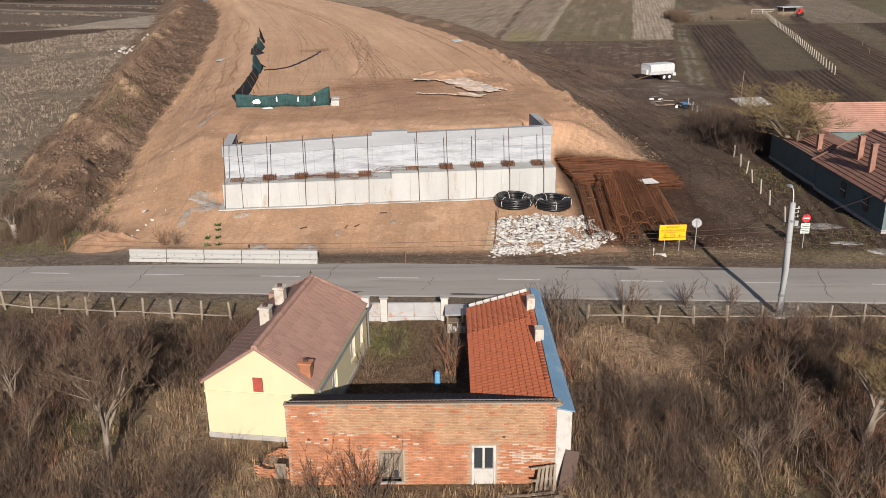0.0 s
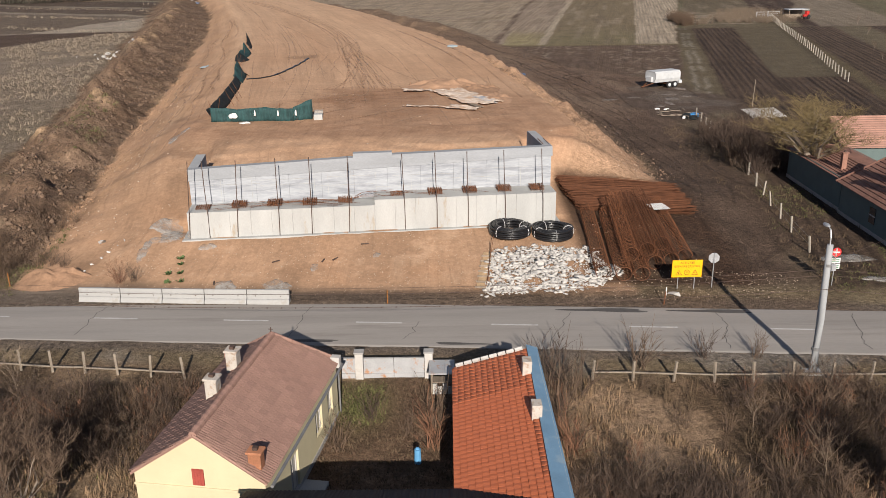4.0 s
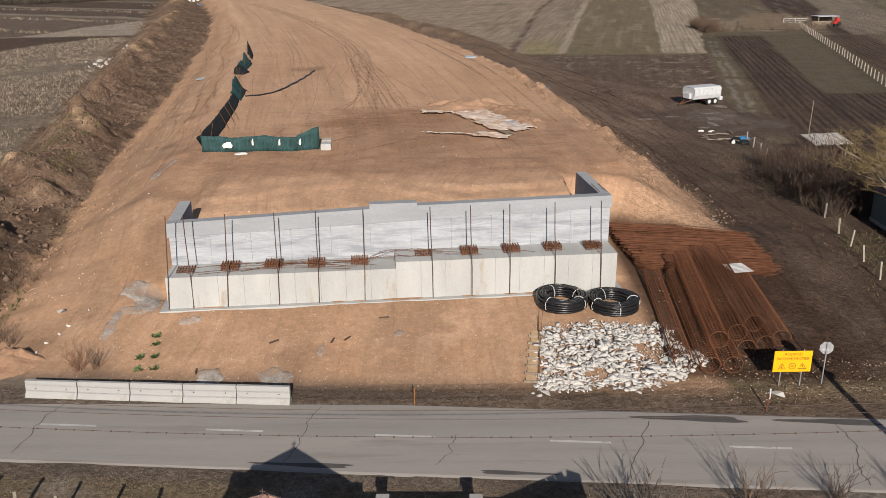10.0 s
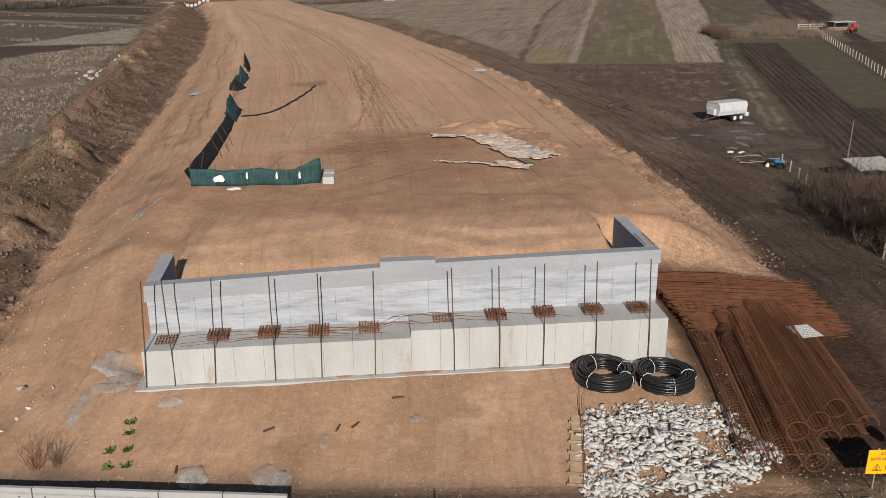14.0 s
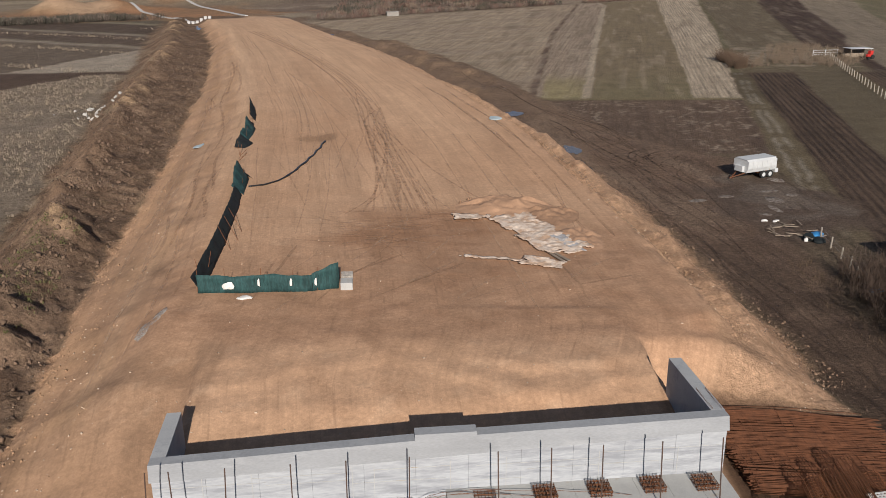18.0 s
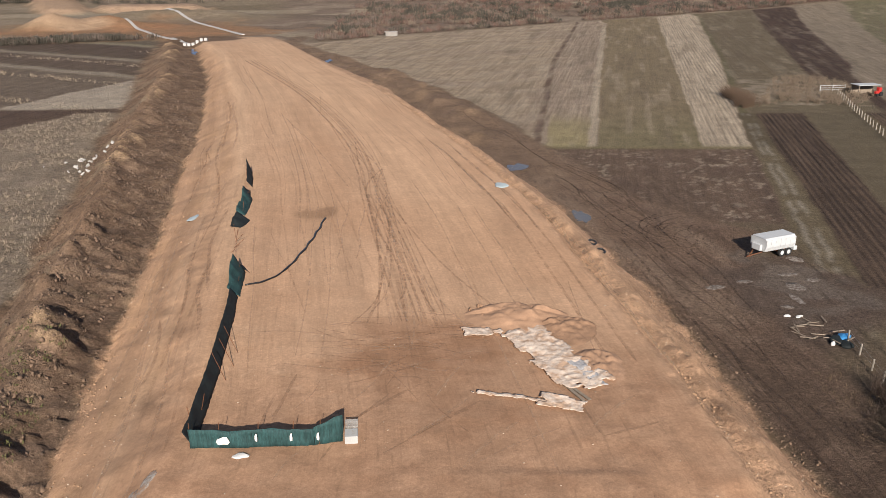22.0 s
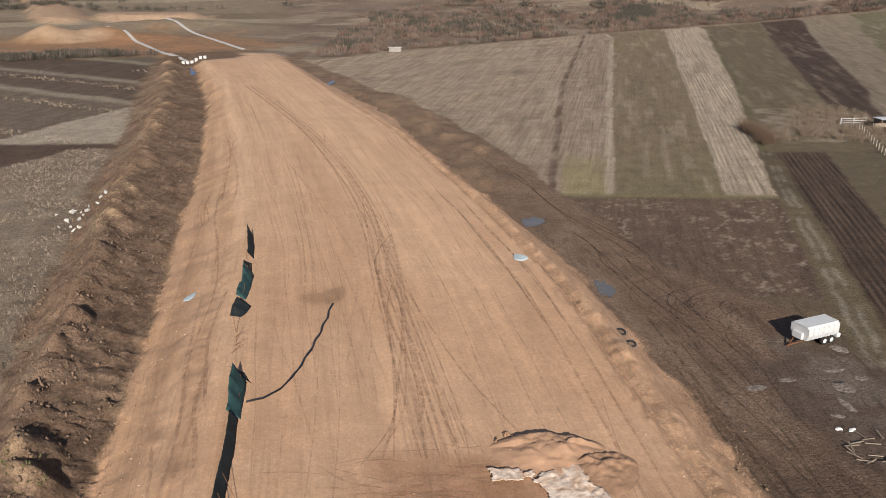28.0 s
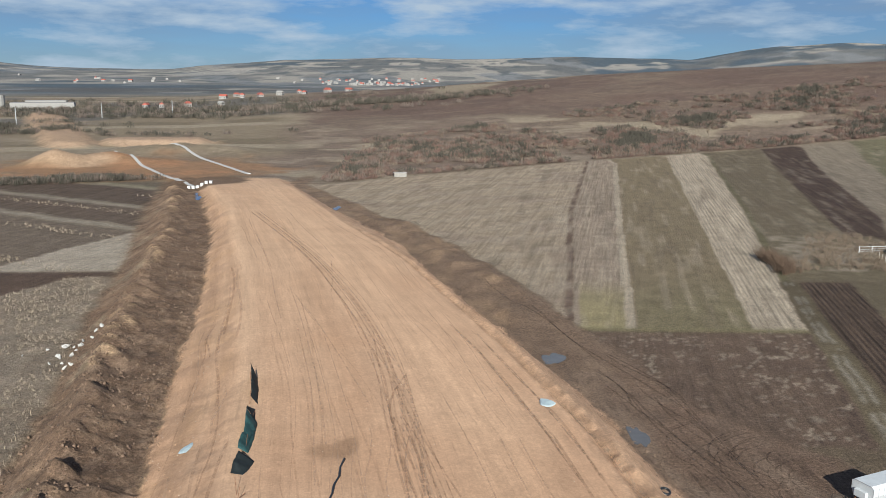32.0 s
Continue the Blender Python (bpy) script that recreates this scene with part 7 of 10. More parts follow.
# ---- farmhouse ----
M_PLINTH = material("grey_plinth", (0.30, 0.29, 0.275), 0.9, 1.5, 0.15, 20, 0.15)
M_SHUTTER = material("faded_red_wood", (0.30, 0.06, 0.045), 0.8, 2, 0.2, 20, 0.1)
M_GLASS = material("window_glass", (0.03, 0.035, 0.04), 0.08, 1, 0.1, 20, 0.0, spec=0.6)
M_ZINC = material("grey_gutter", (0.22, 0.22, 0.22), 0.5, 2, 0.15, 20, 0.05, metal=0.4)
house = thing("farmhouse", -8.62, 34.15, -0.55, -8.6, "yellow rendered farmhouse with an old brown tiled roof", "house")
HW, HL, EAVE, RIDGE, HIP = 2.6, 9.75, 3.12, 4.9, 1.3


def gable(bm, y, t):
    back = HIP + 0.1 if y > 1 else 0
    vs = [bm.verts.new((x, y + d - (back if z > EAVE else 0), z)) for d in (0, t) for x, z in ((-HW, 0), (HW, 0), (HW, EAVE), (0, RIDGE - 0.1), (-HW, EAVE))]
    bm.faces.new(vs[:5])
    bm.faces.new(vs[5:][::-1])
    for i in range(5):
        j = (i + 1) % 5
        bm.faces.new((vs[i], vs[j], vs[5 + j], vs[5 + i]))


for y, lab in ((0, "smooth yellow gable wall"), (HL - 0.3, "street gable wall")):
    bm = bmesh.new()
    gable(bm, y, 0.3)
    part("gable_wall", bm, M_YELLOW, house, lab)
bm = bmesh.new()
add_box(bm, -HW, -HW + 0.3, 0.3, HL - 0.3, 0, EAVE)
part("side_wall", bm, M_YELLOW, house)
# courtyard wall with its openings left out
bm = bmesh.new()
open_y = ((2.7, 3.7, 0.0, 2.1), (6.2, 7.2, 1.0, 2.2), (8.1, 8.9, 1.0, 2.2))
last = 0.3
for y0, y1, z0, z1 in open_y:
    add_box(bm, HW - 0.3, HW, last, y0, 0, EAVE)
    if z0 > 0:
        add_box(bm, HW - 0.3, HW, y0, y1, 0, z0)
    add_box(bm, HW - 0.3, HW, y0, y1, z1, EAVE)
    last = y1
add_box(bm, HW - 0.3, HW, last, HL - 0.3, 0, EAVE)
part("side_wall", bm, M_YELLOW, house, "courtyard wall with door and windows")
for k, (y0, y1, z0, z1) in enumerate(open_y):
    w = part("door" if k == 0 else "window", box(HW - 0.2, HW - 0.14, y0 + 0.06, y1 - 0.06, z0, z1 - 0.05), M_WHITE if k == 0 else M_GLASS, house, "white panelled door" if k == 0 else "small white-framed window")
    bm = bmesh.new()
    for a, b, c, d in ((y0, y0 + 0.07, z0, z1), (y1 - 0.07, y1, z0, z1), (y0 + 0.07, y1 - 0.07, z1 - 0.07, z1), ((y0 + y1) / 2 - 0.03, (y0 + y1) / 2 + 0.03, z0 + 0.02, z1 - 0.07)):
        add_box(bm, HW - 0.22, HW - 0.1, a, b, c, d)
    part("frame", bm, M_WHITE, w)
part("doorstep", box(HW + 0.02, HW + 1.1, 2.2, 4.2, -0.1, 0.28, 0.02), M_CONC, house)
part("plinth", box(-HW - 0.03, HW + 0.03, -0.035, HL + 0.03, -0.3, 0.36), M_PLINTH, house, "grey cement plinth")
part("string_course", box(-HW - 0.04, HW + 0.02, -0.05, 0.02, 2.46, 2.56, 0.01), M_YELLOW, house)
sh = part("attic_shutter", box(-0.24, 0.22, -0.05, -0.004, 2.66, 3.36), M_SHUTTER, house, "faded red wooden attic shutter")
for k in range(4):
    part("slat", box(-0.235 + 0.115 * k, -0.13 + 0.115 * k, -0.062, -0.052, 2.68, 3.34), M_SHUTTER, sh)


def slope_frame(sx):
    """From roof coordinates (along, up the slope, out) to the house."""
    up = Vector((-sx * (HW + 0.14), 0, RIDGE - (EAVE - 0.09)))
    ln_ = up.length
    up.normalize()
    al = Vector((0, 1, 0))
    out = al.cross(up) * (-sx) if (al.cross(up) * (-sx)).z > 0 else al.cross(up) * sx
    m = Matrix.Identity(4)
    for i in range(3):
        m[i][0], m[i][1], m[i][2] = al[i], up[i], out[i]
    m.translation = Vector((sx * (HW + 0.14), -0.12, EAVE - 0.09))
    return m, ln_


def tile_mesh(w, h, name, mat, ridges=2, roll=0.022, lip=0.045):
    """One interlocking clay tile with rounded rolls, lifted at its lower end."""
    bm = bmesh.new()
    n = 4 * ridges
    lo, hi = [], []
    for i in range(n + 1):
        x = -w / 2 + w * i / n
        z = roll * (1 - math.cos(2 * math.pi * ridges * i / n)) / 2
        lo.append(bm.verts.new((x, -0.03, z + lip)))
        hi.append(bm.verts.new((x, h, z + 0.008)))
    for i in range(n):
        bm.faces.new((lo[i], lo[i + 1], hi[i + 1], hi[i]))
    under = [bm.verts.new((v.co.x, v.co.y, v.co.z - 0.03)) for v in lo]
    for i in range(n):
        bm.faces.new((under[i], under[i + 1], lo[i + 1], lo[i]))
    bm.faces.new((under[0], lo[0], hi[0]))
    bm.faces.new((lo[-1], under[-1], hi[-1]))
    return mesh_of(bm, name, mat)


tile_old = tile_mesh(0.372, 0.36, "roof_tile", M_TILE, 3, 0.018, 0.07)
RL = HL + 0.25
for sx in (1, -1):
    m, sl = slope_frame(sx)
    bm = bmesh.new()
    add_prism(bm, [(0, 0), (RL, 0), (RL - HIP, sl), (0, sl)], -0.10, -0.01)
    deck = part("roof_slope", bm, M_TILE, house, "old brown interlocking tile roof slope")
    deck.matrix_basis = m
    nu, nv = int(RL / 0.39), int(sl / 0.36)
    pairs = []
    for j in range(nv):
        for i in range(nu):
            x = 0.2 + (RL - 0.4) * i / (nu - 1) + (0.0 if j % 2 else 0.05)
            if x + 0.12 > RL - HIP * j * 0.362 / sl:
                continue
            mm = Matrix.Translation((x, 0.01 + j * 0.362, random.uniform(0, 0.012))) @ Matrix.Rotation(random.uniform(-0.03, 0.03), 4, "Z")
            if sx > 0:
                o = new("roof_tile", tile_old)
                o.parent = deck
                o.matrix_basis = mm
            else:
                pairs.append((tile_old, mm))
    if pairs:
        o = joined("tile_field", pairs, [M_TILE])
        o.parent = deck
        tagged(o, kind="stuff")
cap_bm = bmesh.new()
add_path_tube(cap_bm, [(0, 0, 0), (0, 0.2, 0.015), (0, 0.42, 0.03)], [0.15, 0.145, 0.165], 8)
cap_me = mesh_of(cap_bm, "ridge_tile", M_TILE)
for k in range(int((RL - HIP) / 0.39)):
    o = new("ridge_tile", cap_me)
    o.parent = house
    o.matrix_basis = pose(0, -0.1 + 0.39 * k, RIDGE - 0.02, 0, 0, random.uniform(-2, 2))
bm = bmesh.new()
for k in range(7):
    for sx in (-1, 1):
        f0, f1 = k / 7, (k + 1.1) / 7
        add_tube(bm, (sx * HW * f0, RL - 0.1 - HIP * (1 - f0), RIDGE + (EAVE - RIDGE) * f0), (sx * HW * f1, RL - 0.1 - HIP * (1 - f1), RIDGE + (EAVE - RIDGE) * f1), 0.11, n=6)
part("verge_tile", bm, M_TILE, house, "row of verge tiles on the street gable")
bm = bmesh.new()
for k in range(8):
    for sx in (-1, 1):
        f0, f1 = k / 8, (k + 1.05) / 8
        add_tube(bm, (sx * HW * f0, -0.1, RIDGE - 0.03 + (EAVE - RIDGE) * f0), (sx * HW * f1, -0.1, RIDGE - 0.03 + (EAVE - RIDGE) * f1), 0.06, n=6)
part("verge_tile", bm, M_TILE, house)
bm = bmesh.new()
q = [bm.verts.new(v) for v in ((-HW - 0.1, RL - 0.12, EAVE - 0.05), (HW + 0.1, RL - 0.12, EAVE - 0.05), (0, RL - 0.12 - HIP, RIDGE))]
bm.faces.new(q)
part("hip_slope", bm, M_TILE, house).modifiers.new("thick", "SOLIDIFY").thickness = 0.08
bm = bmesh.new()
add_path_tube(bm, [(HW + 0.30, -0.1, EAVE - 0.2), (HW + 0.30, HL + 0.1, EAVE - 0.24)], 0.07, 6)
part("gutter", bm, M_ZINC, house, "grey metal eaves gutter")
bm = bmesh.new()
add_path_tube(bm, [(HW + 0.3, HL + 0.05, EAVE - 0.24), (HW + 0.1, HL + 0.03, EAVE - 0.6), (HW + 0.1, HL + 0.03, 0.1)], 0.045, 6)
part("downpipe", bm, M_ZINC, house)
M_CHIM = material("limewashed_chimney", (0.40, 0.365, 0.32), 0.9, 2, 0.15, 20, 0.2, dark=(0.28, 0.19, 0.13), stain=0.4)


def chimney(parent, x, y, z0, z1, w, d, mat, label, cap=True):
    c = part("chimney", box(x - w / 2, x + w / 2, y - d / 2, y + d / 2, z0, z1, 0.02), mat, parent, label)
    if cap:
        part("cap", box(x - w / 2 - 0.06, x + w / 2 + 0.06, y - d / 2 - 0.06, y + d / 2 + 0.06, z1, z1 + 0.10, 0.02), mat, c)
        part("flue", box(x - w / 5, x + w / 5, y - d / 5, y + d / 5, z1 + 0.10, z1 + 0.22), M_ROD, c)
    return c


chimney(house, -0.95, 6.2, 3.6, 5.15, 0.5, 0.5, M_CHIM, "whitewashed square chimney")
chimney(house, -0.85, 3.75, 3.6, 5.1, 0.5, 0.5, M_CHIM, "whitewashed square chimney")
chimney(house, 2.15, 0.45, 2.6, 4.0, 0.5, 0.42, M_BRICK, "low brick chimney stub at the eaves")
part("shoulder", box(HW - 0.2, HW + 0.25, HL - 0.25, HL + 0.12, EAVE - 0.3, EAVE + 0.25, 0.02), M_WHITE, house, "plastered shoulder of the gable")
part("shoulder", box(-HW - 0.3, -HW + 0.2, HL - 0.25, HL + 0.12, EAVE - 0.3, EAVE + 0.25, 0.02), M_TILE, house)
bm = bmesh.new()
add_tube(bm, (0, HL - HIP, RIDGE), (0, HL - HIP, RIDGE + 0.4), 0.025, n=5)
add_tube(bm, (-0.1, HL - HIP, RIDGE + 0.3), (0.1, HL - HIP, RIDGE + 0.3), 0.02, n=5)
part("finial", bm, M_ROD, house)

# ---- brick building ----
BX0, BX1, BY, BZ0, BZ1 = -6.75, 4.55, 30.6, -0.75, 3.42
OPENINGS = ((0.92, 1.92, -0.72, 1.45, "door"), (-2.97, -1.95, -0.28, 1.22, "window"))
bh = thing("brick_outbuilding", 0, 0, 0, 0, "long outbuilding wall of bare orange brick with a dark roof", "outbuilding")
bm = bmesh.new()
xs = [BX0, -2.97, -1.95, 0.92, 1.92, BX1]
zs = {(-2.97, -1.95): (-0.28, 1.22), (0.92, 1.92): (BZ0, 1.45)}
for a, b in zip(xs, xs[1:]):
    gap = zs.get((a, b))
    if gap:
        if gap[0] > BZ0:
            add_box(bm, a, b, BY + 0.03, BY + 0.36, BZ0, gap[0])
        add_box(bm, a, b, BY + 0.03, BY + 0.36, gap[1], BZ1)
    else:
        add_box(bm, a, b, BY + 0.03, BY + 0.36, BZ0, BZ1)
bwall = part("wall", bm, M_MORTAR, bh, "brick wall with pale mortar joints")
brick_me = mesh_of(box(-0.120, 0.120, 0.0, 0.06, -0.0315, 0.0315, 0.004), "brick", M_BRICK)
brick_tan = mesh_of(box(-0.120, 0.120, 0.0, 0.06, -0.0315, 0.0315, 0.004), "brick", M_BRICK_TAN)
brick_lime = mesh_of(box(-0.120, 0.120, 0.0, 0.06, -0.0315, 0.0315, 0.004), "brick", M_BRICK_LIME)
kinds, count = {0: [], 1: [], 2: []}, 0
rb = random.Random(11)
for j in range(int((BZ1 - BZ0) / 0.075)):
    z = BZ0 + 0.04 + j * 0.075
    x = BX0 + 0.12 + (0.125 if j % 2 else 0)
    while x < BX1 - 0.1:
        if not any(a - 0.1 < x < b + 0.1 and c - 0.03 < z < d + 0.04 for a, b, c, d, _ in OPENINGS):
            m = pose(x + rb.uniform(-0.004, 0.004), BY + rb.uniform(-0.002, 0.012), z, 0, 0, rb.uniform(-0.6, 0.6))
            q = 0
            if -5.1 < x < 4.1 and z > (2.05 if x < -0.6 else 1.5) + rb.uniform(-0.08, 0.08) and z < 3.3:
                q = 1 if rb.random() > 0.06 else 0
            elif rb.random() < 0.75 * math.exp(-(((x - 3.3) / 0.9) ** 2) - ((z - 0.85) / 0.42) ** 2) or rb.random() < 0.03:
                q = 2
            bm_ = (brick_me, brick_tan, brick_lime)[q]
            if rb.random() > 0.012:
                if 1.95 < x < 4.6 and -0.4 < z < 2.3 and count < 300:
                    o = new("brick", bm_)
                    o.parent = bwall
                    o.matrix_basis = m
                    count += 1
                else:
                    kinds[q].append((bm_, m))
        x += 0.25


def island_brick(source):
    """The same brick, varied piece by piece over the joined field."""
    m = source.copy()
    n, ln = m.node_tree.nodes, m.node_tree.links
    geo = n.new("ShaderNodeNewGeometry")
    for node in list(n):
        if node.type == "OBJECT_INFO":
            for l in list(node.outputs["Random"].links):
                ln.new(geo.outputs["Random Per Island"], l.to_socket)
    return m


for q, source in enumerate((M_BRICK, M_BRICK_TAN, M_BRICK_LIME)):
    o = joined("brick_field", kinds[q], [island_brick(source)])
    o.parent = bwall
    tagged(o, kind="stuff")
part("ledge", box(BX0 - 0.05, BX1 + 0.02, BY - 0.06, BY + 0.3, BZ1, BZ1 + 0.05, 0.01), M_MORTAR, bh, "grey mortar ledge on the wall head")
for k in range(14):
    x = BX0 + 0.5 + 0.8 * k
    if k % 3:
        part("rafter_end", box(x, x + 0.5, BY - 0.04, BY + 0.2, BZ1 - 0.09, BZ1 - 0.005), M_WOOD, bh)
bm = bmesh.new()
add_prism(bm, [(30.62, BZ1 + 0.08), (33.6, 2.1), (33.6, 2.02), (30.62, BZ1)], 0, 1)
ob = part("roof_deck", bm, M_ROD, bh, "steep dark roof over the outbuilding")
ob.matrix_basis = Matrix(((0, 0, BX1 - BX0 - 0.1, BX0 + 0.05), (1, 0, 0, 0), (0, 1, 0, 0), (0, 0, 0, 1)))
M_DARKTILE = material("blackened_tile", (0.03, 0.024, 0.026), 0.8, 1.2, 0.3, 20, 0.2)
tile_dark = tile_mesh(0.3, 0.33, "dark_tile", M_DARKTILE, 2)
pairs = []
ang = math.atan2(2.1 - BZ1, 33.6 - 30.62)
for j in range(9):
    for i in range(37):
        x = BX0 + 0.2 + 0.302 * i
        f = (j + 0.9) * 0.345
        pairs.append((tile_dark, Matrix.Translation((x, 30.62 + f * math.cos(ang), BZ1 + 0.09 + f * math.sin(ang))) @ Matrix.Rotation(math.pi, 4, "Z") @ Matrix.Rotation(-ang, 4, "X")))
o = joined("tile_field", pairs, [M_DARKTILE])
o.parent = bh
tagged(o, kind="stuff")
dr = part("door", box(0.99, 1.85, BY + 0.05, BY + 0.10, -0.68, 1.40), M_WHITE, bh, "white wooden half-glazed door, weathered")
bm = bmesh.new()
for a, b, c, d in ((0.92, 1.0, BZ0, 1.45), (1.84, 1.92, BZ0, 1.45), (1.0, 1.84, 1.36, 1.45), (1.39, 1.45, 0.30, 1.36), (1.0, 1.84, 0.24, 0.32)):
    add_box(bm, a, b, BY - 0.02, BY + 0.06, c, d)
part("frame", bm, M_WHITE, dr)
for a in (1.03, 1.47):
    part("pane", box(a, a + 0.34, BY + 0.03, BY + 0.045, 0.34, 1.34), M_GLASS, dr)
part("lower_panel", box(1.06, 1.78, BY + 0.028, BY + 0.048, -0.55, 0.16, 0.01), M_WHITE, dr)
wn = part("window", box(-2.93, -1.99, BY + 0.12, BY + 0.16, -0.22, 1.18), M_GLASS, bh, "boarded wooden window with a pale sill")
for k in range(5):
    part("board", box(-2.92 + 0.19 * k, -2.75 + 0.19 * k, BY + 0.06, BY + 0.09, -0.1 if k != 3 else 0.25, 1.05), M_WOOD, wn)
bm = bmesh.new()
for a, b, c, d in ((-2.97, -2.88, -0.28, 1.22), (-2.04, -1.95, -0.28, 1.22), (-2.88, -2.04, 1.12, 1.22)):
    add_box(bm, a, b, BY - 0.01, BY + 0.1, c, d)
part("frame", bm, M_WOOD, wn)
part("sill", box(-3.05, -1.88, BY - 0.08, BY + 0.2, -0.36, -0.28, 0.01), M_PLINTH, wn)
# putlog holes are not cut: dark blocks on the bricks give their shade
for x, z in ((-5.9, 1.75), (-5.2, 1.72), (-2.2, 1.85), (2.2, 1.8), (-4.5, 0.6)):
    part("putlog_hole", box(x, x + 0.12, BY - 0.012, BY + 0.05, z, z + 0.1), M_ROD, bh)
# leaning gate, planks and lath by the wall
pl = thing("leaning_pallet", 3.95, 30.2, -0.62, 12, "grey wooden pallet leaning against the brick wall", "pallet")
for k in range(5):
    o = part("slat", box(0.0, 0.12, -0.02, 0.02, 0, 1.35), M_WOOD, pl)
    o.matrix_basis = pose(-0.55 + 0.21 * k, -0.25, 0, -14, 13 - 2 * k, 0)
for z in (0.15, 0.68, 1.2):
    o = part("bearer", box(-0.58, 0.45, 0.022, 0.10, z, z + 0.09), M_WOOD, pl)
    o.matrix_basis = pose(0, -0.25, 0, -14, 0, 0)
for k in range(7):
    t = part("plank", box(0, 1.9 + 0.2 * (k % 3), -0.07, 0.07, 0, 0.035), M_WOOD)
    t.matrix_basis = pose(2.1 + 0.1 * k, 29.6 - 0.13 * k, ground_at(2.8, 29.6 - 0.13 * k) + 0.06 + 0.04 * k, 0, -4, 5 * math.sin(k * 2.1))
    tagged(t, "weathered grey plank lying by the brick wall", "plank", "planks by the wall")
t = part("leaning_board", box(-0.3, 0.3, -0.03, 0.0, 0, 1.9), M_ROD)
t.matrix_basis = pose(4.75, 30.05, -0.6, -16, 12, 0)
tagged(t, "dark board leaning against the wall corner", "board")
sd = thing("brick_lean_to", -7.6, 32.0, -0.7, -6, "low broken brick lean-to at the house corner", "lean-to")
part("wall", box(-0.66, 0.71, -0.76, 0.66, 0, 0.42, 0.02), M_MORTAR, sd)
pairs = []
for j in range(11):
    for i in range(6):
        for yy_ in (-0.82, 0.66):
            x = -0.6 + 0.25 * i + 0.12 * (j % 2)
            if j * 0.075 < 0.42 + 0.40 * vnoise(np.array([x]), np.array([yy_]), 0.7, 5)[0] + 0.1:
                pairs.append((brick_me, pose(x + rb.uniform(-0.02, 0.02), yy_ + rb.uniform(-0.02, 0.02), 0.04 + 0.075 * j, 0, 0, rb.uniform(-5, 5))))
for i in range(18):
    pairs.append((brick_me, pose(rb.uniform(-0.6, 0.65), rb.uniform(-0.7, 0.6), 0.46, rb.uniform(-30, 30), rb.uniform(-20, 20), rb.uniform(0, 180))))
o = joined("brick_field", pairs, [island_brick(M_BRICK)])
o.parent = sd
tagged(o, kind="stuff")
part("board", box(0.2, 0.7, -0.86, -0.81, 0, 1.0), M_WOOD, sd)

# ---- orange-roofed wing ----
wing = thing("orange_roof_wing", 0, 0, 0, 0, "narrow farm wing with bright orange tiled lean-to roof", "outbuilding")
bm = bmesh.new()
add_prism(bm, [(4.42, 30.58), (5.05, 30.62), (4.95, 43.3), (4.55, 43.3)], -0.75, 3.12)
part("party_wall", bm, M_WHITE, wing, "tall white plastered outer wall")
M_BLUE = material("blue_metal_sheet", (0.13, 0.23, 0.33), 0.5, 0.8, 0.12, 20, 0.05, dark=(0.22, 0.30, 0.36), stain=0.3)
bm = bmesh.new()
add_prism(bm, [(4.40, 30.5), (5.14, 30.5), (5.02, 43.5), (4.50, 43.5)], 3.2, 3.26)
for v in bm.verts:
    if v.co.x > 4.8:
        v.co.z -= 0.16
part("flashing", bm, M_BLUE, wing, "blue sheet-metal wall capping")
part("front_wall", box(1.25, 1.5, 31.6, 43.2, -0.6, 2.1), M_WHITE, wing)
part("street_wall", box(1.5, 4.5, 42.9, 43.2, -0.6, 2.15), M_WHITE, wing)
A0, UW = Vector((1.0, 30.9, 2.16)), Vector((3.5, 0, 1.0))
sl = UW.length
uu = UW.normalized()
om = Matrix.Identity(4)
for i, (a, b) in enumerate(zip((0, 1, 0), uu)):
    om[i][0], om[i][1] = a, b
nn = Vector((0, 1, 0)).cross(uu)
nn = nn if nn.z > 0 else -nn
for i in range(3):
    om[i][2] = nn[i]
om.translation = A0
OL = 12.4
deck = part("roof_slope", box(0, OL, 0, sl, -0.12, -0.01), M_ORANGE, wing, "bright orange tiled roof slope")
deck.matrix_basis = om
tile_or = tile_mesh(0.302, 0.275, "orange_tile", M_ORANGE, 1, 0.010, 0.060)
pairs, count = [], 0
for j in range(int(sl / 0.28)):
    for i in range(int(OL / 0.305)):
        x, y = 0.16 + 0.305 * i, 0.01 + 0.28 * j
        # valley where the dark roof cuts in
        if x < 2.4 * (1 - y / sl):
            continue
        m = Matrix.Translation((x, y, random.uniform(0, 0.006)))
        if x < 9.0 and count < 300:
            o = new("orange_tile", tile_or)
            o.parent = deck
            o.matrix_basis = m
            count += 1
        else:
            pairs.append((tile_or, m))
o = joined("tile_field", pairs, [M_ORANGE])
o.parent = deck
tagged(o, kind="stuff")
chimney(wing, 4.3, 41.0, 2.7, 3.75, 0.42, 0.6, M_CHIM, "short plastered chimney by the blue capping", False)
chimney(wing, 4.35, 37.2, 2.7, 3.75, 0.42, 0.6, M_CHIM, "short plastered chimney by the blue capping", False)
bm = bmesh.new()
for k in range(8):
    add_tube(bm, (1.15 + 0.4 * k, 43.3, 2.28 + 0.114 * k), (1.5 + 0.4 * k, 43.3, 2.38 + 0.114 * k), 0.10, n=6)
part("verge_tile", bm, M_WHITE, wing, "mortared verge tiles on the street side")

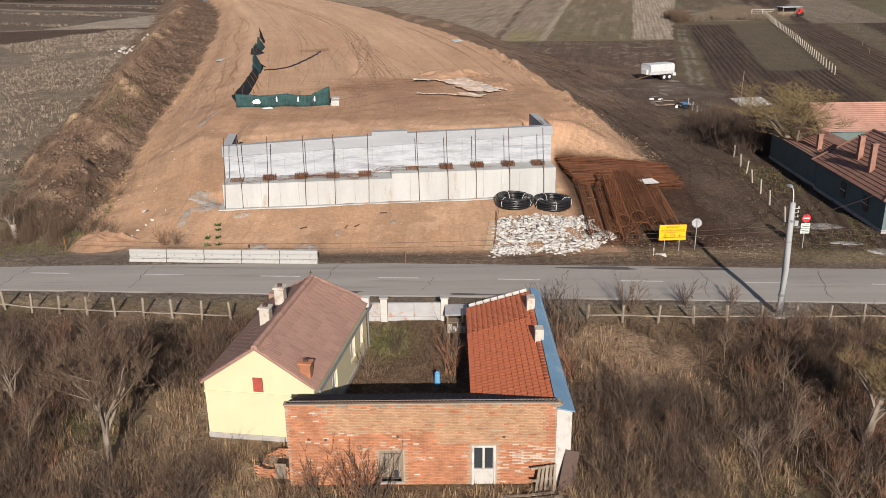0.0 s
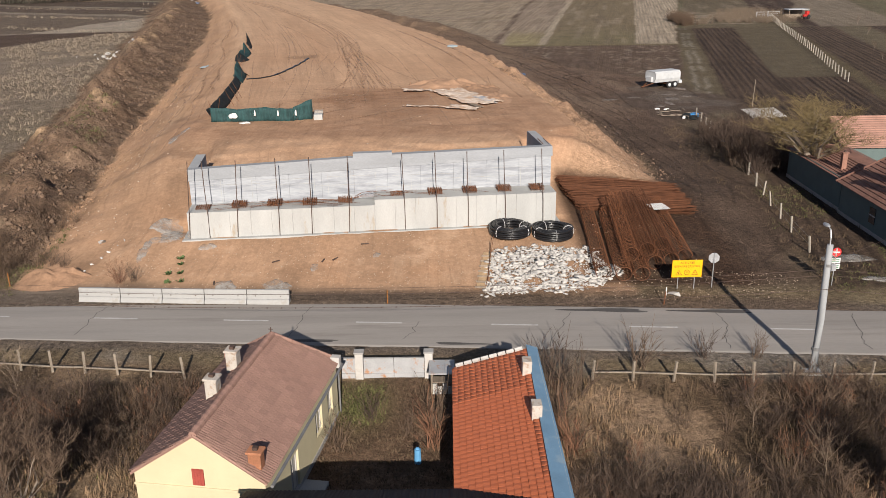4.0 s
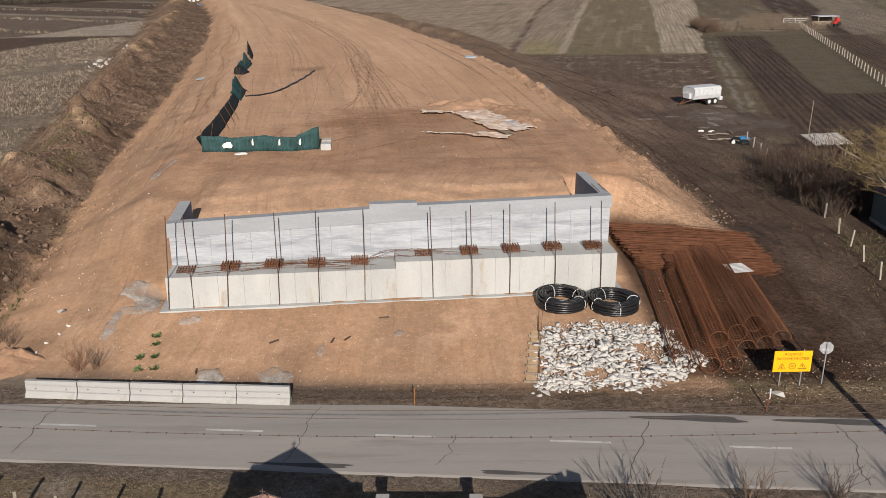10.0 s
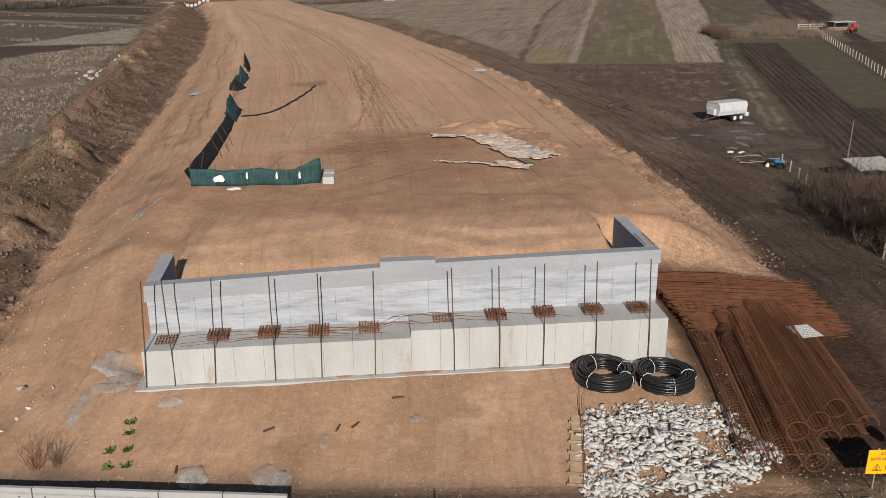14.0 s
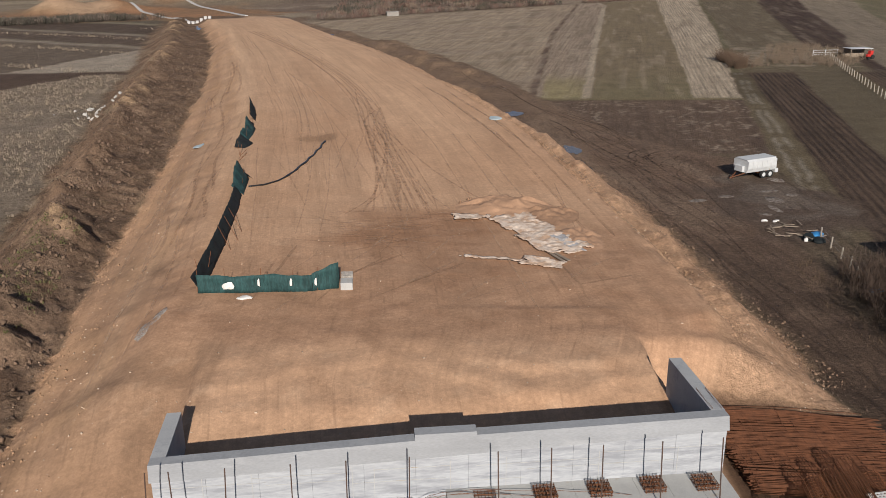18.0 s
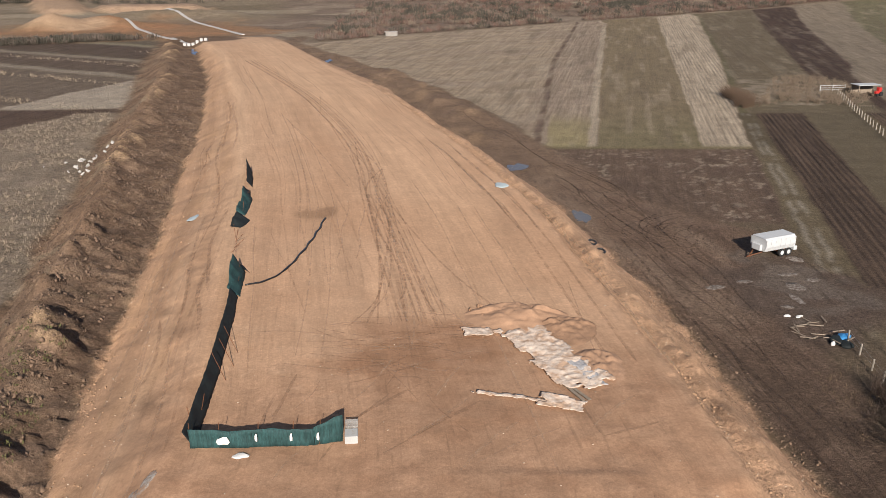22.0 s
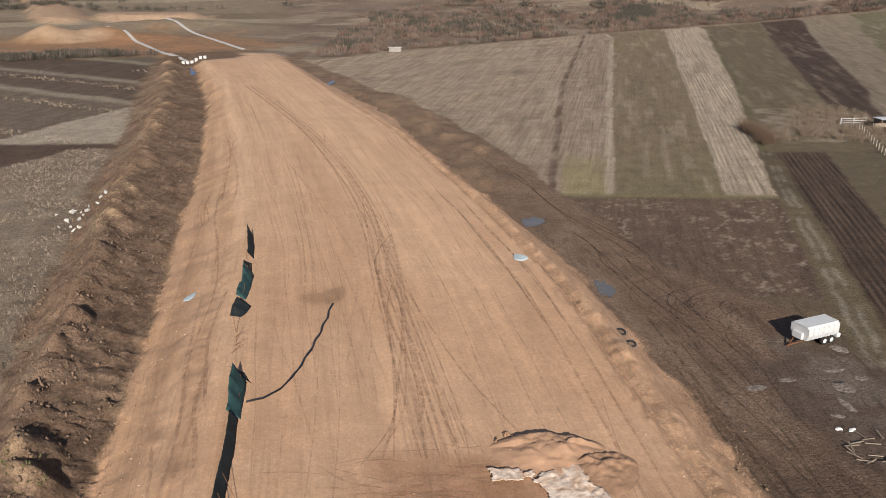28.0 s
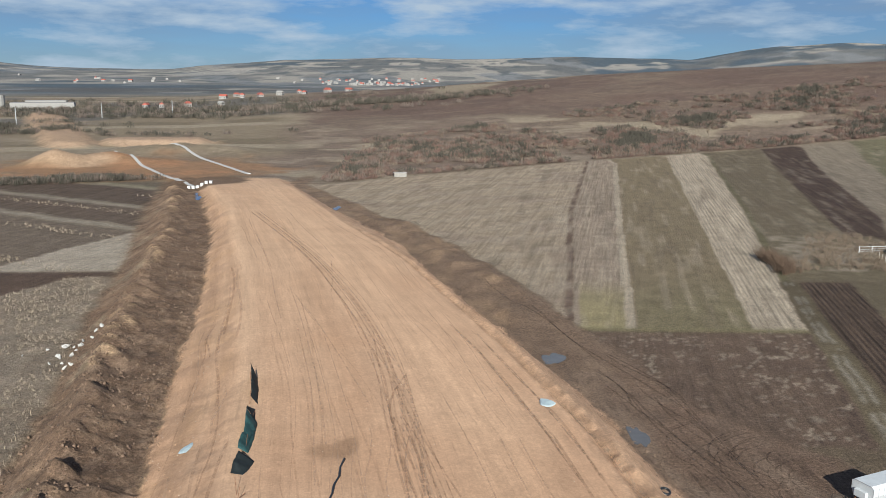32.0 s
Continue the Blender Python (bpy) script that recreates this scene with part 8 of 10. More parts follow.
# ---- courtyard front ----
M_GATE = material("pale_rusty_sheet", (0.34, 0.345, 0.35), 0.6, 1.5, 0.1, 20, 0.05, dark=(0.36, 0.17, 0.07), stain=0.32, metal=0.1)
fr = thing("courtyard_gate", 0, 0, 0, 0, "pale rusty sheet-metal gate between white posts", "gate")
for x in (-3.83, -0.23):
    p = part("gate_post", box(x - 0.21, x + 0.21, 46.3, 46.72, -0.6, 1.42, 0.02), M_WHITE, fr, "white plastered gate post")
    part("cap", box(x - 0.26, x + 0.26, 46.25, 46.77, 1.42, 1.5, 0.02), M_PLINTH, p)
for x0, x1 in ((-3.6, -2.05), (-2.03, -0.46), (-4.75, -4.06)):
    g = part("gate_leaf", box(x0, x1, 46.48, 46.52, 0.18, 1.12), M_GATE, fr, "grey sheet panel with rust streaks")
    part("lower_sheet", box(x0, x1, 46.42, 46.47, -0.55, 0.24), M_GATE, g)
    part("rail", box(x0, x1, 46.44, 46.48, 1.1, 1.16), M_ZINC, g)
    n = 7
    bm = bmesh.new()
    for i in range(n):
        x = x0 + 0.1 + (x1 - x0 - 0.2) * i / (n - 1)
        add_box(bm, x - 0.015, x + 0.015, 46.465, 46.48, 0.25, 1.1)
    part("rib", bm, M_GATE, g)
pr = thing("privy", 0.55, 45.0, -0.5, 0, "small open-roofed wooden outhouse with white planks", "outhouse")
part("roof_sheet", box(-0.75, 0.55, -0.2, 1.3, 1.5, 1.56), M_GATE, pr, "grey sheet roof")
for x in (-0.6, 0.45):
    for y in (-0.1, 1.1):
        part("post", box(x - 0.05, x + 0.05, y - 0.05, y + 0.05, 0, 1.5), M_WOOD, pr)
for k in range(4):
    part("plank", box(-0.55 + 0.25 * k, -0.33 + 0.25 * k, -0.14, -0.1, 0.05, 0.95 - 0.15 * (k % 2)), M_WHITE, pr)
part("shelf", box(-0.6, 0.45, -0.1, 0.5, 0.98, 1.03), M_WOOD, pr)
bl = thing("blue_barrel", -0.6, 39.3, ground_at(-0.6, 39.3), 0, "small blue plastic can in the yard", "can")
bm = bmesh.new()
add_tube(bm, (0, 0, 0), (0, 0, 0.7), 0.16, 0.14, 10)
part("body", bm, material("blue_plastic", (0.10, 0.28, 0.48), 0.5, 3, 0.1), bl)
part("lid", box(-0.07, 0.07, -0.07, 0.07, 0.7, 0.78, 0.01), bpy.data.materials["blue_plastic"], bl)


# ---- roadside fences ----
def fence(name, pts, spacing, h, rails, label, group="", post_mat=None, rail_mat=None, wire=False, lean=4, thick=0.06):
    post_mat, rail_mat = post_mat or M_WOOD, rail_mat or M_WOOD
    t = thing(name, 0, 0, 0, 0, label, "fence", group)
    spots = []
    for (x0, y0), (x1, y1) in zip(pts, pts[1:]):
        n = max(1, round(math.hypot(x1 - x0, y1 - y0) / spacing))
        spots += [(x0 + (x1 - x0) * i / n, y0 + (y1 - y0) * i / n) for i in range(n)]
    spots.append(pts[-1])
    post = mesh_of(box(-thick, thick, -thick, thick, -0.35, h, 0.01), "post", post_mat)
    rnd = random.Random(len(spots))
    for x, y in spots:
        o = new("post", post)
        o.parent = t
        o.matrix_basis = pose(x, y, ground_at(x, y), rnd.uniform(-lean, lean), rnd.uniform(-lean, lean), rnd.uniform(0, 40))
    for (x0, y0), (x1, y1) in zip(spots, spots[1:]):
        for r in rails:
            bm = bmesh.new()
            add_tube(bm, (x0, y0, ground_at(x0, y0) + r + rnd.uniform(-0.03, 0.03)), (x1, y1, ground_at(x1, y1) + r + rnd.uniform(-0.03, 0.03)), 0.008 if wire else 0.05, n=4)
            part("wire" if wire else "rail", bm, M_ZINC if wire else rail_mat, t)
    return t


M_POST = material("grey_post", (0.22, 0.185, 0.145), 0.9, 2, 0.2, 20, 0.15)
M_CPOST = material("pale_concrete_post", (0.30, 0.27, 0.225), 0.9, 2, 0.15, 20, 0.15)
fence("field_fence", [(-49, 49.6), (-27.6, 48.6), (-20.3, 47.4), (-13.0, 46.5)], 1.82, 1.25, [0.35], "low fence of grey posts with a low pale rail", "roadside fences", M_POST, M_POST)
fence("field_fence", [(8.2, 46.0), (14.4, 45.7), (24.3, 45.6), (45, 45.0)], 1.95, 1.15, [0.45], "low fence of grey posts with a pale rail", "roadside fences", M_POST, M_POST)
fence("lane_fence", [(26.9, 64.7), (27.2, 69.0), (27.9, 75.4), (29.0, 82.0), (29.8, 86.5)], 3.4, 1.25, [0.5, 1.0], "leaning concrete posts with wire along the lane", "lane fences", M_CPOST, None, True, 9)
fence("lane_fence", [(31.5, 102.1), (32.3, 109.5), (32.9, 115.6)], 2.6, 1.2, [0.5, 1.0], "short row of leaning pale posts with wire", "lane fences", M_CPOST, None, True, 10)
fence("plot_fence", [(64.5, 143), (69.1, 160.8), (78.3, 195.6), (83.5, 216.8), (89.0, 239.1), (95.1, 262.0)], 3.0, 1.5, [0.6, 1.2], "long line of pale posts with wire between plots", "lane fences", M_CPOST, None, True, 3, 0.08)

# ---- utility pole and cables ----
M_POLE = material("pole_concrete", (0.285, 0.295, 0.30), 0.85, 0.9, 0.1, 20, 0.1)
pole = thing("utility_pole", 19.76, 46.57, ground_at(19.76, 46.57), 0, "tall grey concrete utility pole with a street light", "utility pole")
part("footing", box(-0.45, 0.45, -0.35, 0.35, -0.3, 0.10, 0.03), M_CONC_WARM, pole, "square concrete footing")
bm = bmesh.new()
add_path_tube(bm, [(0, 0, -0.2), (0, 0, 3.0), (-0.03, 0, 5.0), (-0.06, 0, 7.05)], [0.21, 0.19, 0.17, 0.15], 12)
part("shaft", bm, M_POLE, pole, smooth=True)
for z, rb_ in ((1.3, 0.212), (5.9, 0.178)):
    bm = bmesh.new()
    add_tube(bm, (-0.02, 0, z), (-0.02, 0, z + 0.15), rb_, rb_, 12)
    part("band", bm, M_ZINC, pole)
bm = bmesh.new()
add_path_tube(bm, [(-0.06, 0, 6.9), (-0.06, 0.05, 7.4), (-0.05, 0.2, 7.75), (-0.05, 0.5, 7.85)], 0.035, 6)
part("lamp_arm", bm, M_GREY_METAL, pole)
bm = bmesh.new()
bmesh.ops.create_icosphere(bm, subdivisions=2, radius=1.0)
bmesh.ops.transform(bm, matrix=pose(-0.05, 0.72, 7.84) @ Matrix.Diagonal((0.14, 0.33, 0.09, 1)), verts=bm.verts)
part("lamp_head", bm, M_GREY_METAL, pole, "oval street light head", smooth=True)
part("meter_box", box(0.12, 0.34, -0.14, 0.02, 5.7, 6.0, 0.01), M_GREY_METAL, pole)
for k, dz in enumerate((6.2, 6.45, 6.7)):
    bm = bmesh.new()
    add_tube(bm, (-0.08, 0.0, dz), (0.3, 0.0, dz), 0.02, n=5)
    add_tube(bm, (0.3, 0, dz), (0.3, 0, dz + 0.14), 0.05, 0.03, 8)
    part("insulator", bm, M_WHITE, pole)


def cable(a, b, sag, r, label, knots=0):
    bm = bmesh.new()
    n = 40
    pts = [(a[0] + (b[0] - a[0]) * i / n, a[1] + (b[1] - a[1]) * i / n, a[2] + (b[2] - a[2]) * i / n - 4 * sag * (i / n) * (1 - i / n)) for i in range(n + 1)]
    add_path_tube(bm, pts, r, 4)
    for k in range(knots):
        f = (k + 0.5) / knots
        add_box(bm, *(v for c_, h_ in zip((a[0] + (b[0] - a[0]) * f, a[1] + (b[1] - a[1]) * f, a[2] + (b[2] - a[2]) * f - 4 * sag * f * (1 - f)), (0.03, 0.022, 0.022)) for v in (c_ - h_, c_ + h_)))
    o = tagged(part("cable", bm, M_ROD), label, "cable", "overhead cables")
    return o


for dz, dy, r, kn in ((5.6, 0.3, 0.010, 0), (5.4, 0.0, 0.011, 0), (4.75, -0.25, 0.012, 90)):
    cable((19.7, 46.57 + dy, dz), (-48.5, 50.8 + dy, dz), 1.5, r, "thin dark overhead cable along the road", kn)
    cable((19.7, 46.57 + dy, dz), (68.0, 43.6 + dy, dz), 0.9, r, "thin dark overhead cable along the road", kn)
cable((19.7, 46.6, 6.2), (33.0, 62.5, 3.0), 0.3, 0.014, "thin service cable to the neighbouring house")
for x, y in ((-48.5, 50.8), (68.0, 43.6)):
    t = thing("utility_pole", x, y, ground_at(x, y), 0, "tall grey concrete utility pole beside the road", "utility pole")
    bm = bmesh.new()
    add_tube(bm, (0, 0, -0.2), (0, 0, 8.3), 0.2, 0.12, 12)
    part("shaft", bm, M_POLE, t)

# cracks, patches and a worn edge on the road
M_TAR = material("dark_tar", (0.075, 0.07, 0.066), 0.8, 1.5, 0.2, 20, 0.1)
rc_ = random.Random(3)
for k, (x, o0, o1) in enumerate(((-21.0, -2.4, 2.6), (-8.6, -2.7, 2.4), (-2.0, -2.2, 0.2), (6.5, -2.8, 2.0), (-30, -2.5, 2.5), (16.5, -2.6, 2.6), (24, -2.4, 2.4))):
    bm = bmesh.new()
    prev = None
    px = x
    for i in range(15):
        o = o0 + (o1 - o0) * i / 14
        px += rc_.uniform(-0.12, 0.22)
        w = 0.018
        y = road_y(px) + o
        z = 0.054 - 0.04 * abs(o) / 2.9 * 1.0
        row = (bm.verts.new((px - w, y, z + 0.006)), bm.verts.new((px + w, y, z + 0.006)))
        if prev:
            bm.faces.new((prev[0], prev[1], row[1], row[0]))
        prev = row
    part("crack", bm, M_TAR, road, "dark sealed crack across the road")
for x, o, rx, ry in ((10.5, 2.4, 2.6, 0.28), (-16, 2.45, 1.6, 0.15), (1.5, -2.6, 1.6, 0.14), (-7.5, -2.55, 2.2, 0.16), (17, 2.5, 2.4, 0.25)):
    bm = bmesh.new()
    vs = []
    for i in range(20):
        a = i * math.pi / 10
        k = 1 + 0.25 * math.sin(3 * a + x)
        px, oo = x + rx * k * math.cos(a), o + ry * k * math.sin(a)
        vs.append(bm.verts.new((px, road_y(px) + oo, 0.057 - 0.0145 * abs(oo))))
    bm.faces.new(vs)
    part("patch", bm, M_TAR, road, "dark damp patch at the road edge")

# ---- trees and shrubs without leaves ----
M_BARK = material("grey_bark", (0.185, 0.15, 0.118), 0.95, 3, 0.25, 25, 0.3)
M_TWIG = material("brown_twig", (0.112, 0.076, 0.052), 0.95, 3, 0.25, 25, 0.1)
M_TWIG_Y = material("mossy_twig", (0.155, 0.115, 0.055), 0.95, 3, 0.25, 25, 0.1)
M_LIME = material("limed_trunk", (0.34, 0.31, 0.27), 0.9, 3, 0.2, 25, 0.2)


def grow(rnd, wood, twigs, p, d, length, r, depth, spread, top):
    """One limb in short bent pieces, which forks into thinner ones."""
    n = 4 if depth > 1 else 3
    pts, rad = [p.copy()], [r]
    for i in range(n):
        d = (d + Vector((rnd.uniform(-1, 1), rnd.uniform(-1, 1), rnd.uniform(-0.5, 0.9))) * 0.16).normalized()
        p = p + d * (length / n)
        pts.append(p.copy())
        rad.append(r * (1 - 0.42 * (i + 1) / n))
    (wood if depth >= top - 2 else twigs).append((pts, rad, 7 if depth >= top else 4 if depth == top - 1 else 3))
    if depth <= 0:
        return
    kids = (6 if depth == top else rnd.randint(3, 4)) if depth > 1 else rnd.randint(3, 4)
    for k in range(kids):
        i = rnd.randint(max(1, n - 2), n) if depth == top else rnd.randint(1, n)
        ax = Vector((rnd.uniform(-1, 1), rnd.uniform(-1, 1), rnd.uniform(-0.2, 0.6))).normalized()
        nd = (d + ax * spread * (0.75 if depth == top else 1.0)).normalized()
        nd.z = nd.z * 0.85 + 0.12
        grow(rnd, wood, twigs, pts[i], nd.normalized(), length * rnd.uniform(0.55, 0.78), max(0.008, rad[i] * 0.56), depth - 1, spread * 1.05, top)


def tubes(lines, name, mat):
    bm = bmesh.new()
    for pts, rad, n in lines:
        add_path_tube(bm, pts, rad, n)
    return mesh_of(bm, name, mat)


def bare_tree(seed, h, r, depth, spread, twig=None):
    rnd = random.Random(seed)
    wood, twigs = [], []
    grow(rnd, wood, twigs, Vector((0, 0, -0.2)), Vector((rnd.uniform(-0.12, 0.12), rnd.uniform(-0.12, 0.12), 1)), h * 0.32, r, depth, spread, depth)
    return tubes(wood, "trunk", M_BARK), tubes(twigs, "crown", twig or M_TWIG)


def plant_tree(x, y, meshes, label, turn=0, scale=1.0, group="", limed=False, name="bare_tree", lean=0):
    t = thing(name, x, y, ground_at(x, y), turn, label, "tree", group)
    t.matrix_basis = pose(x, y, ground_at(x, y), 0, lean, turn) @ Matrix.Scale(scale, 4)
    for me in meshes:
        o = new(me.name.split(".")[0], me)
        o.parent = t
    if limed:
        bm = bmesh.new()
        add_tube(bm, (0, 0, -0.1), (0, 0, 1.1), 0.21, 0.19, 8)
        part("limewash", bm, M_LIME, t, "white limed foot of the trunk")
    return t


walnut = bare_tree(21, 6.4, 0.125, 6, 0.72)
small_tree = bare_tree(27, 6.0, 0.13, 4, 0.85)
plant_tree(-15.1, 32.5, walnut, "leafless grey fruit tree with a wide fine crown", 40, 1.42, "trees in the scrub")
plant_tree(18.8, 33.4, bare_tree(12, 7.0, 0.2, 6, 0.95, M_TWIG_Y), "leafless crooked fruit tree in dry scrub", 60, 1.15, "trees in the scrub")
plant_tree(-33.2, 61.8, bare_tree(8, 6.0, 0.2, 5, 0.9), "leafless tree with a limed trunk by the road", 10, 1.0, "trees by the road", True)
plant_tree(-21.5, 37.0, bare_tree(9, 5.0, 0.12, 4, 0.8), "small leafless tree in dense scrub", 0, 1.0, "trees in the scrub")
plant_tree(-24, 30.5, small_tree, "small leafless tree in dense scrub", 200, 0.9, "trees in the scrub")
plant_tree(24.5, 37.5, small_tree, "leafless tree in dry scrub near the fence", 90, 0.9, "trees in the scrub")
big = bare_tree(14, 9.6, 0.26, 6, 1.15, M_TWIG_Y)
crown_tree = plant_tree(34.3, 81.6, big, "large leafless tree with yellowish twigs beside the house", 0, 1.6, "trees by the lane", True)
crown_tree.matrix_basis = crown_tree.matrix_basis @ Matrix.Diagonal((1.5, 1.5, 0.86, 1))
plant_tree(37.5, 92.0, big, "large leafless tree with yellowish twigs", 130, 0.85, "trees by the lane")
plant_tree(42.0, 103.0, big, "large leafless tree with yellowish twigs", 250, 0.75, "trees by the lane")


def shrub_mesh(seed, h, stems, mat, name="shrub"):
    rnd = random.Random(seed)
    lines = []
    for k in range(stems):
        a = rnd.uniform(0, 6.28)
        lean = rnd.uniform(0.05, 0.75)
        p = Vector((rnd.uniform(-0.3, 0.3), rnd.uniform(-0.3, 0.3), -0.05))
        d = Vector((math.cos(a) * lean, math.sin(a) * lean, 1)).normalized()
        l = h * rnd.uniform(0.6, 1.1)
        pts, rad = [p], [0.018]
        for i in range(3):
            d = (d + Vector((rnd.uniform(-0.25, 0.25), rnd.uniform(-0.25, 0.25), rnd.uniform(-0.2, 0.1)))).normalized()
            p = p + d * l / 3
            pts.append(p)
            rad.append(0.018 - 0.004 * (i + 1))
        lines.append((pts, rad, 3))
        for j in range(5):
            i = rnd.randint(1, 3)
            dd = (d + Vector((rnd.uniform(-1, 1), rnd.uniform(-1, 1), rnd.uniform(-0.2, 0.8))) * 0.8).normalized()
            q = pts[i] + dd * l * rnd.uniform(0.2, 0.45)
            lines.append(([pts[i], (pts[i] + q) / 2 + Vector((0, 0, 0.04)), q], [0.010, 0.008, 0.005], 3))
    return tubes(lines, name, mat)


M_TWIG_D = material("dark_twig", (0.072, 0.05, 0.038), 0.95, 3, 0.25, 25, 0.1)
M_TWIG_P = material("pale_stalk", (0.235, 0.175, 0.105), 0.95, 3, 0.25, 25, 0.1)
M_TWIG_R = material("reddish_twig", (0.17, 0.085, 0.05), 0.95, 3, 0.25, 25, 0.1)
shrubs = [shrub_mesh(k, 1.7, 20, (M_TWIG, M_TWIG_D, M_TWIG, M_TWIG_R)[k % 4]) for k in range(8)]
for k, (x, y, s, lab) in enumerate(((10.9, 47.3, 1.25, "tall thin leafless bush by the road fence"), (14.6, 48.4, 0.95, "thin leafless bush on the verge"), (17.4, 48.3, 0.8, "thin leafless bush on the verge"), (-4.1, 29.9, 1.2, "reddish leafless bush by the brick wall"), (-5.6, 29.8, 1.0, "leafless bush by the brick wall"), (-3.2, 29.2, 1.3, "reddish leafless bush by the brick wall"), (-4.3, 40.4, 1.0, "bare garden bush in the courtyard"), (0.2, 40.5, 1.2, "brown bush in the courtyard"), (0.3, 42.3, 1.2, "brown bush in the courtyard"), (-3.0, 43.0, 0.8, "bare garden bush in the courtyard"), (-1.2, 41.5, 0.7, "bare garden bush in the courtyard"), (-20.8, 58.9, 0.8, "dry bush behind the road barrier"), (-19.9, 59.0, 0.7, "dry bush behind the road barrier"), (6.2, 46.2, 1.4, "tangled dry bush beside the wing"), (6.0, 43.0, 1.4, "tangled dry bush beside the wing"), (6.4, 40.0, 1.2, "tangled dry bush beside the wing"), (7.2, 44.5, 1.3, "tangled dry bush beside the wing"))):
    o = tagged(new("bush", shrubs[k % 8]), lab, "bush", "bushes")
    o.matrix_basis = pose(x, y, ground_at(x, y), 0, 0, 47 * k) @ Matrix.Scale(s, 4)
def light_shrub(seed, h, stems):
    """A thinner bush of flat stems, for thickets of many."""
    rnd = random.Random(seed)
    bm = bmesh.new()
    for k in range(stems):
        a, lean = rnd.uniform(0, 6.28), rnd.uniform(0.05, 0.8)
        p = Vector((rnd.uniform(-0.35, 0.35), rnd.uniform(-0.35, 0.35), -0.05))
        d = Vector((math.cos(a) * lean, math.sin(a) * lean, 1)).normalized()
        l = h * rnd.uniform(0.6, 1.1)
        th = rnd.uniform(0, 3.14)
        s = Vector((math.cos(th), math.sin(th), 0))
        prev = None
        pts = []
        for i in range(4):
            w = 0.019 * (1 - 0.25 * i)
            row = (bm.verts.new(p - s * w), bm.verts.new(p + s * w))
            pts.append(p.copy())
            if prev:
                bm.faces.new((prev[0], prev[1], row[1], row[0]))
            prev = row
            d = (d + Vector((rnd.uniform(-0.3, 0.3), rnd.uniform(-0.3, 0.3), rnd.uniform(-0.2, 0.1)))).normalized()
            p = p + d * l / 3
        for j in range(6):
            q = pts[rnd.randint(1, 3)]
            dd = (d + Vector((rnd.uniform(-1, 1), rnd.uniform(-1, 1), rnd.uniform(-0.2, 0.8))) * 0.9).normalized()
            e = q + dd * l * rnd.uniform(0.18, 0.45)
            sd_ = dd.cross(Vector((rnd.uniform(-1, 1), rnd.uniform(-1, 1), 0.3))).normalized() * 0.011
            bm.faces.new((bm.verts.new(q - sd_), bm.verts.new(q + sd_), bm.verts.new(e)))
    return mesh_of(bm, "light_shrub", M_TWIG)


thin = [light_shrub(100 + k, 1.7, 24) for k in range(8)]
rv = random.Random(77)
scrub = {0: [], 1: [], 2: [], 3: []}


def free(x, y):
    if 5.5 < x < 14.5 and 37.6 < y < 45 and rv.random() < 0.8:
        return False
    return not (-12.0 < x < 5.6 and 29.6 + 3.4 * (x < -7.2) < y < 47) and y < 45.2


spots = [(rv.uniform(-46, 40), 20 + 25.5 * rv.random()) for k in range(2500)]
for (x, y), dens in zip(spots, vnoise(*np.array(spots).T, 6, 61)):
    if not free(x, y) or dens < 0.0 and rv.random() < 0.9:
        continue
    j = rv.randrange(8)
    scrub[(0, 1, 0, 3)[j % 4]].append((thin[j], pose(x, y, ground_at(x, y), rv.uniform(-10, 10), rv.uniform(-10, 10), rv.uniform(0, 360)) @ Matrix.Scale(rv.uniform(0.35, 0.85) * (1.2 if dens > 0.3 else 0.9), 4)))
# saplings and old fruit shoots that stand clear of the scrub
M_SAP = material("pale_bark", (0.165, 0.125, 0.09), 0.95, 3, 0.2, 25, 0.1)
sap = []
for k in range(5):
    sr_ = random.Random(300 + k)
    wood_, twig_ = [], []
    grow(sr_, wood_, twig_, Vector((0, 0, -0.1)), Vector((sr_.uniform(-0.25, 0.25), sr_.uniform(-0.25, 0.25), 1)), 1.5, 0.022, 3, 0.75, 3)
    sap.append((tubes(wood_, "trunk", M_SAP), tubes(twig_, "crown", (M_TWIG_R, M_SAP, M_TWIG, M_SAP, M_TWIG)[k])))
for k in range(58):
    x, y = rv.uniform(-34, 26), rv.uniform(24, 44)
    if free(x, y) and not (-13 < x < 7 and y > 28):
        plant_tree(x, y, sap[k % 5], "thin leafless sapling standing in the scrub", rv.uniform(0, 360), rv.uniform(0.6, 1.25), "saplings in the scrub", name="sapling", lean=rv.uniform(-8, 8))
# darker thickets in the scrub
for cx, cy, sx, sy, m in ((-17, 41.5, 4.5, 1.6, 130), (-22, 36, 2.5, 4, 110), (-29, 40, 3.5, 3, 110), (-27, 30, 3, 2.5, 70), (-10.5, 43.5, 1.3, 1.2, 40), (8.6, 36.4, 2.0, 0.8, 60), (8.5, 31, 2.4, 2, 60), (12.5, 34.5, 2.4, 1.4, 50), (22, 41, 3.5, 2.0, 60), (28, 36, 3, 3, 60), (6.4, 44, 0.5, 1.6, 30), (-13, 29, 2.5, 2, 50)):
    for k in range(m):
        x, y = rv.gauss(cx, sx), rv.gauss(cy, sy)
        if free(x, y) and y > 20:
            scrub[1 if k % 3 else 0].append((thin[rv.randrange(8)], pose(x, y, ground_at(x, y), rv.uniform(-12, 12), rv.uniform(-12, 12), rv.uniform(0, 360)) @ Matrix.Scale(rv.uniform(0.5, 1.05), 4)))
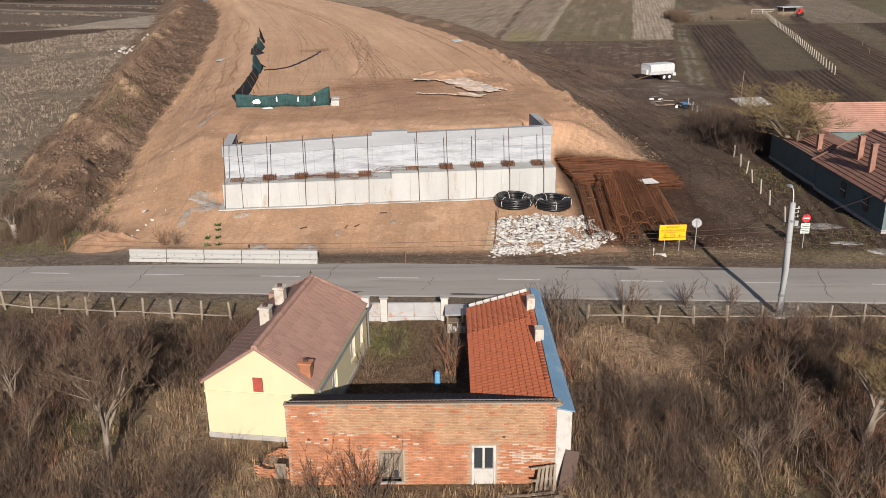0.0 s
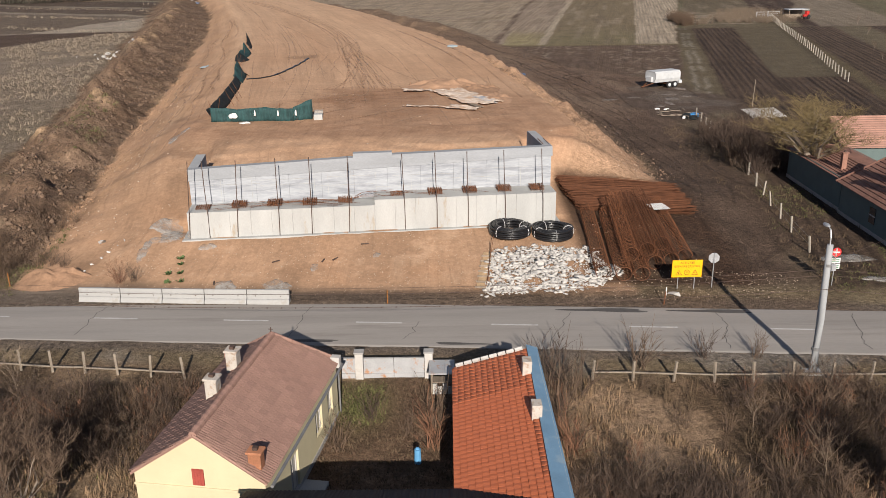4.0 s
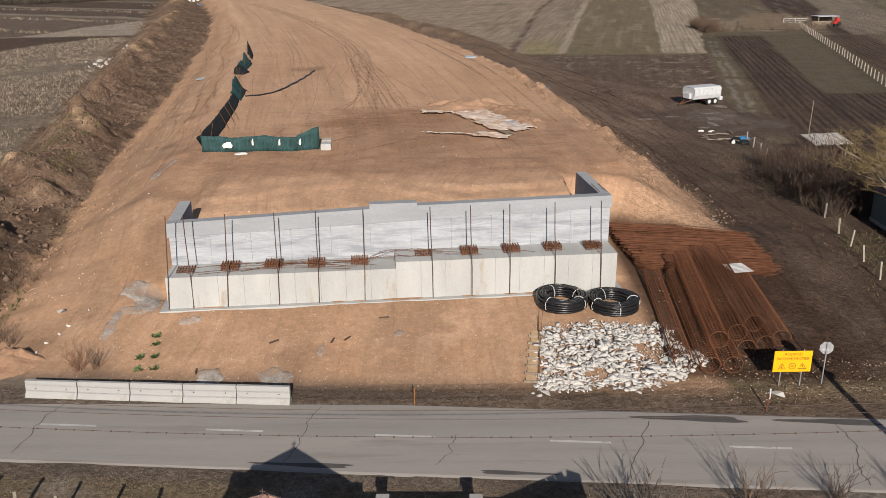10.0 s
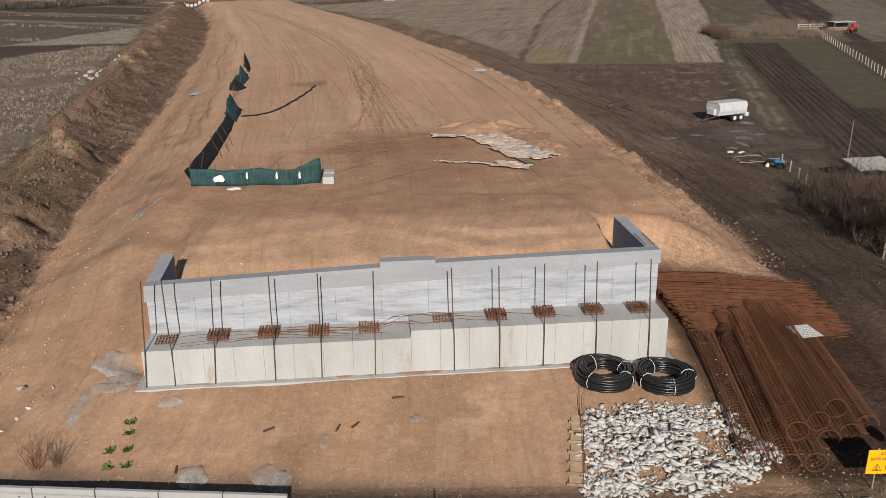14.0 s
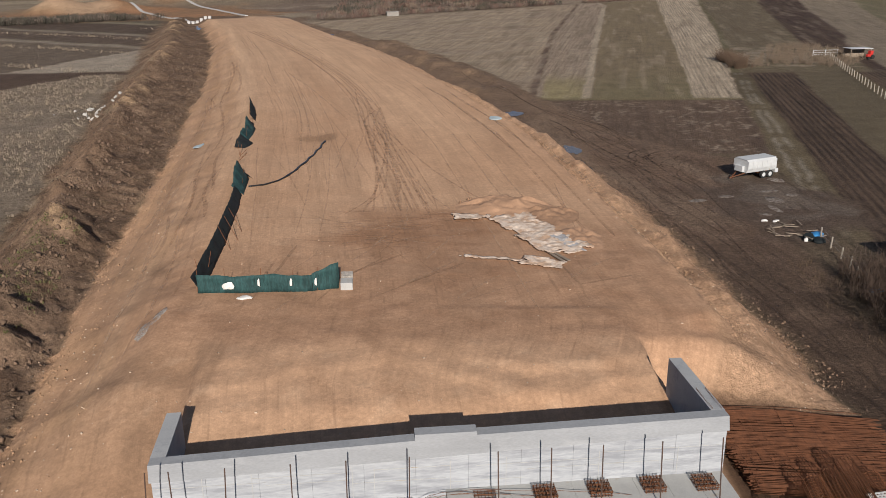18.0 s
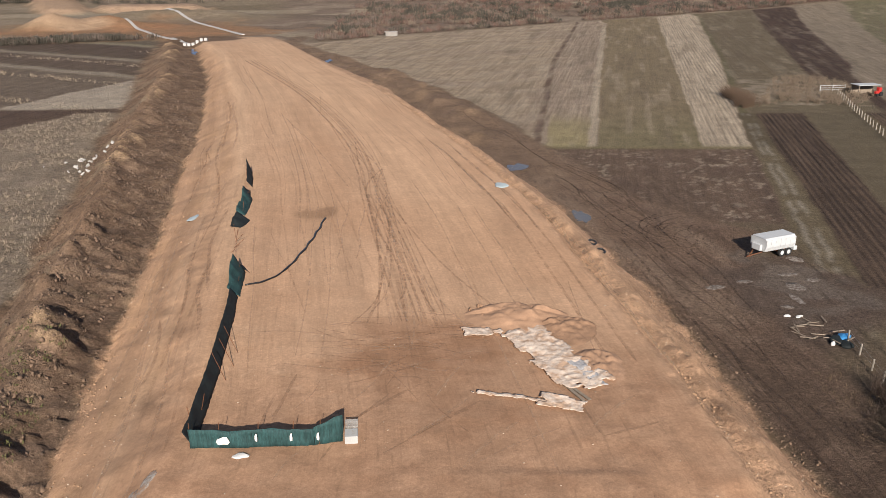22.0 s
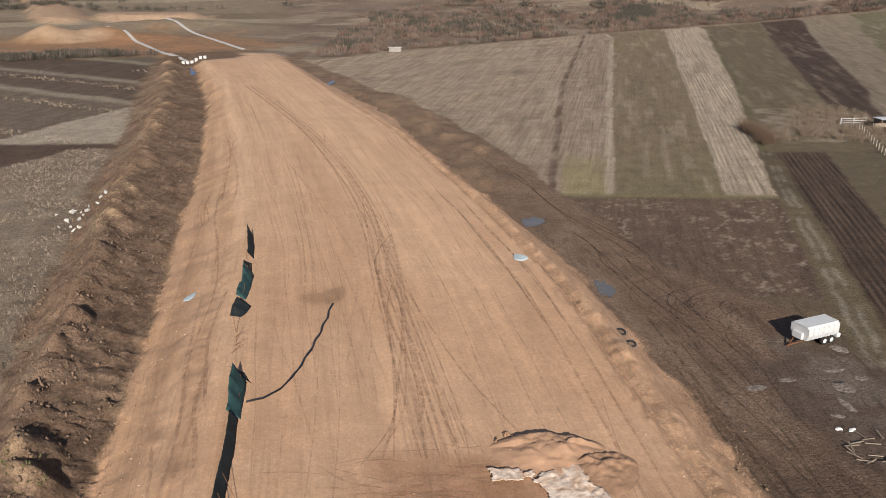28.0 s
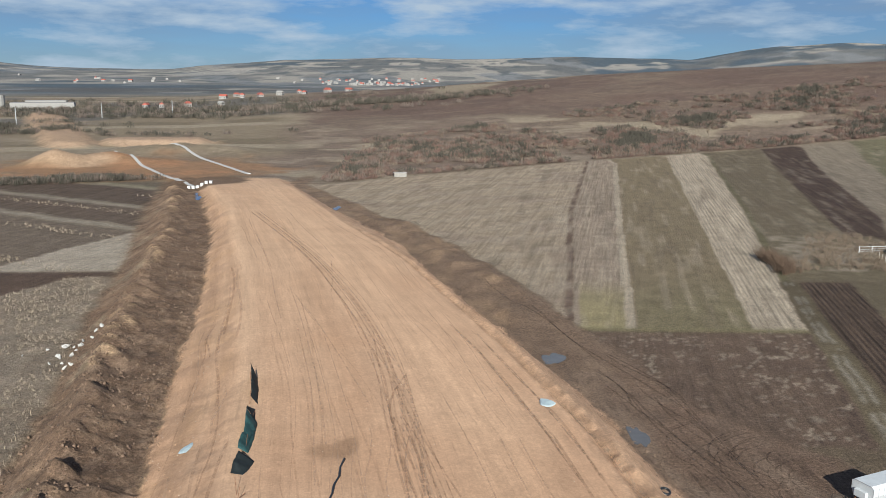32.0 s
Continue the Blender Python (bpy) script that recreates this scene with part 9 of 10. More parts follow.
# scrub along the lane and behind the far house
for k in range(230):
    x, y = rv.gauss(33.6, 2.0), rv.uniform(86, 106)
    j = rv.randrange(8)
    scrub[1 if k % 4 else 0].append((thin[j], pose(x, y, ground_at(x, y), 0, 0, rv.uniform(0, 360)) @ Matrix.Scale(rv.uniform(0.8, 1.7), 4)))
for k in range(130):
    x, y = (rv.uniform(-48, -27), rv.uniform(59, 72)) if k % 2 else (rv.gauss(-31.5, 2.0), rv.gauss(62.6, 1.6))
    j = rv.randrange(8)
    scrub[0].append((thin[j], pose(x, y, ground_at(x, y), 0, 0, rv.uniform(0, 360)) @ Matrix.Scale(rv.uniform(0.4, 0.9), 4)))
for k, mat, lab in ((0, M_TWIG, "dense brown leafless scrub on rough ground"), (1, M_TWIG_D, "dark leafless thicket"), (3, M_TWIG_R, "reddish leafless scrub")):
    if scrub[k]:
        tagged(joined("scrub", scrub[k], [mat]), lab, "scrub", kind="stuff")


def grass_field(name, n, area, hmin, hmax, mat, label, keep, seed, blades=7, wide=0.03):
    """Tufts of dry stalks as one mesh."""
    rnd = np.random.RandomState(seed)
    x = rnd.uniform(area[0], area[1], n)
    y = rnd.uniform(area[2], area[3], n)
    ok = keep(x, y)
    x, y = x[ok], y[ok]
    z = height(x, y)
    n = len(x)
    bx = np.repeat(x, blades) + rnd.normal(0, 0.14, n * blades)
    by = np.repeat(y, blades) + rnd.normal(0, 0.14, n * blades)
    bz = np.repeat(z, blades) - 0.03
    h = rnd.uniform(hmin, hmax, n * blades) * np.repeat(rnd.uniform(0.6, 1.2, n), blades)
    a = rnd.uniform(0, 2 * np.pi, n * blades)
    lean = rnd.uniform(0.1, 0.8, n * blades) * h
    w = wide * rnd.uniform(0.6, 1.4, n * blades)
    base = np.stack([bx, by, bz], -1)
    side = np.stack([-np.sin(a), np.cos(a), 0 * a], -1) * w[:, None]
    tip = base + np.stack([np.cos(a) * lean, np.sin(a) * lean, h], -1)
    v = np.stack([base - side, base + side, tip], 1).reshape(-1, 3)
    f = np.arange(len(v)).reshape(-1, 3)
    me = bpy.data.meshes.new(name)
    me.from_pydata(v.tolist(), [], f.tolist())
    me.materials.append(mat)
    return tagged(new(name, me), label, "grass", kind="stuff")


M_STRAW = material("dry_grass", (0.225, 0.152, 0.09), 0.95, 1.5, 0.3, 20, 0.0)
M_STRAW_V = material("verge_straw", (0.17, 0.132, 0.088), 0.95, 1.5, 0.3, 20, 0.0)
M_STRAW_L = material("bleached_weeds", (0.235, 0.188, 0.137), 0.95, 1.5, 0.3, 20, 0.0)
M_STRAW_D = material("brown_grass", (0.095, 0.066, 0.04), 0.95, 1.5, 0.3, 20, 0.0)
M_GRASS = material("green_grass", (0.095, 0.095, 0.035), 0.95, 1.5, 0.3, 20, 0.0)
near_free = lambda x, y: ~((x > -11.6 + 0.15 * (y - 34)) & (x < 5.3) & (y > 30.2 + 3.3 * (x < -6.9)) & (y < 47.2)) & (y < 45.6 - 0.0 * x)
grass_field("dry_grass", 9500, (-48, 42, 19, 46), 0.2, 0.6, M_STRAW, "dry straw-coloured grass in the scrub", lambda x, y: near_free(x, y) & ((vnoise(x, y, 5, 71) > 0.1) | (vnoise(x, y, 6, 61) < 0.0)), 1, 14, 0.022)
grass_field("brown_grass", 9000, (-48, 42, 19, 46), 0.3, 0.9, M_STRAW_D, "withered brown weeds in the scrub", lambda x, y: near_free(x, y) & (vnoise(x, y, 4, 72) > 0.0) & (vnoise(x, y, 6, 61) > -0.25), 2, 9, 0.02)
grass_field("green_grass", 2600, (-48, 42, 19, 46), 0.1, 0.25, M_GRASS, "patches of low green grass", lambda x, y: near_free(x, y) & (vnoise(x, y, 7, 73) > 0.25), 3)
grass_field("yard_grass", 900, (-5.2, 0.9, 35, 46), 0.06, 0.22, M_STRAW_D, "withered weeds in the courtyard", lambda x, y: x > -99, 4)
grass_field("yard_grass", 220, (-5.0, -2.4, 42.5, 45.8), 0.06, 0.2, M_GRASS, "green grass in the courtyard corner", lambda x, y: x > -99, 5)
grass_field("verge_grass", 3200, (-50, 45, 46, 50), 0.03, 0.11, M_STRAW_V, "short dry grass on the verge", lambda x, y: (y < road_y(x) - 3.4), 6)
grass_field("verge_grass", 2600, (20, 40, 57, 110), 0.08, 0.3, M_STRAW_D, "short dry grass along the lane", lambda x, y: (x > 25 + 0.03 * (y - 57)) & (vnoise(x, y, 4, 74) > -0.1), 7)
grass_field("verge_grass", 1300, (24, 34, 57, 90), 0.08, 0.2, M_GRASS, "green grass strip along the lane", lambda x, y: (x > 26) & (vnoise(x, y, 5, 75) > 0.1), 8)
grass_field("bank_grass", 2600, (-60, -33, 80, 160), 0.1, 0.35, M_GRASS, "green weeds on the outer face of the spoil bank", lambda x, y: (np.abs(x - along(BERM_CREST, y)[0] - 0.5) < 3.0) & (vnoise(x, y, 8, 76) > 0.15), 9, 7, 0.05)
grass_field("left_stubble", 16000, (-150, -42, 80, 240), 0.2, 0.55, M_STRAW_L, "bleached dry weeds on the fallow field", lambda x, y: (x < along(BERM_FOOT, y)[0] - 0.5) & (vnoise(x, y, 9, 77) > -0.35) & (y < np.interp(x, (-130, -104, -88), (176, 196, 231))), 10, 6, 0.045)
grass_field("field_margin", 4000, (-175, -70, 235, 350), 0.3, 0.9, M_STRAW_L, "bleached weeds on the balks between the plots", lambda x, y: (x < along(BERM_FOOT, y)[0] - 0.5) & (np.abs((y + 0.62 * (x + 60) - 235) % 33 - 16) < 2.4), 12, 6, 0.06)
grass_field("left_verge", 1500, (-50, -26, 57.5, 68), 0.1, 0.3, M_GRASS, "green and dry grass by the road bend", lambda x, y: (x < along(DITCH, y)[0] + 1) & (vnoise(x, y, 5, 78) > -0.2), 11)


# ---- trailer ----
M_TW = material("white_painted_steel", (0.45, 0.465, 0.47), 0.45, 1.5, 0.08, 20, 0.05, dark=(0.42, 0.36, 0.30), stain=0.16)
M_RUBBER = material("tyre_rubber", (0.02, 0.02, 0.02), 0.85, 3, 0.2, 30, 0.2)
tr = thing("farm_trailer", 34.4, 140.2, ground_at(34.4, 140.2), 25, "white ribbed box farm trailer with a covered top", "trailer")
bm = bmesh.new()
pr_ = [(-1.05, 0.95), (1.05, 0.95), (1.25, 1.5), (1.25, 2.35), (1.0, 2.55), (-1.0, 2.55), (-1.25, 2.35), (-1.25, 1.5)]
add_prism(bm, pr_, -2.35, 2.35)
bmesh.ops.transform(bm, matrix=Matrix(((0, 0, 1, 0), (1, 0, 0, 0), (0, 1, 0, 0), (0, 0, 0, 1))), verts=bm.verts)
part("body", bm, M_TW, tr, "white steel body")
for k in range(7):
    x = -2.3 + 4.6 * k / 6
    for s in (-1, 1):
        part("rib", box(x - 0.05, x + 0.05, s * 1.25 - 0.05, s * 1.25 + 0.05, 1.4, 2.38), M_TW, tr)
part("cover", box(-2.4, 2.4, -1.02, 1.02, 2.551, 2.60, 0.01), M_TW, tr, "flat white cover")
part("tailgate", box(2.351, 2.45, -1.2, 1.2, 1.0, 2.4, 0.02), M_TW, tr)
part("mudguard", box(2.2, 2.75, -1.3, 1.3, 0.6, 1.1, 0.05), M_TW, tr)
part("axle_beam", box(0.2, 1.6, -0.9, 0.9, 0.5, 0.94), M_RUST, tr)
bm = bmesh.new()
add_path_tube(bm, [(-2.3, 0.7, 0.85), (-3.7, 0.0, 0.35)], 0.07, 6)
add_path_tube(bm, [(-2.3, -0.7, 0.85), (-3.7, 0.0, 0.35)], 0.07, 6)
add_path_tube(bm, [(-3.6, 0.0, 0.36), (-4.0, 0.0, 0.3)], 0.08, 6)
part("drawbar", bm, M_RUST, tr, "rusty drawbar")
bm = bmesh.new()
add_tube(bm, (-3.3, 0.25, -0.05), (-3.3, 0.25, 0.6), 0.05, n=6)
part("jack", bm, M_RUST, tr)
part("auger_box", box(-2.75, -2.36, -0.7, 0.7, 1.0, 1.8, 0.05), M_TW, tr)
for s in (-1, 1):
    for x in (0.45, 1.5):
        bm = bmesh.new()
        add_tube(bm, (x, s * 0.92, 0.5), (x, s * 1.22, 0.5), 0.5, n=18)
        w = part("wheel", bm, M_RUBBER, tr, "black rubber tyre")
        bm = bmesh.new()
        add_tube(bm, (x, s * 1.221, 0.5), (x, s * 1.25, 0.5), 0.27, 0.2, 14)
        part("rim", bm, M_TW, w)
M_CRUST = material("dried_mud_crust", (0.23, 0.205, 0.18), 0.9, 1.6, 0.2, 10, 0.2, dark=(0.10, 0.072, 0.055), stain=0.75)
spill(36.6, 138.4, 1.0, 1.0, 41, mat=M_CRUST)
for k, (x, y, rx, ry) in enumerate(((24.2, 129.2, 1.2, 0.7), (28.0, 131.0, 0.9, 0.6), (33.2, 129.5, 0.9, 1.6), (32.0, 126.0, 0.5, 1.8), (30.2, 123.8, 0.8, 0.4), (36.0, 131.5, 1.0, 0.5), (33.8, 133.2, 1.4, 0.5))):
    spill(x, y, rx, ry, 50 + k, label="pale dried puddle crust on the muddy yard", cat="dried puddle", lift=-0.02, name="dried_puddle", mat=M_CRUST)
# debris by the lane
rj = random.Random(9)
for k in range(16):
    x, y = rj.uniform(28.5, 33.0), rj.uniform(114.5, 121)
    o = part("scrap_timber", box(-0.7, 0.7, -0.05, 0.05, 0, 0.07), M_WOOD)
    o.matrix_basis = pose(x, y, ground_at(x, y) + 0.05 + 0.02 * k, rj.uniform(-8, 8), rj.uniform(-8, 8), rj.uniform(0, 180))
    tagged(o, "scrap timber lying in the rubbish heap", "timber", "rubbish by the lane")
sack("white_sack", 29.2, 121.3, ground_at(29.2, 121.3) + 0.08, 0.35, 0.22, 0.14, 0, "white sack thrown on the mud", "sack", "rubbish by the lane")
sack("white_sack", 30.4, 121.2, ground_at(30.4, 121.2) + 0.05, 0.5, 0.2, 0.12, 30, "torn white sack thrown on the mud", "sack", "rubbish by the lane")
M_BLUEP = material("blue_tarp", (0.03, 0.16, 0.36), 0.5, 2, 0.2, 20, 0.2)
sack("blue_tarp", 32.6, 116.0, ground_at(32.6, 116.0) + 0.2, 0.8, 0.5, 0.35, 20, "crumpled blue tarpaulin in the rubbish heap", "tarpaulin", "rubbish by the lane", M_BLUEP)
sack("dark_sack", 31.6, 115.3, ground_at(31.6, 115.3) + 0.2, 0.8, 0.6, 0.4, 70, "black rubbish sacks heaped up", "sack", "rubbish by the lane", M_NET_B)
sack("dark_sack", 32.2, 114.4, ground_at(32.2, 114.4) + 0.15, 0.6, 0.7, 0.3, 10, "black rubbish sacks heaped up", "sack", "rubbish by the lane", M_NET_B)
sack("white_bucket", 31.0, 114.6, ground_at(31.0, 114.6) + 0.15, 0.2, 0.2, 0.25, 0, "white bucket in the rubbish heap", "bucket", "rubbish by the lane")
sack("blue_tarp", 32.0, 101.5, ground_at(32.0, 101.5) + 0.15, 0.9, 0.5, 0.22, 20, "blue sheet by the thicket", "tarpaulin", "", M_BLUEP)
bm = bmesh.new()
add_tube(bm, (0, 0, -0.3), (0.1, 0, 4.6), 0.06, 0.04, 6)
o = tagged(part("bare_post", bm, M_WOOD), "tall thin wooden post by the shed", "post")
o.matrix_basis = pose(40.2, 116.5, ground_at(40.2, 116.5))

# ---- small shed ----
M_TIN = material("weathered_tin", (0.42, 0.40, 0.37), 0.6, 1.5, 0.18, 15, 0.1, dark=(0.25, 0.19, 0.14), stain=0.3, metal=0.2)
sh_ = thing("tin_shed", 38.6, 108.2, ground_at(38.6, 108.2), 8, "low dark shed with a crooked grey tin roof", "shed")
for x in (-1.7, 1.7):
    part("wall", box(x - 0.06, x + 0.06, -1.3, 1.3, -0.2, 1.7), M_WOOD, sh_)
part("wall", box(-1.64, 1.64, 1.2, 1.3, -0.2, 2.0), M_WOOD, sh_)
for k in range(6):
    bm = bmesh.new()
    rows = []
    for i in range(9):
        x = -2.05 + 0.70 * k + 0.086 * i
        zz = 0.03 * math.cos(i * math.pi / 2)
        rows.append((bm.verts.new((x, -1.65 - 0.1 * (k % 2), 1.62 + zz + 0.03 * (k % 3))), bm.verts.new((x, 1.6, 2.12 + zz + 0.03 * (k % 3)))))
    for a, b in zip(rows, rows[1:]):
        bm.faces.new((a[0], b[0], b[1], a[1]))
    o = part("tin_sheet", bm, M_TIN, sh_, "weathered corrugated sheet")
    o.modifiers.new("thick", "SOLIDIFY").thickness = 0.01

# ---- neighbour's house ----
M_RTILE = material("red_brown_tile", (0.205, 0.108, 0.08), 0.85, 0.7, 0.22, 14, 0.2, dark=(0.13, 0.085, 0.06), stain=0.3)
M_TEAL = material("grey_green_render", (0.10, 0.135, 0.13), 0.85, 0.8, 0.12, 20, 0.1)
M_BRED = material("red_chimney_brick", (0.245, 0.13, 0.095), 0.9, 3, 0.25, 30, 0.2)


def hip_house(name, x, y, turn, w, l, eave, ridge, label, wall, roof, hip=2.4, over=0.35, chimneys=(), windows=()):
    t = thing(name, x, y, ground_at(x, y) - 0.1, turn, label, "house")
    part("wall", box(-w / 2, w / 2, 0, l, 0, eave), wall, t)
    part("plinth", box(-w / 2 - 0.04, w / 2 + 0.04, -0.04, l + 0.04, -0.4, 0.4), M_PLINTH, t)
    a, b = w / 2 + over, l + over
    E = [(-a, -over), (a, -over), (a, b), (-a, b)]
    R = [(0, hip - over), (0, l - hip + over)]
    courses = max(4, int(math.hypot(a, ridge - eave) / 0.33))
    for side, q in enumerate(((E[0], E[1], R[0], R[0]), (E[1], E[2], R[1], R[0]), (E[2], E[3], R[1], R[1]), (E[3], E[0], R[0], R[1]))):
        bm = bmesh.new()
        last = None
        for c in range(courses):
            f0, f1 = c / courses, (c + 1) / courses
            for f, dz in ((f0, -0.01), (f0 + 0.0001, 0.05)) + (((1.0, 0.0),) if c == courses - 1 else ()):
                row = []
                for s in (0, 1):
                    e, r = q[s], q[3 - s]
                    row.append(bm.verts.new((e[0] + (r[0] - e[0]) * f, e[1] + (r[1] - e[1]) * f, eave - 0.1 + (ridge - eave + 0.1) * f + dz)))
                if last:
                    bm.faces.new((last[0], last[1], row[1], row[0]))
                last = row
        part("roof_slope", bm, roof, t, "tile courses on the roof slope" if side == 0 else "")
    bm = bmesh.new()
    add_path_tube(bm, [(0, R[0][1], ridge), (0, R[1][1], ridge)], 0.12, 6)
    for e, r in ((E[0], R[0]), (E[1], R[0]), (E[2], R[1]), (E[3], R[1])):
        add_path_tube(bm, [(*e, eave - 0.05), (*r, ridge)], 0.10, 6)
    part("ridge_cap", bm, roof, t)
    for cx, cy, z0, z1 in chimneys:
        chimney(t, cx, cy, z0, z1, 0.42, 0.42, M_BRED, "tall red brick chimney")
    for wx, wy, z0 in windows:
        wv_ = part("window", box(wx - 0.06, wx - 0.012 if wx < 0 else wx + 0.06, wy - 0.45, wy + 0.45, z0, z0 + 1.2), M_GLASS, t)
        part("frame", box(wx - 0.08, wx - 0.062, wy - 0.5, wy + 0.5, z0 + 0.56, z0 + 0.64), M_WHITE, wv_)
    return t


hip_house("neighbour_house", 36.4, 61.5, 0, 6.8, 12.6, 2.8, 5.9, "low house with a red-brown tiled roof and brick chimneys", M_TEAL, M_RTILE, 2.6, 0.35, ((-2.1, 7.8, 3.4, 5.9), (-2.5, 4.8, 3.0, 5.9)), ((-3.4, 3.0, 1.0), (-3.4, 7.0, 1.0)))
M_PINK = material("faded_pink_tile", (0.33, 0.19, 0.145), 0.9, 0.6, 0.15, 14, 0.2, dark=(0.24, 0.135, 0.10), stain=0.3)
hip_house("neighbour_barn", 38.4, 90.2, -90, 8.4, 14.0, 2.9, 4.9, "long barn with a faded pink tiled roof", M_TEAL, M_PINK, 0.4, 0.3)
hip_house("neighbour_annexe", 35.9, 74.6, 0, 5.4, 11.2, 2.9, 3.3, "low annexe with a dark wall joining house and barn", M_TEAL, M_RTILE, 0.5, 0.25, ((-1.6, 2.5, 2.9, 4.4),))

# ---- far farm plots ----
fs = thing("field_shed", 102.5, 263.0, ground_at(102.5, 263), 10, "small open field shed with a white sheet roof", "shed")
part("roof_sheet", box(-3.2, 3.2, -1.8, 1.8, 2.5, 2.62), M_TW, fs, "white sheet roof")
for x in (-2.9, 2.9):
    for y in (-1.5, 1.5):
        part("post", box(x - 0.08, x + 0.08, y - 0.08, y + 0.08, -0.2, 2.5), M_WOOD, fs)
part("back_wall", box(-3.0, 3.0, 1.4, 1.5, 0, 2.4), M_WOOD, fs)
M_REDV = material("red_paint", (0.42, 0.03, 0.025), 0.5, 3, 0.15, 20, 0.05)
rt = thing("small_tractor", 104.3, 260.0, ground_at(104.3, 260.0), 25, "small red tractor parked by the field shed", "tractor")
part("body", box(-0.9, 0.9, -0.4, 0.4, 0.6, 1.3, 0.1), M_REDV, rt)
part("cab", box(-0.1, 0.9, -0.5, 0.5, 1.301, 2.2, 0.1), M_REDV, rt)
for x, r_ in ((0.6, 0.6), (-0.7, 0.4)):
    for s in (-1, 1):
        bm = bmesh.new()
        add_tube(bm, (x, s * 0.45, r_), (x, s * 0.75, r_), r_, n=14)
        part("wheel", bm, M_RUBBER, rt)
gt = thing("white_gate", 96.5, 268.5, ground_at(96.5, 268.5), 8, "white barred field gate", "gate")
for z in (0.3, 0.8, 1.4):
    part("bar", box(-3.5, 3.5, -0.05, 0.05, z, z + 0.1), M_TW, gt)
for x in (-3.5, 0, 3.5):
    part("post", box(x - 0.08, x + 0.08, -0.08, 0.08, -0.2, 1.6), M_TW, gt)
# hedge, thicket rows
hd = random.Random(31)
pairs = []
for k in range(84):
    x, y = hd.gauss(66.4, 1.0), hd.uniform(242, 261)
    pairs.append((thin[hd.randrange(8)], pose(x, y, ground_at(x, y), 0, 0, hd.uniform(0, 360)) @ Matrix.Scale(hd.uniform(0.8, 1.9), 4)))
tagged(joined("hedge", pairs, [M_TWIG]), "dark clipped thicket at the field corner", "hedge", kind="stuff")
pairs = []
for k in range(460):
    x, y = hd.uniform(69, 104), hd.uniform(246, 292)
    if x > 72 + 0.75 * (y - 246) + 22 or x < 69 + 0.45 * (y - 246):
        continue
    pairs.append((thin[hd.randrange(8)], pose(x, y, ground_at(x, y), 0, 0, hd.uniform(0, 360)) @ Matrix.Scale(hd.uniform(0.6, 1.1), 4)))
tagged(joined("vine_rows", pairs, [M_SAP]), "pale plot of dry vines and stakes", "vineyard", kind="stuff")
for x, y, s in ((36, 160, 0.0), (86, 150, 0.55), (83, 170, 0.4), (88, 184, 0.5), (101, 215, 0.5), (110, 240, 0.6)):
    if s:
        plant_tree(x, y, small_tree, "small leafless tree among the plots", x * 7 % 360, s, "trees among the plots")

# ---- brush on the far slope ----
def brush_clump(seed, blades):
    rnd = random.Random(seed)
    bm = bmesh.new()
    for k in range(blades):
        a, r = rnd.uniform(0, 6.28), rnd.random() ** 0.6
        p = Vector((0.75 * r * math.cos(a), 0.75 * r * math.sin(a), 0))
        h = rnd.uniform(0.55, 1.0) * (1.05 - 0.45 * r)
        w = rnd.uniform(0.018, 0.042)
        th = rnd.uniform(0, 3.14)
        s = Vector((math.cos(th), math.sin(th), 0)) * w
        tip = p + Vector((rnd.uniform(-0.3, 0.3), rnd.uniform(-0.3, 0.3), h))
        q = [bm.verts.new(v) for v in (p, tip + s, tip - s)]
        bm.faces.new(q)
    return mesh_of(bm, "clump", M_TWIG)


clumps = [brush_clump(k, 46) for k in range(5)]
M_BR = [material("far_brush_" + n, c, 0.95, 0.3, 0.25, 4, 0.0) for n, c in (("grey", (0.125, 0.098, 0.08)), ("dark", (0.058, 0.052, 0.04)), ("red", (0.125, 0.078, 0.062)), ("straw", (0.165, 0.128, 0.095)))]
fields = {k: [] for k in range(4)}
br = random.Random(13)
cand = np.array([(br.uniform(-60, 430), 3 + 205 * br.random() ** 1.15) for k in range(30000)])
cand[:, 1] += field_end(cand[:, 0])
dens = fbm(cand[:, 0], cand[:, 1], 55, 91) + 0.35 * fbm(cand[:, 0], cand[:, 1], 14, 92)
edge = cand[:, 1] - field_end(cand[:, 0])
keep = np.nonzero(dens > -0.02 - 0.35 * (edge < 9))[0][:11000]
for i in keep.tolist():
    x, y = cand[i].tolist()
    j = 1 if dens[i] > 0.40 else br.choice((0, 0, 0, 2, 2, 2, 1, 3))
    fields[j].append((br.choice(clumps), pose(x, y, ground_at(x, y) - 0.1, 0, 0, br.uniform(0, 360)) @ Matrix.Scale((1.3 + 2.6 * br.random() ** 2) * (1.4 if j == 1 else 1), 4)))
for k in range(1900):
    # hedgerow lines across the valley floor and bushes by the works
    c = br.choice(((-151, 394, 9, 2), (-180, 386, 10, 2), (-300, 640, 60, 8), (-420, 700, 70, 8), (-250, 820, 110, 10), (-520, 900, 160, 14), (-150, 900, 90, 10), (-330, 930, 120, 16), (-60, 880, 60, 8), (-430, 1050, 200, 20)))
    x, y = br.gauss(c[0], c[2]), br.gauss(c[1], c[3])
    fields[1 if k % 3 else 0].append((br.choice(clumps), pose(x, y, ground_at(x, y) - 0.2, 0, 0, br.uniform(0, 360)) @ Matrix.Scale(br.uniform(2.5, 4.0) * (1 + max(0, y - 500) / 500), 4)))
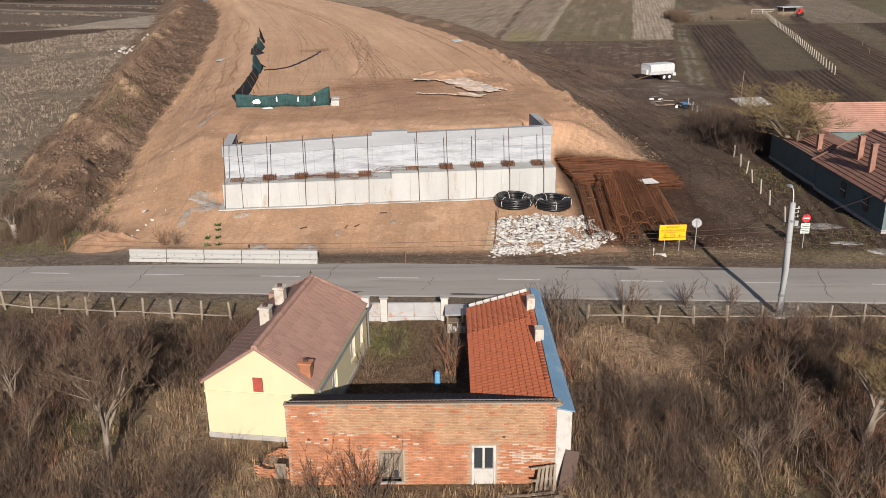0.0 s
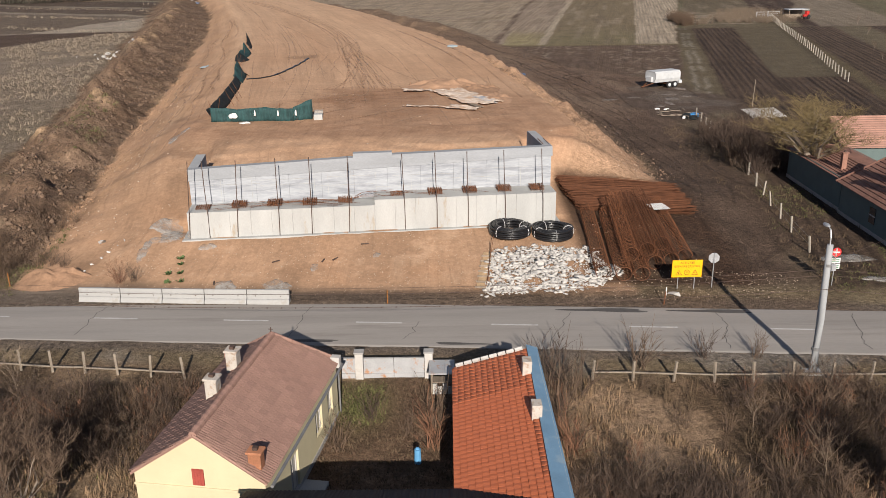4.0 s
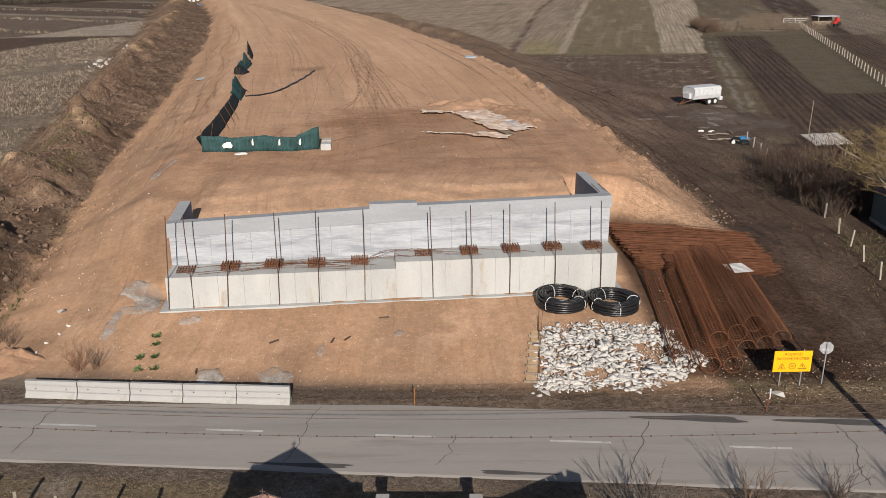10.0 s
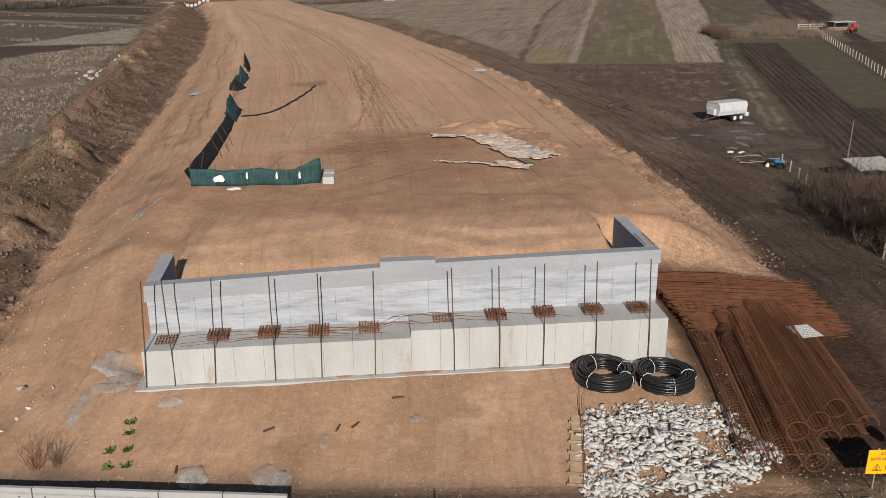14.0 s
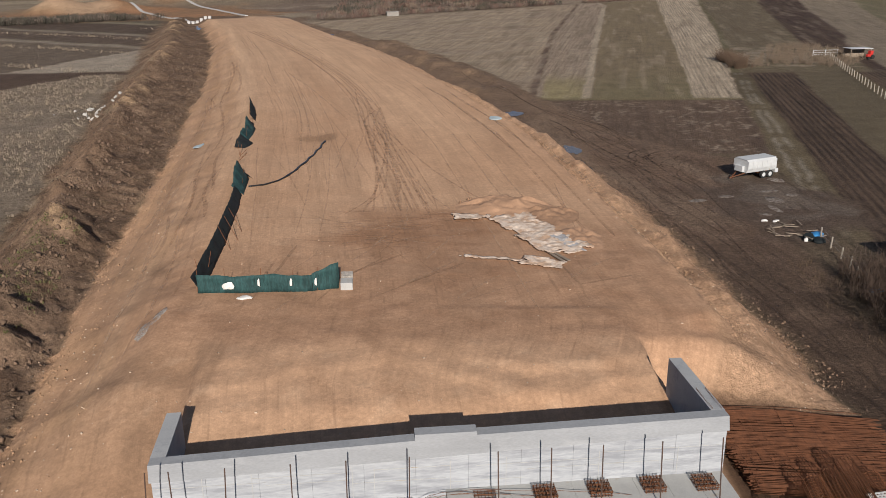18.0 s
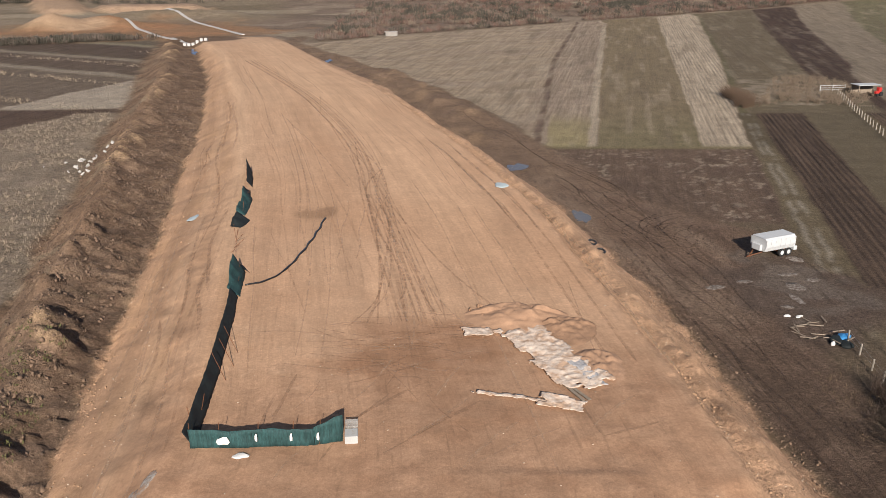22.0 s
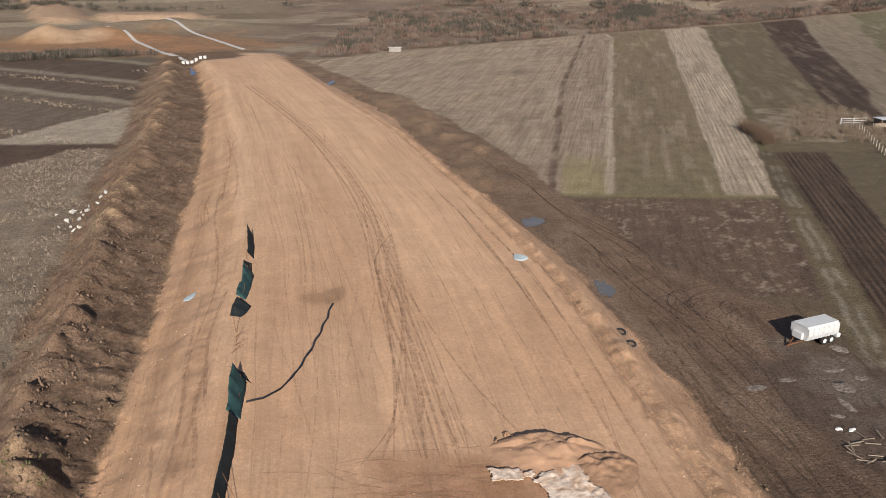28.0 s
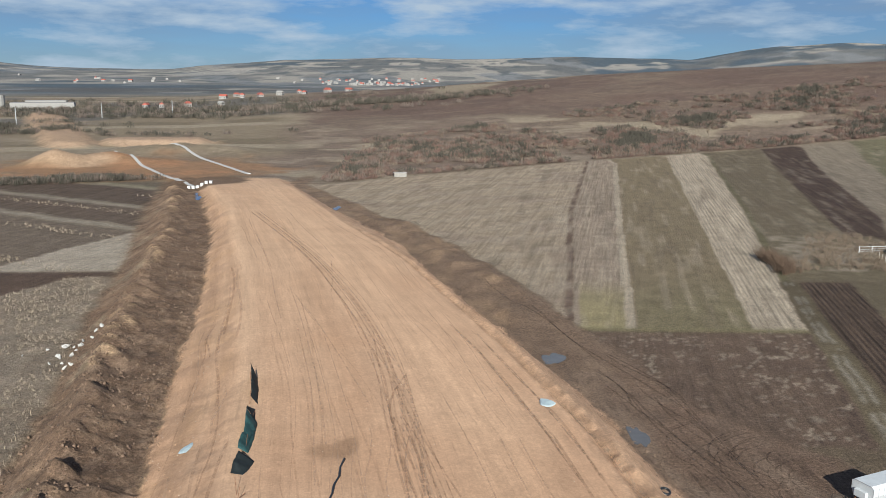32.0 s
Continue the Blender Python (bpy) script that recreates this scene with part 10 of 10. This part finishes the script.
for k, lab in ((0, "grey leafless brush on the slope"), (1, "dark evergreen-looking thickets on the slope"), (2, "reddish leafless brush on the slope"), (3, "tall pale dry stalks on the slope")):
    tagged(joined("far_brush", fields[k], [M_BR[k]]), lab, "brush", kind="stuff")
for k in range(44):
    x = br.uniform(-20, 330)
    y = float(field_end(x)) + br.uniform(5, 170)
    plant_tree(x, y, small_tree, "leafless tree on the brushy slope", br.uniform(0, 360), br.uniform(0.9, 1.5), "trees on the slope")
ht = thing("field_hut", -29.9, 421.0, ground_at(-29.9, 421), 12, "tiny grey hut at the field edge", "hut")
M_HUT = material("grey_hut_boards", (0.23, 0.215, 0.195), 0.85, 1.5, 0.2, 10, 0.1)
part("wall", box(-2.6, 2.6, -1.2, 1.2, -0.3, 1.7), M_HUT, ht)
part("roof", box(-2.8, 2.8, -1.4, 1.4, 1.7, 1.85), M_TIN, ht)
for k in range(20):
    x, y = -66.5 + br.gauss(0, 2.2), 182 + br.gauss(0, 4.0)
    o = tagged(new("pale_rock", stone_me[k % 10]), "pale lump of dumped concrete beside the bank", "stone", "dumped lumps")
    o.matrix_basis = pose(x, y, ground_at(x, y) + 0.25, 20 * k, 30, 70 * k) @ Matrix.Scale(br.uniform(1.2, 3.0), 4)

# ---- houses of the valley ----
M_ROOF_R = material("red_roof_far", (0.30, 0.085, 0.06), 0.7, 0.5, 0.15, 6, 0.0)
M_WALL_F = material("pale_wall_far", (0.24, 0.23, 0.215), 0.85, 0.5, 0.1, 6, 0.0)


def far_house(x, y, w, l, h, turn, roof, lab="small pale house with a red roof in the valley", n=2):
    t = thing("valley_house", x, y, ground_at(x, y), turn, lab, "house", "houses in the valley")
    part("wall", box(-w / 2, w / 2, -l / 2, l / 2, -1, h), M_WALL_F, t)
    bm = bmesh.new()
    add_prism(bm, [(-w / 2 - 0.4, h), (w / 2 + 0.4, h), (0, h + w * 0.42)], -l / 2 - 0.4, l / 2 + 0.4)
    o = part("roof", bm, roof, t)
    o.matrix_basis = Matrix(((1, 0, 0, 0), (0, 0, 1, 0), (0, 1, 0, 0), (0, 0, 0, 1)))
    for k in range(n):
        part("window", box(-w / 2 - 0.05, -w / 2 + 0.02, -l / 3 + 2 * l / 3 * k / max(1, n - 1) - 0.6, -l / 3 + 2 * l / 3 * k / max(1, n - 1) + 0.6, 1, 2.4), M_GLASS, t)
        part("window", box(-w / 4 + w / 2 * k - 0.6, -w / 4 + w / 2 * k + 0.6, -l / 2 - 0.05, -l / 2 + 0.02, 1, 2.4), M_GLASS, t)


for k, (x, y, w, l) in enumerate(((-336, 992, 9, 14), (-322, 1000, 8, 11), (-296, 1010, 9, 12), (-262, 1020, 7, 10), (-306, 1200, 10, 16), (-288, 1230, 10, 18), (-270, 1260, 11, 18), (-310, 1290, 9, 14), (-250, 1300, 10, 15), (-220, 1330, 10, 20), (-240, 1400, 10, 16), (-190, 1360, 12, 18), (-165, 1420, 10, 18))):
    far_house(x, y, w * 0.62, l * 0.62, 3 + 0.6 * (k % 3), 20 * k % 90, M_ROOF_R if k % 5 != 3 else M_WALL_F)
for k in range(96):
    a = br.gauss(-0.075, 0.035) if k < 60 else (br.uniform(-0.2, 0.0) if k < 80 else br.uniform(-0.5, -0.3))
    r = br.uniform(2150, 2600)
    x, y = EYE0[0] + r * a, EYE0[1] + r
    far_house(x, y, br.uniform(5, 8), br.uniform(6, 11), br.uniform(2.5, 4), br.uniform(0, 90), br.choice((M_ROOF_R, M_WALL_F, M_WALL_F)), "distant pale house of the town across the valley", 0)
# batching plant
bp_ = thing("industrial_plant", -470, 950, ground_at(-470, 950), 20, "white silos and halls of a distant plant", "plant")
for k, (x, y, r_, h) in enumerate(((-40, 30, 5, 26), (-28, 22, 5, 24), (-16, 12, 6, 20), (-52, 45, 5, 22), (-4, 4, 6, 15))):
    bm = bmesh.new()
    add_tube(bm, (x, y, -1), (x, y, h), r_, n=14)
    part("silo", bm, M_WALL_F, bp_)
for x0, x1, y0, y1, h in ((10, 70, -30, -5, 8), (-60, -10, -10, 10, 11), (20, 60, 10, 30, 9)):
    part("hall", box(x0, x1, y0, y1, -1, h), M_WALL_F, bp_, "long white hall")
for x, y in ((-348, 732), (-316, 821), (-280, 905)):
    t = thing("valley_pole", x, y, ground_at(x, y), 0, "distant pale utility pole in the valley", "utility pole", "poles in the valley")
    bm = bmesh.new()
    add_tube(bm, (0, 0, -0.5), (0, 0, 13), 0.45, 0.3, 6)
    part("shaft", bm, M_POLE, t)
